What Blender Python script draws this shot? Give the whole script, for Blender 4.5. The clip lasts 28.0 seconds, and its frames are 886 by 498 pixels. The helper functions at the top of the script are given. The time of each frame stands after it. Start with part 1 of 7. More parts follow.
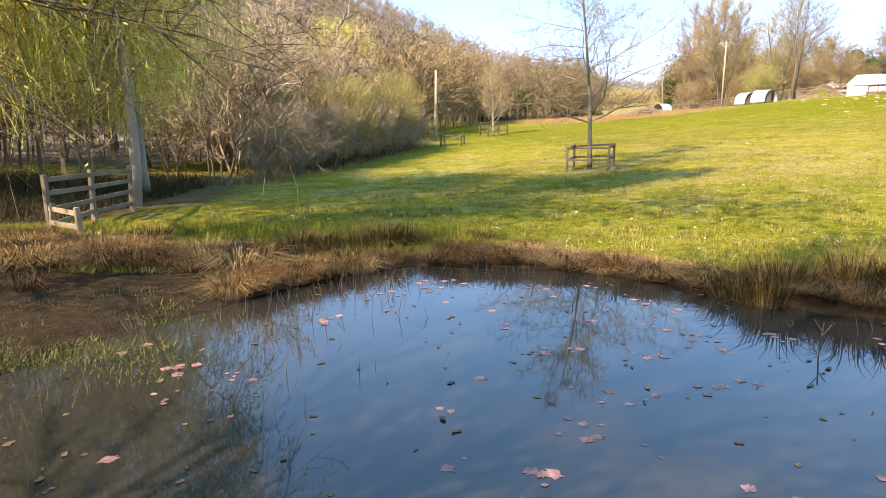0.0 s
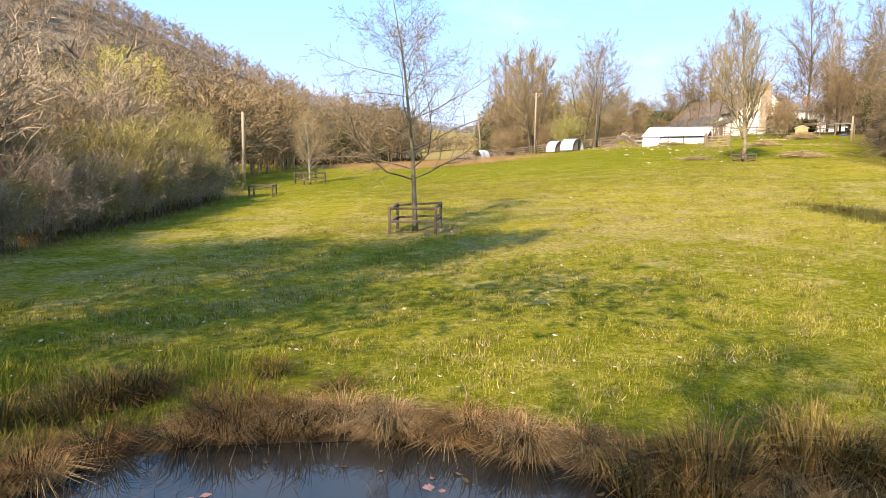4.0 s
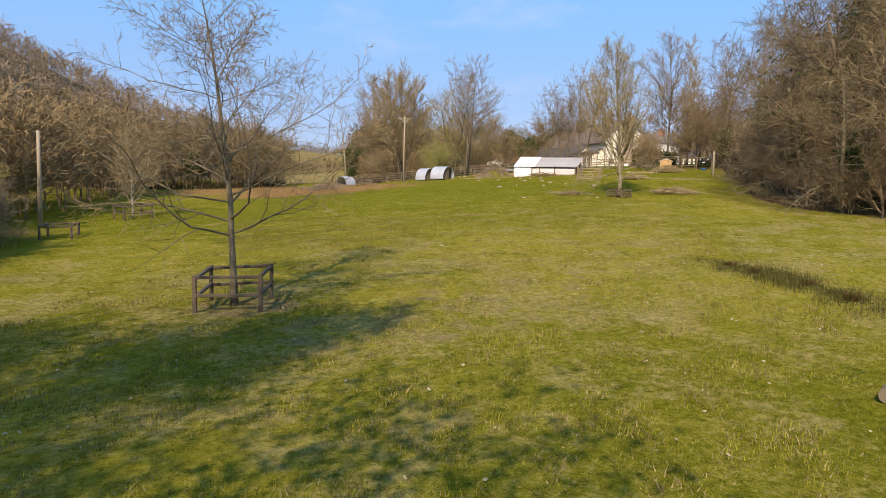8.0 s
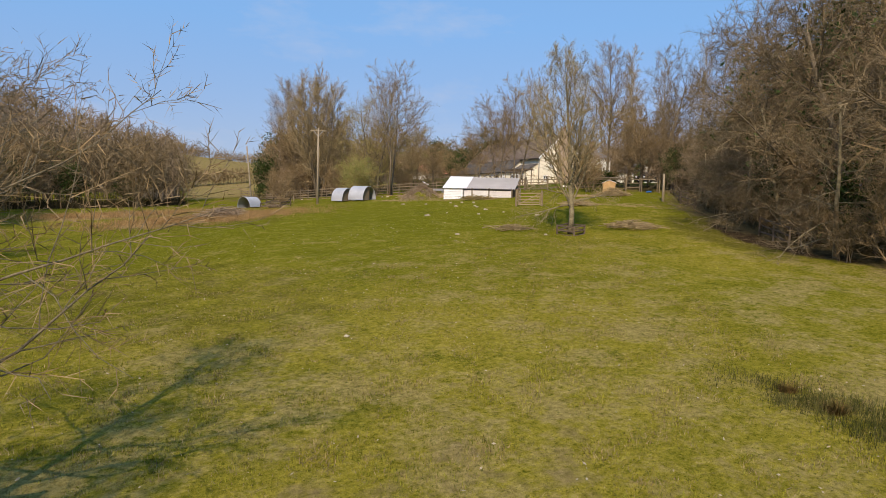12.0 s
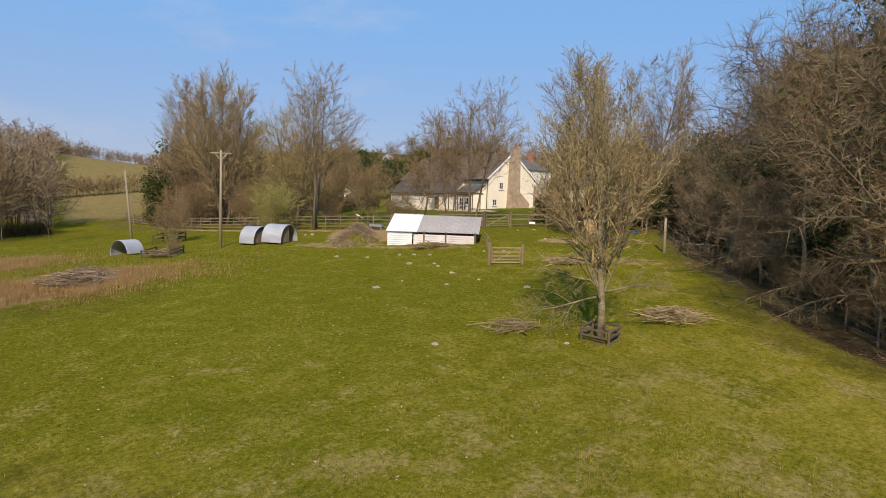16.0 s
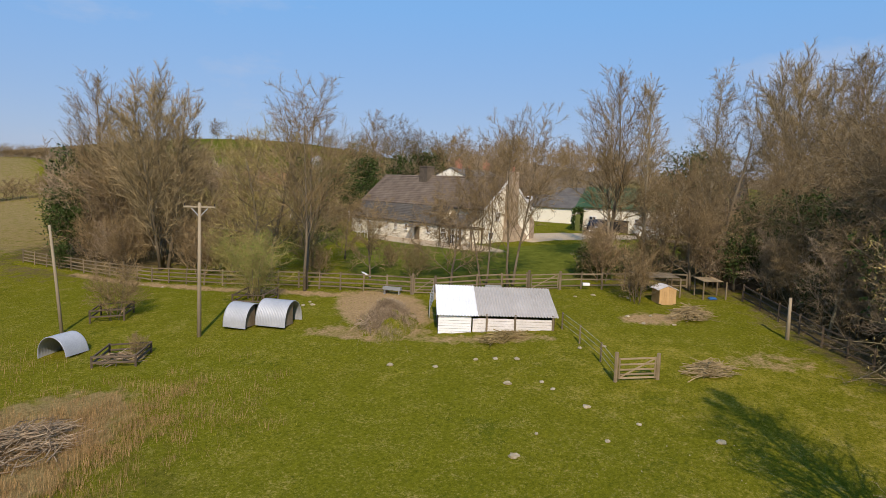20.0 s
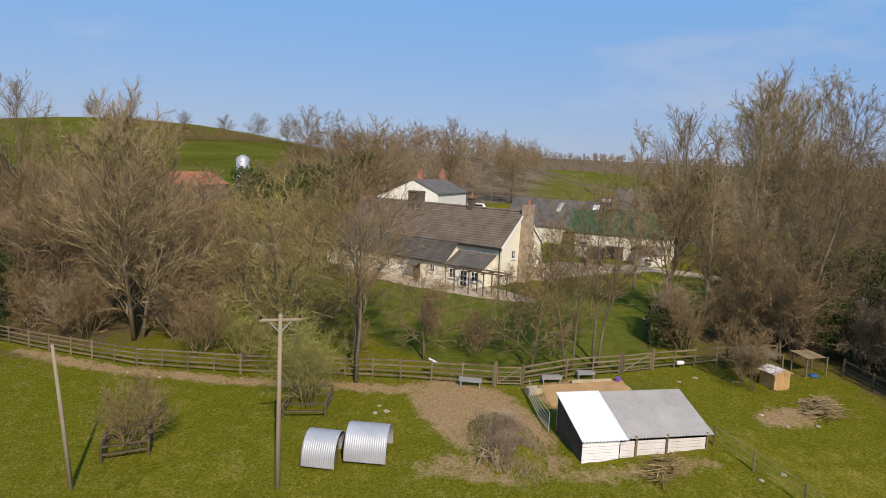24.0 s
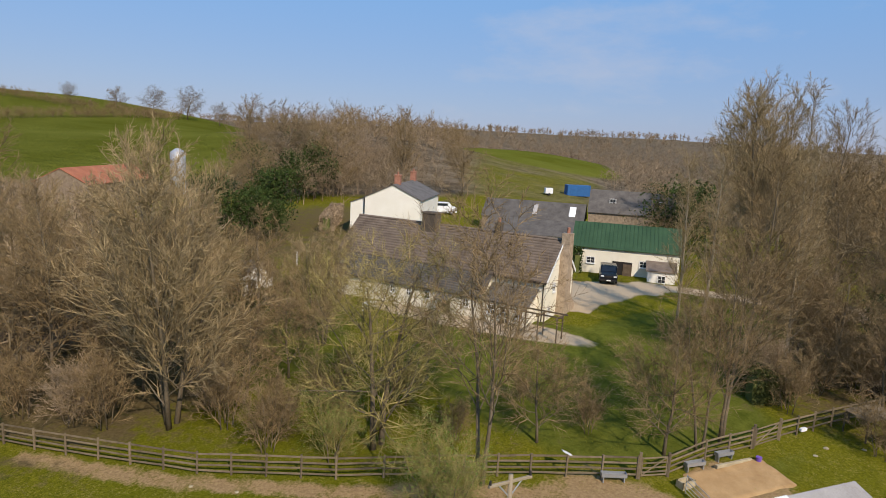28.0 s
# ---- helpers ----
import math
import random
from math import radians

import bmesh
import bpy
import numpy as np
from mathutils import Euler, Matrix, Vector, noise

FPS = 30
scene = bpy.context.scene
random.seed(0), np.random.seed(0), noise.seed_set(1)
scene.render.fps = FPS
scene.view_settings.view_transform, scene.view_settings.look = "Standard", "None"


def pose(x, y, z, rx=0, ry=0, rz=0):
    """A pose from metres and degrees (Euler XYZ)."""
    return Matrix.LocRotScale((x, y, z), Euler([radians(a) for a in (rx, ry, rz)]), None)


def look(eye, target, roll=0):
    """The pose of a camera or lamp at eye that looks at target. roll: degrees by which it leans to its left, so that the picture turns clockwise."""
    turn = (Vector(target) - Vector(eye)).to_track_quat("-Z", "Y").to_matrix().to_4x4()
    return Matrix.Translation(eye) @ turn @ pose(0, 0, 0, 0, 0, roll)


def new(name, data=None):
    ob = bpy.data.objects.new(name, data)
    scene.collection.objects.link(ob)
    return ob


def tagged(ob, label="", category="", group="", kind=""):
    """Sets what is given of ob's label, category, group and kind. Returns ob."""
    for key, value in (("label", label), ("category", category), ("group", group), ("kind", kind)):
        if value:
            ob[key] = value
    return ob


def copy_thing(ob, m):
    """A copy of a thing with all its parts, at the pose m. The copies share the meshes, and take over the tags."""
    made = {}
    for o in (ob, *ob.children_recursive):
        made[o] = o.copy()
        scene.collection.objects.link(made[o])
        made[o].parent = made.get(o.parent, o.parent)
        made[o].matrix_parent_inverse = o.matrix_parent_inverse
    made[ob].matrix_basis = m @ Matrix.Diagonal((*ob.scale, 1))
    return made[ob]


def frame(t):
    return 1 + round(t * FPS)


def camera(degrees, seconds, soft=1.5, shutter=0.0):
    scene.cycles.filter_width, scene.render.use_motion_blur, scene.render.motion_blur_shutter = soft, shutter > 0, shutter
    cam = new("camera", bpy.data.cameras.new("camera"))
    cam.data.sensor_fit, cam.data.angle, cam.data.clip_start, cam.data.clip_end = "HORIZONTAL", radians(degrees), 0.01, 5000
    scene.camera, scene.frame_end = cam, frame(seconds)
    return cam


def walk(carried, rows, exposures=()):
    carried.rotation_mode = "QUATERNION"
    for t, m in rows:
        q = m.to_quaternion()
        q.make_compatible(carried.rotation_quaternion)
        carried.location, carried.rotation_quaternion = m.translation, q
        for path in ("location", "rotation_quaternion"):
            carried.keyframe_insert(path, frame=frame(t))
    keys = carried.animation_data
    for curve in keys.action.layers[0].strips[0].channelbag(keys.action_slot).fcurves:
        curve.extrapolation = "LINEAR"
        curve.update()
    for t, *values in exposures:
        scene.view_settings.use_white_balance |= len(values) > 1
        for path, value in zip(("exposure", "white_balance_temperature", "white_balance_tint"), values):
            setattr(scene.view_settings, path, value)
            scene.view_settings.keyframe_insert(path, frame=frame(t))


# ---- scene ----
# seconds, x, y, z of the eye in metres (the pond's water is z = 0), yaw, pitch, roll in degrees
cam = camera(68.3, 28.0, soft=0.9)
ROWS = [
    (0, 0.00, 0.00, 2.30, 0.11, -10.47, -0.21),
    (0.5, 0.01, 0.35, 2.35, -1.58, -9.99, -0.28),
    (1, 0.04, 0.75, 2.42, -3.43, -9.51, -0.32),
    (1.5, 0.09, 1.17, 2.50, -5.36, -9.09, -0.35),
    (2, 0.15, 1.65, 2.60, -7.32, -8.64, -0.39),
    (2.5, 0.25, 2.21, 2.67, -9.28, -8.18, -0.46),
    (3, 0.39, 2.77, 2.75, -11.24, -7.76, -0.53),
    (3.5, 0.54, 3.32, 2.85, -13.22, -7.35, -0.60),
    (4, 0.72, 3.88, 2.94, -15.19, -6.97, -0.68),
    (4.5, 0.93, 4.45, 3.04, -17.06, -6.64, -0.74),
    (6.5, 2.12, 6.84, 3.40, -23.65, -5.56, -1.10),
    (7, 2.49, 7.58, 3.54, -24.68, -5.35, -1.22),
    (7.5, 2.88, 8.36, 3.68, -25.51, -5.16, -1.32),
    (8, 3.31, 9.18, 3.86, -26.30, -4.98, -1.40),
    (8.5, 3.78, 10.03, 4.05, -27.10, -4.80, -1.46),
    (9, 4.25, 10.86, 4.25, -27.87, -4.66, -1.49),
    (9.5, 4.75, 11.72, 4.46, -28.68, -4.58, -1.51),
    (10, 5.26, 12.61, 4.68, -29.51, -4.49, -1.51),
    (10.5, 5.78, 13.56, 4.89, -30.32, -4.43, -1.50),
    (11, 6.37, 14.58, 5.11, -31.12, -4.37, -1.51),
    (11.5, 7.03, 15.70, 5.34, -31.95, -4.32, -1.54),
    (12, 7.77, 16.89, 5.58, -32.75, -4.25, -1.61),
    (12.5, 8.57, 18.16, 5.86, -33.48, -4.13, -1.69),
    (14.5, 11.88, 24.37, 7.73, -37.13, -4.29, -1.79),
    (15, 12.48, 26.11, 8.24, -38.23, -4.30, -1.80),
    (15.5, 12.98, 27.88, 8.75, -39.24, -4.33, -1.81),
    (16, 13.37, 29.68, 9.27, -40.18, -4.40, -1.84),
    (16.5, 13.64, 31.56, 9.80, -41.08, -4.50, -1.88),
    (17, 13.80, 33.54, 10.33, -42.01, -4.65, -1.93),
    (17.5, 13.91, 35.59, 10.89, -43.19, -4.80, -1.99),
    (18, 13.97, 37.68, 11.48, -44.47, -4.93, -2.05),
    (18.5, 14.00, 39.79, 12.08, -45.76, -5.09, -2.11),
    (19, 14.00, 41.87, 12.66, -47.04, -5.25, -2.16),
    (19.5, 14.02, 43.93, 13.27, -48.34, -5.35, -2.19),
    (20, 14.05, 45.95, 13.88, -49.64, -5.43, -2.21),
    (20.5, 14.03, 47.93, 14.48, -50.93, -5.55, -2.24),
    (21, 14.04, 49.88, 15.11, -52.26, -5.65, -2.30),
    (21.5, 14.03, 51.80, 15.73, -53.58, -5.76, -2.38),
    (23.5, 13.47, 59.16, 18.22, -58.67, -6.72, -2.71),
    (24, 13.35, 60.95, 18.80, -59.84, -7.02, -2.72),
    (24.5, 13.27, 62.73, 19.36, -61.03, -7.35, -2.72),
    (25, 13.23, 64.54, 19.96, -62.18, -7.62, -2.72),
    (25.5, 13.20, 66.34, 20.53, -63.35, -7.88, -2.73),
    (26, 13.21, 68.17, 21.09, -64.52, -8.15, -2.77),
    (26.5, 13.28, 70.01, 21.62, -65.73, -8.41, -2.83),
    (27, 13.38, 71.85, 22.14, -66.89, -8.66, -2.89),
    (27.5, 13.44, 73.64, 22.64, -68.08, -8.94, -2.96),
    (28, 13.46, 75.45, 23.10, -69.25, -9.27, -3.03),
]
walk(cam, [(t, pose(x, y, z, 90 + pitch, roll, yaw)) for t, x, y, z, yaw, pitch, roll in ROWS],
     exposures=[(0.0, 1.62, 7100, 18), (2.0, 1.42, 7100, 18), (4.5, 1.2, 7100, 18), (6.5, 0.74, 7000, 17), (8.5, 0.27, 6950, 17), (12.5, 0.05, 6950, 17), (17.0, 0.0, 6900, 16), (21.0, -0.04, 6700, 14), (28.0, -0.1, 6650, 14)])

# ---- light ----
SUN_YAW, SUN_UP = 45.0, 38.0          # the light travels towards +x +y; height over the horizon in degrees
world = bpy.data.worlds.new("sky")
scene.world = world
world.use_nodes = True
wn, wl = world.node_tree.nodes, world.node_tree.links
sky = wn.new("ShaderNodeTexSky")
sky.sky_type = 'NISHITA'
sky.sun_disc = False
sky.sun_elevation = radians(SUN_UP)
sky.sun_rotation = radians(225)
sky.air_density, sky.dust_density, sky.ozone_density = 1.0, 0.45, 2.4
# thin drifting cloud over the blue
wco = wn.new("ShaderNodeTexCoord")
wmp = wn.new("ShaderNodeMapping")
wmp.inputs["Scale"].default_value = (1.0, 1.0, 2.8)
wmp.inputs["Location"].default_value = (0.35, 0.1, 0.0)
wl.new(wco.outputs["Generated"], wmp.inputs[0])
wcl = wn.new("ShaderNodeTexNoise")
wcl.inputs["Scale"].default_value, wcl.inputs["Detail"].default_value, wcl.inputs["Roughness"].default_value = 2.6, 7.0, 0.6
wl.new(wmp.outputs[0], wcl.inputs["Vector"])
wrg = wn.new("ShaderNodeMapRange")
wrg.inputs[1].default_value, wrg.inputs[2].default_value, wrg.inputs[4].default_value = 0.57, 0.80, 0.5
wl.new(wcl.outputs[0], wrg.inputs[0])
whs = wn.new("ShaderNodeHueSaturation")
whs.inputs["Saturation"].default_value = 1.1
# spring haze evens the blue out towards a lavender horizon
wsp = wn.new("ShaderNodeSeparateXYZ")
wl.new(wco.outputs["Generated"], wsp.inputs[0])
wup = wn.new("ShaderNodeMapRange")
wup.inputs[1].default_value, wup.inputs[2].default_value = 0.0, 0.25
wl.new(wsp.outputs[2], wup.inputs[0])
whz = wn.new("ShaderNodeMix")
whz.data_type = 'RGBA'
whz.inputs[6].default_value, whz.inputs[7].default_value = (4.25, 5.3, 8.0, 1), (3.3, 6.4, 11.2, 1)
wl.new(wup.outputs[0], whz.inputs[0])
wbl = wn.new("ShaderNodeMix")
wbl.data_type = 'RGBA'
wbl.inputs[0].default_value = 0.7
wl.new(sky.outputs[0], wbl.inputs[6])
wl.new(whz.outputs[2], wbl.inputs[7])
wl.new(wbl.outputs[2], whs.inputs["Color"])
wmx = wn.new("ShaderNodeMix")
wmx.data_type = 'RGBA'
wmx.inputs[7].default_value = (7.2, 7.3, 7.8, 1)
wl.new(wrg.outputs[0], wmx.inputs[0])
wl.new(whs.outputs[0], wmx.inputs[6])
wl.new(wmx.outputs[2], wn["Background"].inputs[0])
wn["Background"].inputs[1].default_value = 0.088
sun = new("sun", bpy.data.lights.new("sun", 'SUN'))
sun.data.energy, sun.data.angle, sun.data.color = 4.6, radians(0.6), (1.0, 0.89, 0.73)
sun.matrix_world = look((-40, -40, 60), (-40 + math.cos(radians(SUN_UP)) * 0.7071, -40 + math.cos(radians(SUN_UP)) * 0.7071, 60 - math.sin(radians(SUN_UP))))


# ---- small tools ----
def nd(tree, kind, **props):
    n = tree.nodes.new(kind)
    for k, v in props.items():
        if k in n.inputs:
            n.inputs[k].default_value = v
    return n


def material(name, c1, c2, rough=0.85, scale=1.5, fine=25.0, bump=0.25, metal=0.0, vary=0.0, island=False, stretch=None, low=0.35, high=0.65, spec=0.3, sheen=0.0):
    """Two colours mixed by noise at two scales, with fine relief; vary: how far whole objects (or islands) differ in brightness."""
    m = bpy.data.materials.new(name)
    m.use_nodes = True
    t = m.node_tree
    b = t.nodes["Principled BSDF"]
    co = t.nodes.new("ShaderNodeTexCoord")
    src = co.outputs["Object"]
    if stretch:
        mp = t.nodes.new("ShaderNodeMapping")
        mp.inputs["Scale"].default_value = stretch
        t.links.new(src, mp.inputs[0])
        src = mp.outputs[0]
    n1 = nd(t, "ShaderNodeTexNoise", Scale=scale, Detail=5.0, Roughness=0.6)
    n2 = nd(t, "ShaderNodeTexNoise", Scale=fine, Detail=4.0, Roughness=0.65)
    for n in (n1, n2):
        t.links.new(src, n.inputs["Vector"])
    add = nd(t, "ShaderNodeMath")
    add.operation = 'MULTIPLY_ADD'
    add.inputs[1].default_value = 0.55
    half = nd(t, "ShaderNodeMath")
    half.operation = 'MULTIPLY'
    half.inputs[1].default_value = 0.45
    t.links.new(n2.outputs[0], half.inputs[0])
    t.links.new(n1.outputs[0], add.inputs[0])
    t.links.new(half.outputs[0], add.inputs[2])
    rg = nd(t, "ShaderNodeMapRange")
    rg.inputs[1].default_value, rg.inputs[2].default_value = low, high
    t.links.new(add.outputs[0], rg.inputs[0])
    mx = t.nodes.new("ShaderNodeMix")
    mx.data_type = 'RGBA'
    mx.inputs[6].default_value, mx.inputs[7].default_value = (*c1, 1), (*c2, 1)
    t.links.new(rg.outputs[0], mx.inputs[0])
    out = mx.outputs[2]
    if vary:
        hv = t.nodes.new("ShaderNodeHueSaturation")
        if island:
            rnd = t.nodes.new("ShaderNodeNewGeometry").outputs["Random Per Island"]
        else:
            rnd = t.nodes.new("ShaderNodeObjectInfo").outputs["Random"]
        r2 = nd(t, "ShaderNodeMapRange")
        r2.inputs[3].default_value, r2.inputs[4].default_value = 1 - vary, 1 + vary
        t.links.new(rnd, r2.inputs[0])
        t.links.new(r2.outputs[0], hv.inputs["Value"])
        t.links.new(out, hv.inputs["Color"])
        out = hv.outputs[0]
    t.links.new(out, b.inputs["Base Color"])
    b.inputs["Roughness"].default_value, b.inputs["Metallic"].default_value = rough, metal
    b.inputs["Specular IOR Level"].default_value = spec
    if bump:
        bp = nd(t, "ShaderNodeBump", Strength=bump, Distance=0.02)
        t.links.new(add.outputs[0], bp.inputs["Height"])
        t.links.new(bp.outputs[0], b.inputs["Normal"])
    return m


def mesh_of(name, verts, faces, mats=()):
    """A mesh from numpy vertices and a list of (k, 3) or (k, 4) index arrays."""
    me = bpy.data.meshes.new(name)
    verts = np.asarray(verts, dtype=np.float32)
    faces = [np.asarray(f, dtype=np.int32) for f in faces if len(f)]
    me.vertices.add(len(verts))
    me.vertices.foreach_set("co", verts.ravel())
    loops = np.concatenate([f.ravel() for f in faces])
    sizes = np.concatenate([np.full(len(f), f.shape[1], dtype=np.int32) for f in faces])
    me.loops.add(len(loops))
    me.loops.foreach_set("vertex_index", loops)
    me.polygons.add(len(sizes))
    me.polygons.foreach_set("loop_start", np.concatenate([[0], np.cumsum(sizes)[:-1]]).astype(np.int32))
    me.update(calc_edges=True)
    for m in mats:
        me.materials.append(m)
    return me


def thing(name, label, category, m=None, group="", kind=""):
    """An empty at the base of a thing, which its parts hang on."""
    ob = new(name)
    ob.empty_display_size = 0.2
    if m is not None:
        ob.matrix_world = m
    return tagged(ob, label, category, group, kind)


def part(name, bm, mt, parent, label="", m=None, smooth=False):
    """Links a bmesh (or a mesh) as one object under a thing or a part."""
    if isinstance(bm, bmesh.types.BMesh):
        me = bpy.data.meshes.new(name)
        bm.to_mesh(me)
        bm.free()
        if mt is not None:
            me.materials.append(mt)
        if smooth:
            me.polygons.foreach_set("use_smooth", [True] * len(me.polygons))
    else:
        me = bm
        if mt is not None and not len(me.materials):
            me.materials.append(mt)
    ob = new(name, me)
    if parent is not None:
        ob.parent = parent
    if m is not None:
        ob.matrix_basis = m
    return tagged(ob, label) if label else ob


def box(bm, cx, cy, cz, sx, sy, sz, m=None, bevel=0.0):
    """Adds a box with its centre and full sizes."""
    mat4 = Matrix.Translation((cx, cy, cz)) @ Matrix.Diagonal((sx, sy, sz, 1))
    if m is not None:
        mat4 = m @ mat4
    made = bmesh.ops.create_cube(bm, size=1.0, matrix=mat4)
    if bevel:
        edges = {e for v in made["verts"] for e in v.link_edges}
        bmesh.ops.bevel(bm, geom=list(edges), offset=bevel, segments=1, affect='EDGES', profile=0.6)


def boxes(*items, bevel=0.0):
    bm = bmesh.new()
    for it in items:
        box(bm, *it, bevel=bevel)
    return bm


def beam(p, q, w, h, bevel=0.006, up=(0, 0, 1), seed=0):
    """A sawn or split timber from p to q, its sections slightly uneven."""
    p, q = Vector(p), Vector(q)
    d = (q - p)
    n = max(2, int(d.length / 0.6) + 1)
    d.normalize()
    side = d.cross(Vector(up))
    if side.length < 0.01:
        side = d.cross(Vector((1, 0, 0)))
    side.normalize()
    top = side.cross(d)
    rng = random.Random(seed * 7919 + int(w * 1000))
    bm = bmesh.new()
    rings = []
    for i in range(n + 1):
        c = p.lerp(q, i / n) + side * rng.uniform(-.04, .04) * w + top * rng.uniform(-.04, .04) * h
        k = 1 + rng.uniform(-.05, .05)
        ww, hh = w * k / 2, h * k / 2
        b = min(ww, hh) * 0.3
        pts = [(-ww + b, -hh), (ww - b, -hh), (ww, -hh + b), (ww, hh - b), (ww - b, hh), (-ww + b, hh), (-ww, hh - b), (-ww, -hh + b)]
        rings.append([bm.verts.new(c + side * x + top * y) for x, y in pts])
    for a, b_ in zip(rings, rings[1:]):
        for i in range(8):
            bm.faces.new((a[i], a[(i + 1) % 8], b_[(i + 1) % 8], b_[i]))
    bm.faces.new(rings[0][::-1])
    bm.faces.new(rings[-1])
    return bm


def tube(points, radii, sides=8):
    """A round, tapering pole or pipe along points."""
    bm = bmesh.new()
    rings = []
    for i, p in enumerate(points):
        p = Vector(p)
        d = (Vector(points[min(i + 1, len(points) - 1)]) - Vector(points[max(i - 1, 0)])).normalized()
        a = d.orthogonal().normalized()
        b = d.cross(a)
        rings.append([bm.verts.new(p + (a * math.cos(2 * math.pi * k / sides) + b * math.sin(2 * math.pi * k / sides)) * radii[i]) for k in range(sides)])
    for a, b in zip(rings, rings[1:]):
        for i in range(sides):
            j = (i + 1) % sides
            bm.faces.new((a[i], a[j], b[j], b[i]))
    bm.faces.new(rings[0][::-1])
    bm.faces.new(rings[-1])
    bmesh.ops.recalc_face_normals(bm, faces=bm.faces)
    return bm


# ---- the lie of the land ----
# height of the ground on a 30 m grid from (-60, -60), smoothed with cubic splines
HEIGHTS = [
    [-4.6, -3.6, -2.5, -0.8, 1.8, 4.6, 7.2, 9.5, 11.4],
    [-2.3, -1.7, -1.2, -0.4, 1.1, 3.6, 6.2, 7.8, 8.7],
    [-0.2, 0.0, 0.2, 0.9, 0.2, 2.4, 4.9, 5.7, 6.4],
    [1.5, 1.1, 0.4, -0.3, -0.5, 0.9, 2.7, 3.0, 5.7],
    [2.8, 1.9, 0.9, 0.6, 3.0, 4.5, 4.3, 2.9, 8.0],
    [3.8, 3.0, 2.6, 2.3, 2.4, 8.1, 8.4, 6.9, 11.8],
    [4.7, 4.4, 4.2, 4.1, 5.1, 9.2, 9.3, 7.8, 14.0],
    [5.7, 6.1, 6.5, 7.1, 8.1, 9.3, 9.0, 12.2, 16.6],
    [6.7, 7.9, 9.1, 10.1, 10.1, 8.8, 7.0, 7.9, 12.6],
]
HGT = np.array(HEIGHTS)


def spline(u):
    i = np.floor(u).astype(int)
    f = u - i
    return i, ((1 - f) ** 3 / 6, (3 * f ** 3 - 6 * f ** 2 + 4) / 6, (-3 * f ** 3 + 3 * f ** 2 + 3 * f + 1) / 6, f ** 3 / 6)


def smooth(a, b, v):
    k = np.clip((v - a) / (b - a), 0, 1)
    return k * k * (3 - 2 * k)


def pond_side(x, y):
    """Below zero over the water, in metres from its edge."""
    dx, dy = (x - 2.0) / 6.3, (y - 2.9) / 7.9
    a = np.arctan2(dy, dx)
    r = np.sqrt(dx * dx + dy * dy) + 1e-6
    edge = 0.95 + 0.13 * np.cos(3 * (a - 2.05)) + 0.015 * np.sin(9 * a + 2.0) + 0.010 * np.sin(17 * a)
    left = np.maximum(smooth(2.05, 2.6, a), smooth(-1.0, -2.0, a))
    edge = edge * (1 - left) + 1.05 * left
    return (r - edge) * 7.0


def land(x, y):
    """Ground height for numpy arrays x, y."""
    x, y = np.asarray(x, float), np.asarray(y, float)
    i, wx = spline(np.clip((x + 60) / 30, 0, 5.999))
    j, wy = spline(np.clip((y + 60) / 30, 0, 5.999))
    z = np.zeros_like(x)
    for a in range(4):
        for b in range(4):
            z = z + HGT[i + a, j + b] * wx[a] * wy[b]
    # wooded hill, the ridge of fields, the far rim of the valley
    r = np.hypot(x - 40, y - 62)
    out = smooth(90, 200, r)
    z = z + out * 50 * np.exp(-(((x + 78) / 76) ** 2 + ((y - 285) / 95) ** 2) / 2)
    z = z + out * 14 * np.exp(-(((x + 190) / 90) ** 2 + ((y - 180) / 120) ** 2) / 2)
    z = z + out * 33 * np.exp(-(((x - 255) / 120) ** 2 + ((y - 400) / 105) ** 2) / 2)
    z = z + out * 14 * np.exp(-(((x - 385) / 70) ** 2 + ((y - 170) / 55) ** 2) / 2)
    z = z + out * 11 * np.exp(-(((x - 228) / 55) ** 2 + ((y - 190) / 42) ** 2) / 2)
    a = np.arctan2(y - 62, x - 40)
    z = z - 6 * smooth(120, 330, r) * smooth(-0.9, 0.0, np.cos(a))
    z = z + smooth(400, 2200, r) * (57 + 3 * np.sin(3 * a + 1.2) + 4 * np.sin(7 * a) + 3 * np.sin(13 * a + 2))
    # the pond and its bank
    d = pond_side(x, y)
    near = smooth(14, 5, d)
    z = np.where(near > 0, z * (1 - near) + np.maximum(z, 0.16) * near, z)
    z = np.where(d < 3, -0.9 + (z + 0.9) * smooth(-1.5, 0.45, d), z)
    return z


def hgt(x, y):
    return float(land(np.array([x]), np.array([y]))[0])


def on(x, y, dz=0.0, rz=0.0):
    return pose(x, y, hgt(x, y) + dz, 0, 0, rz)


# ---- materials ----
M_WOOD = material("weathered_wood", (0.11, 0.082, 0.05), (0.23, 0.178, 0.112), 0.9, 2.0, 40, 0.4, vary=0.25, stretch=(1, 1, 0.3))
M_PALEWOOD = material("new_wood", (0.2, 0.145, 0.08), (0.33, 0.25, 0.15), 0.85, 2.0, 40, 0.3, vary=0.2)
M_DARKWOOD = material("dark_wood", (0.065, 0.046, 0.03), (0.15, 0.11, 0.072), 0.9, 2.0, 40, 0.4, vary=0.25)
M_POLE = material("pole_wood", (0.24, 0.19, 0.125), (0.38, 0.31, 0.21), 0.9, 1.0, 30, 0.3, stretch=(4, 4, 0.4))
M_WHITE = material("white_sheet", (0.74, 0.74, 0.74), (0.84, 0.84, 0.84), 0.5, 0.6, 8, 0.05)
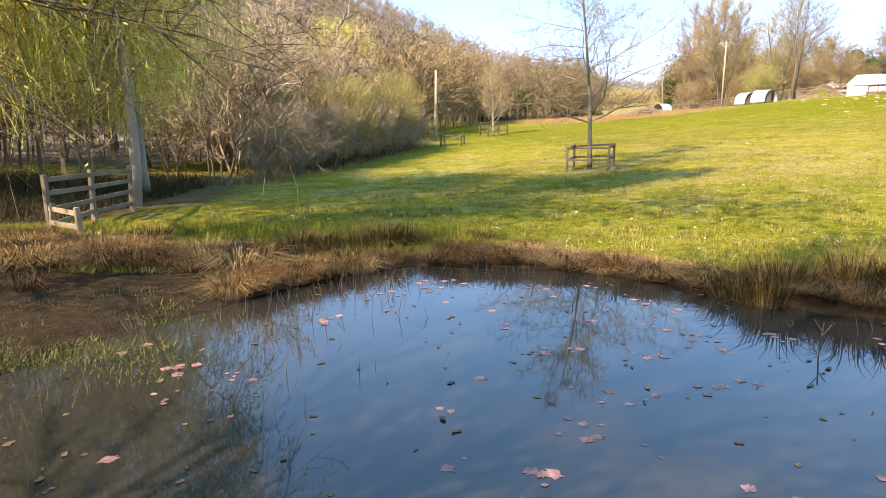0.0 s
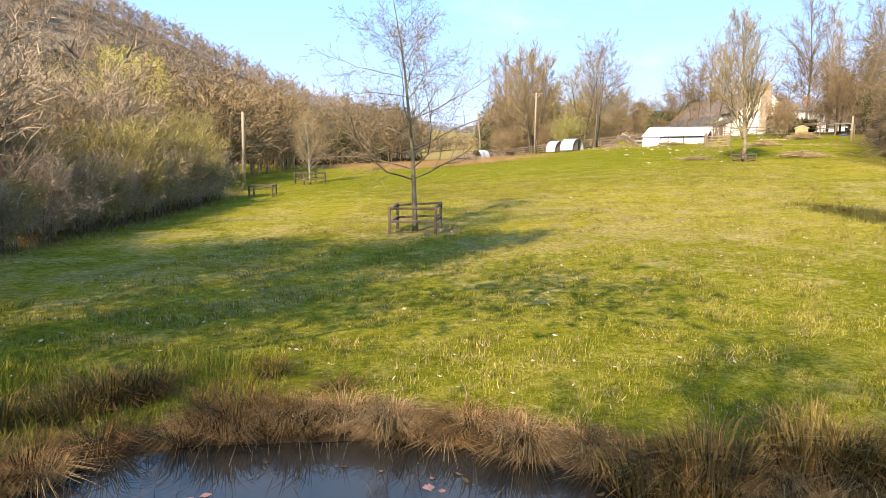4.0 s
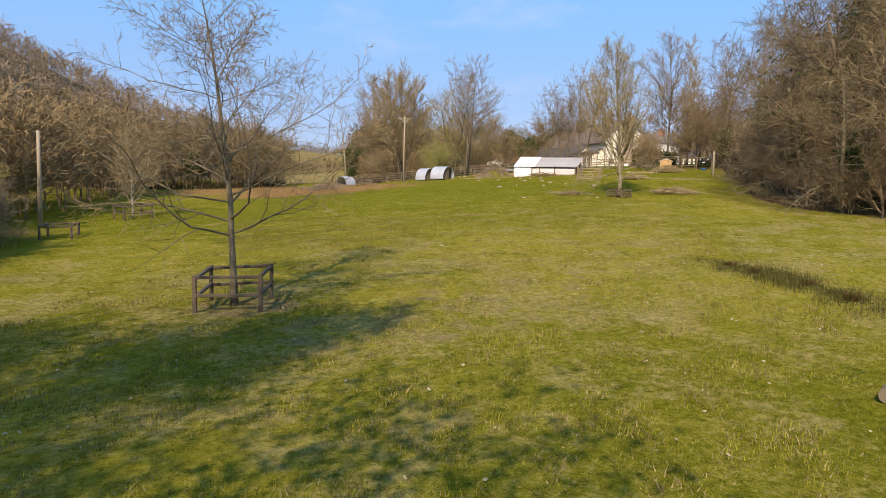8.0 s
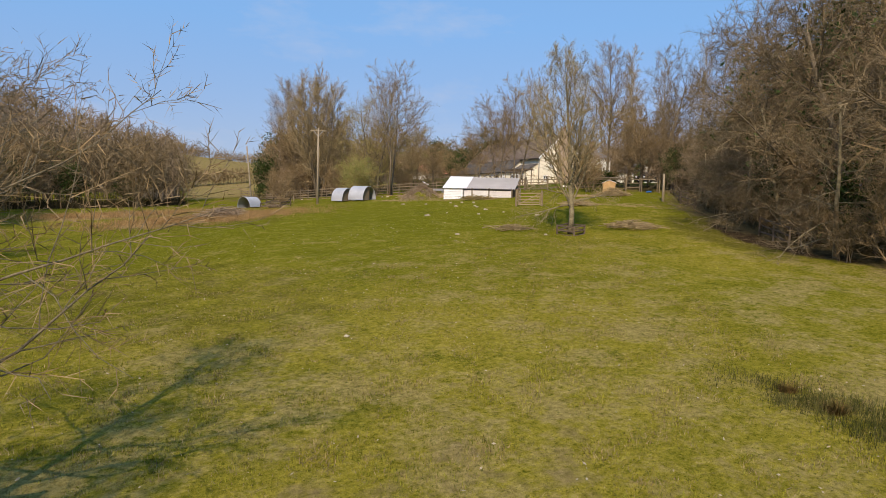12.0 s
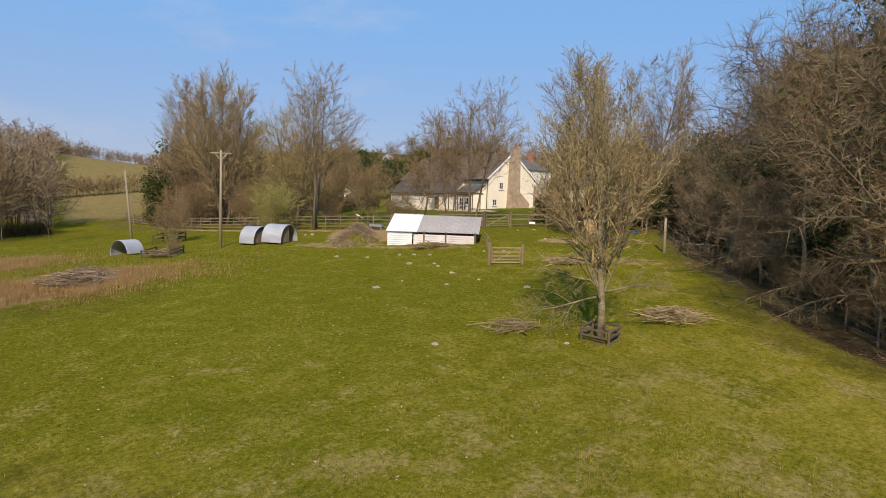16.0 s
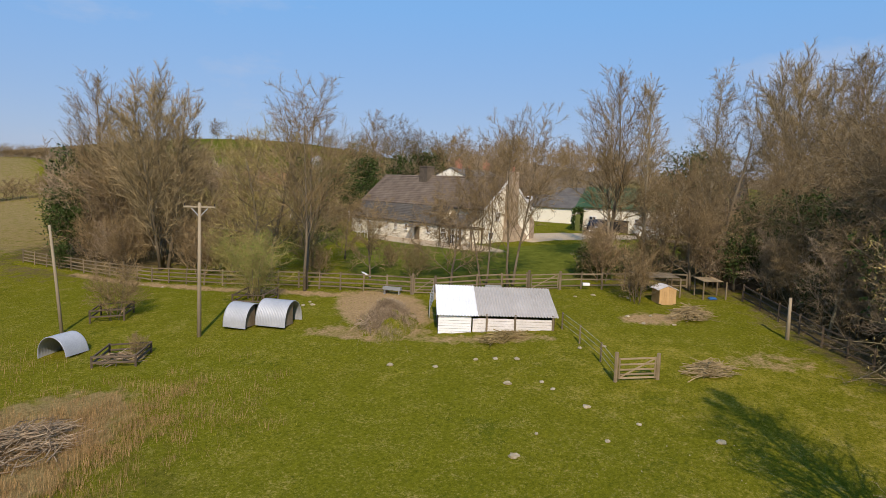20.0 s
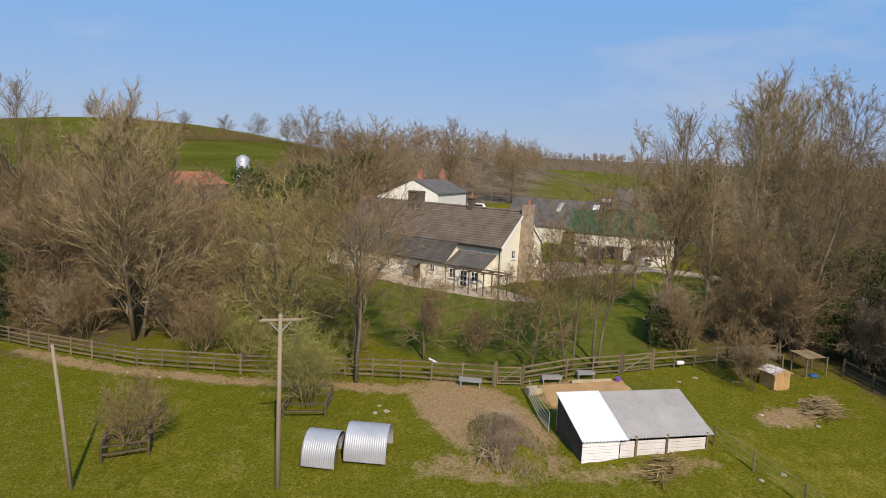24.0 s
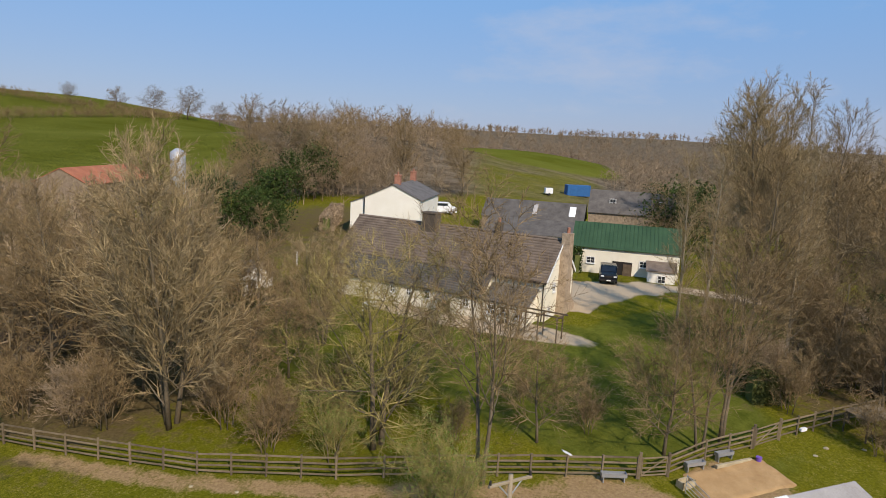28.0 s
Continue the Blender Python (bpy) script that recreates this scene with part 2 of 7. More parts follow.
M_DULLWHITE = material("weathered_white_sheet", (0.55, 0.50, 0.46), (0.76, 0.73, 0.70), 0.55, 0.8, 10, 0.08)
M_GREYSHEET = material("grey_corrugated_sheet", (0.34, 0.31, 0.28), (0.48, 0.445, 0.41), 0.55, 0.7, 12, 0.08)
M_GALV = material("galvanised_steel", (0.36, 0.37, 0.385), (0.5, 0.51, 0.53), 0.5, 0.9, 14, 0.06, metal=0.3, spec=0.4)
M_STEEL = material("gate_steel", (0.34, 0.35, 0.36), (0.48, 0.49, 0.50), 0.5, 1.2, 20, 0.05, metal=0.6)
M_RENDER = material("cream_render", (0.72, 0.66, 0.52), (0.84, 0.79, 0.66), 0.9, 0.5, 12, 0.15)
M_WHITERENDER = material("white_render", (0.74, 0.70, 0.60), (0.84, 0.81, 0.73), 0.9, 0.5, 12, 0.12)
M_STONE = material("rubble_stone", (0.17, 0.125, 0.085), (0.4, 0.31, 0.22), 0.95, 2.2, 9, 0.8, vary=0.3)
M_TILE = material("roof_tile", (0.125, 0.095, 0.073), (0.24, 0.188, 0.148), 0.85, 0.9, 12, 0.35, vary=0.16, spec=0.1)
M_SLATE = material("roof_slate", (0.075, 0.067, 0.06), (0.165, 0.148, 0.13), 0.7, 0.9, 14, 0.3, vary=0.2, spec=0.1)
M_HUT = material("orange_plywood", (0.42, 0.25, 0.10), (0.55, 0.36, 0.17), 0.85, 2.0, 30, 0.3, vary=0.1)
M_OLDSTONE = material("sooty_stone", (0.06, 0.048, 0.036), (0.16, 0.125, 0.09), 0.95, 3, 12, 0.7)
M_SAND = material("orange_sand", (0.34, 0.20, 0.085), (0.52, 0.34, 0.165), 0.98, 1.2, 30, 0.5)
M_BRICK = material("chimney_brick", (0.26, 0.11, 0.07), (0.42, 0.20, 0.13), 0.9, 3, 18, 0.5)
M_GREENROOF = material("green_sheet_roof", (0.026, 0.062, 0.026), (0.045, 0.095, 0.042), 0.55, 0.6, 8, 0.1)
M_REDROOF = material("rust_red_roof", (0.32, 0.10, 0.05), (0.50, 0.19, 0.09), 0.8, 0.5, 8, 0.1)
M_GLASS = bpy.data.materials.new("window_glass")
M_GLASS.use_nodes = True
M_GLASS.node_tree.nodes["Principled BSDF"].inputs["Base Color"].default_value = (0.02, 0.024, 0.03, 1)
M_GLASS.node_tree.nodes["Principled BSDF"].inputs["Roughness"].default_value = 0.05
M_FRAME = material("white_paint", (0.76, 0.76, 0.74), (0.82, 0.82, 0.80), 0.5, 2, 30, 0.05)
M_DARK = material("dark_inside", (0.02, 0.018, 0.016), (0.035, 0.03, 0.026), 0.95, 2, 20, 0.1)
M_CARPAINT = material("dark_car_paint", (0.012, 0.014, 0.018), (0.018, 0.02, 0.026), 0.25, 2, 30, 0.0, metal=0.3, spec=0.6)
M_RUBBER = material("tyre_rubber", (0.015, 0.015, 0.015), (0.03, 0.03, 0.03), 0.9, 5, 40, 0.2)
M_WHITECAR = material("white_vehicle_paint", (0.76, 0.77, 0.78), (0.82, 0.83, 0.84), 0.3, 2, 20, 0.0, spec=0.5)
M_BLUE = material("blue_sheet", (0.02, 0.09, 0.24), (0.03, 0.13, 0.33), 0.5, 1.5, 10, 0.1)
M_PURPLE = material("purple_plastic", (0.16, 0.08, 0.42), (0.24, 0.13, 0.55), 0.4, 2, 20, 0.0)
M_LIMESTONE = material("pale_stone", (0.30, 0.24, 0.145), (0.50, 0.425, 0.285), 0.95, 3, 25, 0.5, vary=0.15)
M_BARK = material("grey_bark", (0.085, 0.064, 0.04), (0.22, 0.175, 0.115), 0.95, 1.6, 22, 0.7, stretch=(1, 1, 0.35))
M_LICHEN = material("lichen_bark", (0.085, 0.066, 0.038), (0.31, 0.26, 0.15), 0.95, 2.5, 22, 0.6, low=0.4, high=0.6)
M_ASHBARK = material("grey_lichened_bark", (0.08, 0.065, 0.04), (0.25, 0.205, 0.13), 0.95, 2.5, 22, 0.6)
M_PALEBARK = material("pale_bark", (0.22, 0.18, 0.12), (0.4, 0.34, 0.245), 0.9, 2.0, 20, 0.4)
M_TWIG = material("brown_twigs", (0.145, 0.101, 0.051), (0.325, 0.232, 0.122), 0.9, 1.2, 9, 0.0, vary=0.35, island=True, spec=0.04)
M_TWIGPALE = material("pale_twigs", (0.195, 0.145, 0.074), (0.41, 0.31, 0.168), 0.9, 1.2, 9, 0.0, vary=0.3, island=True, spec=0.04)
M_TWIGGREEN = material("budding_twigs", (0.20, 0.160, 0.055), (0.40, 0.325, 0.125), 0.9, 1.2, 9, 0.0, vary=0.35, island=True, spec=0.04)
M_OAKTWIG = material("dark_oak_twigs", (0.105, 0.078, 0.044), (0.26, 0.195, 0.112), 0.9, 1.2, 9, 0.0, vary=0.35, island=True, spec=0.04)
M_HILL = material("hill_twigs", (0.17, 0.122, 0.076), (0.34, 0.255, 0.165), 0.9, 0.2, 2, 0.0, vary=0.3, island=True, spec=0.04)
M_TWIGRED = material("reddish_twigs", (0.21, 0.152, 0.096), (0.43, 0.325, 0.215), 0.9, 1.2, 9, 0.0, vary=0.35, island=True, spec=0.04)
M_WILLOW = material("willow_shoots", (0.40, 0.34, 0.06), (0.66, 0.57, 0.14), 0.85, 1.2, 9, 0.0, vary=0.3, island=True, spec=0.04)
M_LEAF = material("evergreen_leaf", (0.018, 0.034, 0.009), (0.07, 0.1, 0.026), 0.6, 1.5, 12, 0.0, vary=0.5, island=True, spec=0.04)
M_FRESH = material("fresh_leaf", (0.10, 0.17, 0.03), (0.22, 0.30, 0.06), 0.7, 1.5, 12, 0.0, vary=0.4, island=True, spec=0.04)
M_HEDGE = material("hedge_leaf", (0.05, 0.06, 0.02), (0.12, 0.13, 0.04), 0.7, 1.5, 12, 0.0, vary=0.4, island=True, spec=0.04)
M_RUSH = material("rush_stems", (0.045, 0.045, 0.012), (0.24, 0.145, 0.048), 0.85, 1.5, 6, 0.0, vary=0.45, island=True, spec=0.04)
M_RUSHGREEN = material("green_rush_stems", (0.035, 0.042, 0.010), (0.11, 0.10, 0.03), 0.85, 1.5, 6, 0.0, vary=0.45, island=True, spec=0.04)
M_RUST = material("rust_grass", (0.19, 0.108, 0.042), (0.42, 0.275, 0.125), 0.9, 1.2, 6, 0.0, vary=0.4, island=True, spec=0.04)
M_SEDGE = material("brown_sedge", (0.05, 0.028, 0.01), (0.2, 0.115, 0.042), 0.9, 1.5, 6, 0.0, vary=0.45, island=True, spec=0.04)
# undergrowth in near-black: the shade below the trees is in this colour
M_SHADEGROWTH = material("shade_toned_undergrowth", (0.022, 0.020, 0.010), (0.075, 0.058, 0.028), 0.9, 1.5, 6, 0.0, vary=0.45, island=True, spec=0.04)
M_WETTWIG = material("dark_bough_twigs", (0.045, 0.034, 0.020), (0.13, 0.10, 0.06), 0.9, 1.2, 9, 0.0, vary=0.35, island=True, spec=0.04)
M_STRAW = material("dead_grass", (0.13, 0.092, 0.036), (0.36, 0.27, 0.125), 0.9, 1.5, 6, 0.0, vary=0.4, island=True, spec=0.04)
M_BLADE = material("grass_blades", (0.09, 0.105, 0.009), (0.27, 0.24, 0.03), 0.8, 0.35, 3, 0.0, vary=0.55, island=True, spec=0.04)
M_DEADLEAF = material("dead_leaf", (0.028, 0.02, 0.011), (0.15, 0.095, 0.04), 0.7, 3, 20, 0.1, vary=0.6)
M_PAD = material("lily_pad", (0.16, 0.065, 0.05), (0.36, 0.19, 0.145), 0.6, 4, 20, 0.1, vary=0.4)

# ground: pasture, straw, earth, mud, far woods, far fields and painted tree shade, by attributes
M_GROUND = bpy.data.materials.new("pasture")
M_GROUND.use_nodes = True
gt = M_GROUND.node_tree
gb = gt.nodes["Principled BSDF"]
gpos = gt.nodes.new("ShaderNodeNewGeometry").outputs["Position"]


def gnoise(scale, detail=6.0, rough=0.6):
    n = nd(gt, "ShaderNodeTexNoise", Scale=scale, Detail=detail, Roughness=rough)
    gt.links.new(gpos, n.inputs["Vector"])
    return n.outputs[0]


def gmath(op, a, b):
    n = nd(gt, "ShaderNodeMath")
    n.operation = op
    for k, v in enumerate((a, b)):
        if isinstance(v, (int, float)):
            n.inputs[k].default_value = v
        else:
            gt.links.new(v, n.inputs[k])
    return n.outputs[0]


def grange(v, a, b, c=0.0, d=1.0):
    n = nd(gt, "ShaderNodeMapRange")
    for k, q in enumerate((a, b, c, d)):
        n.inputs[k + 1].default_value = q
    gt.links.new(v, n.inputs[0])
    return n.outputs[0]


def gmix(f, a, b):
    n = gt.nodes.new("ShaderNodeMix")
    n.data_type = 'RGBA'
    gt.links.new(f, n.inputs[0])
    for k, v in ((6, a), (7, b)):
        if isinstance(v, tuple):
            n.inputs[k].default_value = (*v, 1)
        else:
            gt.links.new(v, n.inputs[k])
    return n.outputs[2]


def gattr(name):
    n = gt.nodes.new("ShaderNodeAttribute")
    n.attribute_name = name
    return n.outputs["Fac"]


def gmask(name, scale=0.9, spread=0.5):
    """The attribute with a ragged edge."""
    return grange(gmath('ADD', gattr(name), gmath('MULTIPLY', gmath('SUBTRACT', gnoise(scale), 0.5), spread * 2)), 0.4, 0.62)


big, mid, small, tiny = gnoise(0.09, 4), gnoise(0.9, 6, 0.72), gnoise(6.0, 6, 0.75), gnoise(38.0, 4, 0.7)
tuft = gnoise(3.3, 6, 0.78)
canopy = gnoise(0.13, 6, 0.75)
blade = gmath('ADD', gmath('MULTIPLY', small, 0.6), gmath('MULTIPLY', tiny, 0.4))
green = gmix(grange(blade, 0.40, 0.61), (0.080, 0.088, 0.007), (0.212, 0.188, 0.017))
yellow = gmix(grange(blade, 0.40, 0.61), (0.148, 0.128, 0.012), (0.370, 0.300, 0.042))
dry = gmath("MULTIPLY", gmath("SUBTRACT", gattr("dry"), 0.62), 0.15)
sweep = gmath("ADD", gmath("MULTIPLY", dry, 1.5), gmath('ADD', gmath('MULTIPLY', big, 0.55), gmath('MULTIPLY', mid, 0.45)))
col = gmix(grange(sweep, 0.40, 0.60), green, yellow)
col = gmix(grange(gnoise(0.055, 3), 0.45, 0.60, 0.0, 0.6), col, gmix(grange(blade, 0.38, 0.62), (0.074, 0.086, 0.006), (0.170, 0.166, 0.013)))
# straw lies in clumps within the drier ground, mown paths and damp spots stay dark green
clumps = gmath('ADD', gmath('MULTIPLY', tuft, 0.45), gmath("ADD", dry, gmath('MULTIPLY', gnoise(0.45, 5, 0.65), 0.55)))
col = gmix(grange(clumps, 0.53, 0.625, 0.0, 0.85), col, gmix(grange(small, 0.35, 0.65), (0.17, 0.13, 0.04), (0.40, 0.31, 0.115)))
col = gmix(grange(gmath('ADD', gmath('MULTIPLY', tuft, 0.5), gmath('MULTIPLY', gnoise(0.3, 4), 0.5)), 0.44, 0.36, 0.0, 0.6), col, (0.062, 0.083, 0.010))
fleck = gnoise(17.0, 4, 0.7)
col = gmix(grange(gmath("ADD", gmath("MULTIPLY", fleck, 0.7), gmath("MULTIPLY", mid, 0.3)), 0.56, 0.64, 0.0, 0.75), col, (0.33, 0.265, 0.085))
col = gmix(grange(gmath("ADD", gmath("MULTIPLY", fleck, 0.8), gmath("MULTIPLY", tuft, 0.2)), 0.44, 0.36, 0.0, 0.7), col, (0.045, 0.06, 0.006))
grain = gnoise(8.0, 5, 0.7)
col = gmix(grange(gmath("ADD", gmath("MULTIPLY", grain, 0.75), gmath("MULTIPLY", mid, 0.25)), 0.55, 0.63, 0.0, 0.6), col, (0.36, 0.285, 0.085))
col = gmix(grange(gmath("ADD", gmath("MULTIPLY", grain, 0.75), gmath("MULTIPLY", tuft, 0.25)), 0.45, 0.37, 0.0, 0.65), col, (0.048, 0.058, 0.006))
# dark turf: wet ground, and shade painted along the wood edge
col = gmix(grange(gmath("ADD", gattr("damp_shade"), gmath("MULTIPLY", gmath("SUBTRACT", gnoise(0.7, 5, 0.7), 0.5), 2.0)), 0.3, 0.9, 0.0, 0.7), col, gmix(grange(blade, 0.4, 0.6), (0.045, 0.045, 0.008), (0.13, 0.11, 0.025)))
col = gmix(gmask("straw", 1.2, 0.55), col, gmix(grange(small, 0.3, 0.7), (0.12, 0.085, 0.03), (0.36, 0.27, 0.12)))
col = gmix(grange(gmath("ADD", gattr("dirt"), gmath("ADD", gmath("MULTIPLY", gmath("SUBTRACT", mid, 0.5), 1.5), gmath("MULTIPLY", gmath("SUBTRACT", small, 0.5), 0.9))), 0.38, 0.8), col, gmix(grange(small, 0.3, 0.7), (0.23, 0.145, 0.068), (0.45, 0.31, 0.16)))
# pond mud, and the shaded track under the wood edge
col = gmix(gmask("mud_shade", 1.0, 0.3), col, gmix(grange(small, 0.3, 0.7), (0.022, 0.015, 0.009), (0.068, 0.047, 0.027)))
col = gmix(gmask("lawn", 0.6, 0.2), col, gmix(grange(gmath("ADD", gmath("MULTIPLY", mid, 0.5), gmath("MULTIPLY", blade, 0.5)), 0.4, 0.6), (0.070, 0.085, 0.012), (0.150, 0.158, 0.026)))
# leaf litter, also used as painted shade under willows and wood edge
col = gmix(grange(gmath("ADD", gattr("litter_shade"), gmath("MULTIPLY", gmath("SUBTRACT", mid, 0.5), 2.2)), 0.35, 0.85), col, gmix(grange(small, 0.3, 0.7), (0.075, 0.055, 0.025), (0.17, 0.13, 0.06)))
col = gmix(gmask("wood", 0.02, 0.25), col, gmix(grange(canopy, 0.38, 0.62), (0.105, 0.078, 0.050), (0.25, 0.195, 0.13)))
col = gmix(gmask("field", 0.01, 0.05), col, gmix(grange(gnoise(0.03, 5, 0.6), 0.3, 0.7), (0.105, 0.115, 0.014), (0.165, 0.17, 0.03)))
col = gmix(gmask("gravel", 1.1, 0.2), col, gmix(grange(tiny, 0.3, 0.7), (0.40, 0.30, 0.195), (0.58, 0.47, 0.33)))
gt.links.new(col, gb.inputs["Base Color"])
gb.inputs["Roughness"].default_value = 0.95
gb.inputs["Specular IOR Level"].default_value = 0.0
gbump = nd(gt, "ShaderNodeBump", Strength=0.9, Distance=1.0)
gt.links.new(gmath("ADD", gmath("MULTIPLY", gmath("MULTIPLY", canopy, gattr("wood")), 5.0), gmath("MULTIPLY", gmath("ADD", gmath("MULTIPLY", small, 0.6), gmath("MULTIPLY", tiny, 0.4)), 0.09)), gbump.inputs["Height"])
gt.links.new(gbump.outputs[0], gb.inputs["Normal"])


# ---- the ground, one sheet to the horizon ----
def steps(lo, hi, d, far):
    a = list(np.arange(lo, hi + d / 2, d))
    s, v = d, hi
    while v < far:
        s *= 1.13
        v += s
        a.append(v)
    s, v = d, lo
    while v > -far:
        s *= 1.13
        v -= s
        a.insert(0, v)
    return np.array(a)


def line_dist(x, y, pts):
    best = np.full(x.shape, 1e9)
    for (x0, y0), (x1, y1) in zip(pts, pts[1:]):
        dx, dy = x1 - x0, y1 - y0
        t = np.clip(((x - x0) * dx + (y - y0) * dy) / (dx * dx + dy * dy), 0, 1)
        best = np.minimum(best, np.hypot(x - x0 - t * dx, y - y0 - t * dy))
    return best


def blob(x, y, cx, cy, rx, ry, turn=0.0):
    c, s = math.cos(radians(turn)), math.sin(radians(turn))
    u, v = (x - cx) * c + (y - cy) * s, -(x - cx) * s + (y - cy) * c
    return smooth(1.35, 0.65, np.sqrt((u / rx) ** 2 + (v / ry) ** 2))


FENCE = [(36.0, 118.0), (37.5, 110.2), (38.3, 104.0), (39.1, 98.0), (41.2, 90.9), (43.1, 86.4), (45.0, 81.6), (46.9, 76.4)]
DRIVE = [(74, 84.5), (79, 84.5), (84, 80.5), (87, 74), (86.5, 66), (88, 57), (92, 44), (100, 25)]
gx, gy = steps(-15, 66, 0.6, 3600), steps(2, 112, 0.6, 3600)
GX, GY = np.meshgrid(gx, gy, indexing='ij')
GZ = land(GX, GY)
nx_, ny_ = GX.shape
tuss = np.sin(GX * 2.9 + 1.7 * np.sin(GY * 1.3)) * np.sin(GY * 3.3 + 1.9 * np.sin(GX * 1.7))
rr = np.hypot(GX - 30, GY - 50)
GZ = GZ + 0.035 * tuss * smooth(90, 60, rr) * smooth(0.2, 1.5, pond_side(GX, GY))
gi = np.arange(nx_ * ny_).reshape(nx_, ny_)
gquads = np.stack([gi[:-1, :-1], gi[1:, :-1], gi[1:, 1:], gi[:-1, 1:]], -1).reshape(-1, 4)
gmesh = mesh_of("ground", np.stack([GX, GY, GZ], -1).reshape(-1, 3), [gquads], [M_GROUND])
gmesh.polygons.foreach_set("use_smooth", [True] * len(gmesh.polygons))
PD = pond_side(GX, GY)
far = np.hypot(GX - 45, GY - 60)
wood = smooth(95, 135, far)
wood = np.maximum(wood, smooth(4, -6, GX + 12 - 0.10 * (GY - 30)) * smooth(25, 40, GY))
wood = np.maximum(wood, smooth(112, 126, GY) * smooth(70, 60, GX) * smooth(20, 34, GX))
field = np.maximum(blob(GX, GY, 225, 330, 120, 78, 48), blob(GX, GY, 150, 240, 75, 48, 58))
field = np.maximum(field, blob(GX, GY, 78, 270, 22, 40, -14) * 0.8)
field = np.maximum(field, blob(GX, GY, 352, 150, 72, 42, 14))
dirt = np.maximum(blob(GX, GY, 43.2, 75.5, 2.8, 5.5, -28), blob(GX, GY, 39.3, 72.5, 1.5, 4.0, 30) * 0.7)
dirt = np.maximum(dirt, smooth(1.1, 0.3, line_dist(GX, GY, [(37.0, 108), (38.0, 99), (40.2, 90.5), (42.5, 84.5), (44.5, 79)])) * 0.85)
dirt = np.maximum(dirt, blob(GX, GY, 48.3, 71.3, 2.6, 2.2, -45) * 1.4)
dirt = np.maximum(dirt, np.maximum(blob(GX, GY, 52.2, 61.4, 2.2, 1.3, -45) * 0.8, blob(GX, GY, 50.0, 54.0, 2.6, 1.4, -45) * 0.55))
dirt = np.maximum(dirt, blob(GX, GY, 42.5, 66.5, 4.4, 0.9, -47) * 0.62)
mud_shade = smooth(0.7, 0.15, PD) * 1.0
mud_shade = np.maximum(mud_shade, blob(GX, GY, -4.6, 8.2, 3.4, 2.2, 10))
# track under the wood edge, the trees' shade put into its dark colour
mud_shade = np.maximum(mud_shade, blob(GX, GY, 47, 39, 4, 9, -38) * 0.85)
straw = smooth(1.1, 0.2, PD) * 0.5
straw = np.maximum(straw, np.maximum(blob(GX, GY, 20.0, 72.5, 7.5, 4.0, 25) * 0.8, blob(GX, GY, 16, 84, 9, 5, 30) * 0.6))
straw = np.maximum(straw, blob(GX, GY, 6.3, 27.3, 1.8, 1.6) * 0.6)
straw = np.maximum(straw, blob(GX, GY, 11, 24, 7, 3, 20) * 0.42)
lawn = np.maximum(blob(GX, GY, 58, 82, 15, 9, 60), np.maximum(blob(GX, GY, 70, 72, 14, 8, -40), blob(GX, GY, 60, 112, 16, 9, 50)))
lawn = lawn * smooth(0.4, 1.4, line_dist(GX, GY, FENCE + [(52.6, 70.3), (58.9, 64.6)]))
wedge_ = np.arctan2(GY - 75, GX - 13)
wood = wood * (1 - 0.5 * smooth(0.04, 0.16, wedge_) * smooth(0.42, 0.28, wedge_) * smooth(380, 300, far))
gravel = smooth(2.6, 1.7, line_dist(GX, GY, DRIVE))
gravel = np.maximum(gravel, np.maximum(blob(GX, GY, 66.0, 92.0, 2.2, 11.0, -9), blob(GX, GY, 80, 84, 7, 4, -30)))
# the first blob puts the willows' shade into the ground colour
litter_shade = np.maximum(blob(GX, GY, -13.5, 21, 6.5, 8, 0) * 1.3, blob(GX, GY, 46, 96, 16, 6, 100) * 0.35)
# shade under the wood edge trees, painted with the litter colour
litter_shade = np.maximum(litter_shade, blob(GX, GY, 60, 42, 24, 11, 50) * 1.5)
litter_shade = np.maximum(litter_shade, blob(GX, GY, 50, 118, 18, 14, 40))
litter_shade = np.maximum(litter_shade, np.maximum(blob(GX, GY, 92, 128, 30, 14, -10) * 0.85, blob(GX, GY, 70, 62, 14, 8, -30) * 0.8))
litter_shade = np.maximum(litter_shade, blob(GX, GY, 80, 136, 30, 14, 10) * 0.85) * smooth(0.2, 1.2, line_dist(GX, GY, FENCE)) * smooth(0.2, 0.0, smooth(4.0, 2.0, line_dist(GX, GY, DRIVE)))
damp_shade = np.maximum(blob(GX, GY, 12.5, 43, 6, 9, 10) * 0.55, np.maximum(blob(GX, GY, 19, 71, 7, 9, 20) * 0.6, blob(GX, GY, -2, 20, 6, 6, 0) * 0.4))
# wood edge shade once more, as dark turf colour
damp_shade = np.maximum(damp_shade, blob(GX, GY, 45, 41, 4, 9, -38) * 0.9)
lane_g = (GX - 13.8) / np.maximum(GY - 33.5, 1.0)
gap_ = smooth(0.15, 0.19, lane_g) * smooth(0.34, 0.29, lane_g) * smooth(112, 130, GY) * smooth(330, 290, GY)
wood, straw, field = wood * (1 - gap_), np.maximum(straw, 0.62 * gap_), field * (1 - gap_)
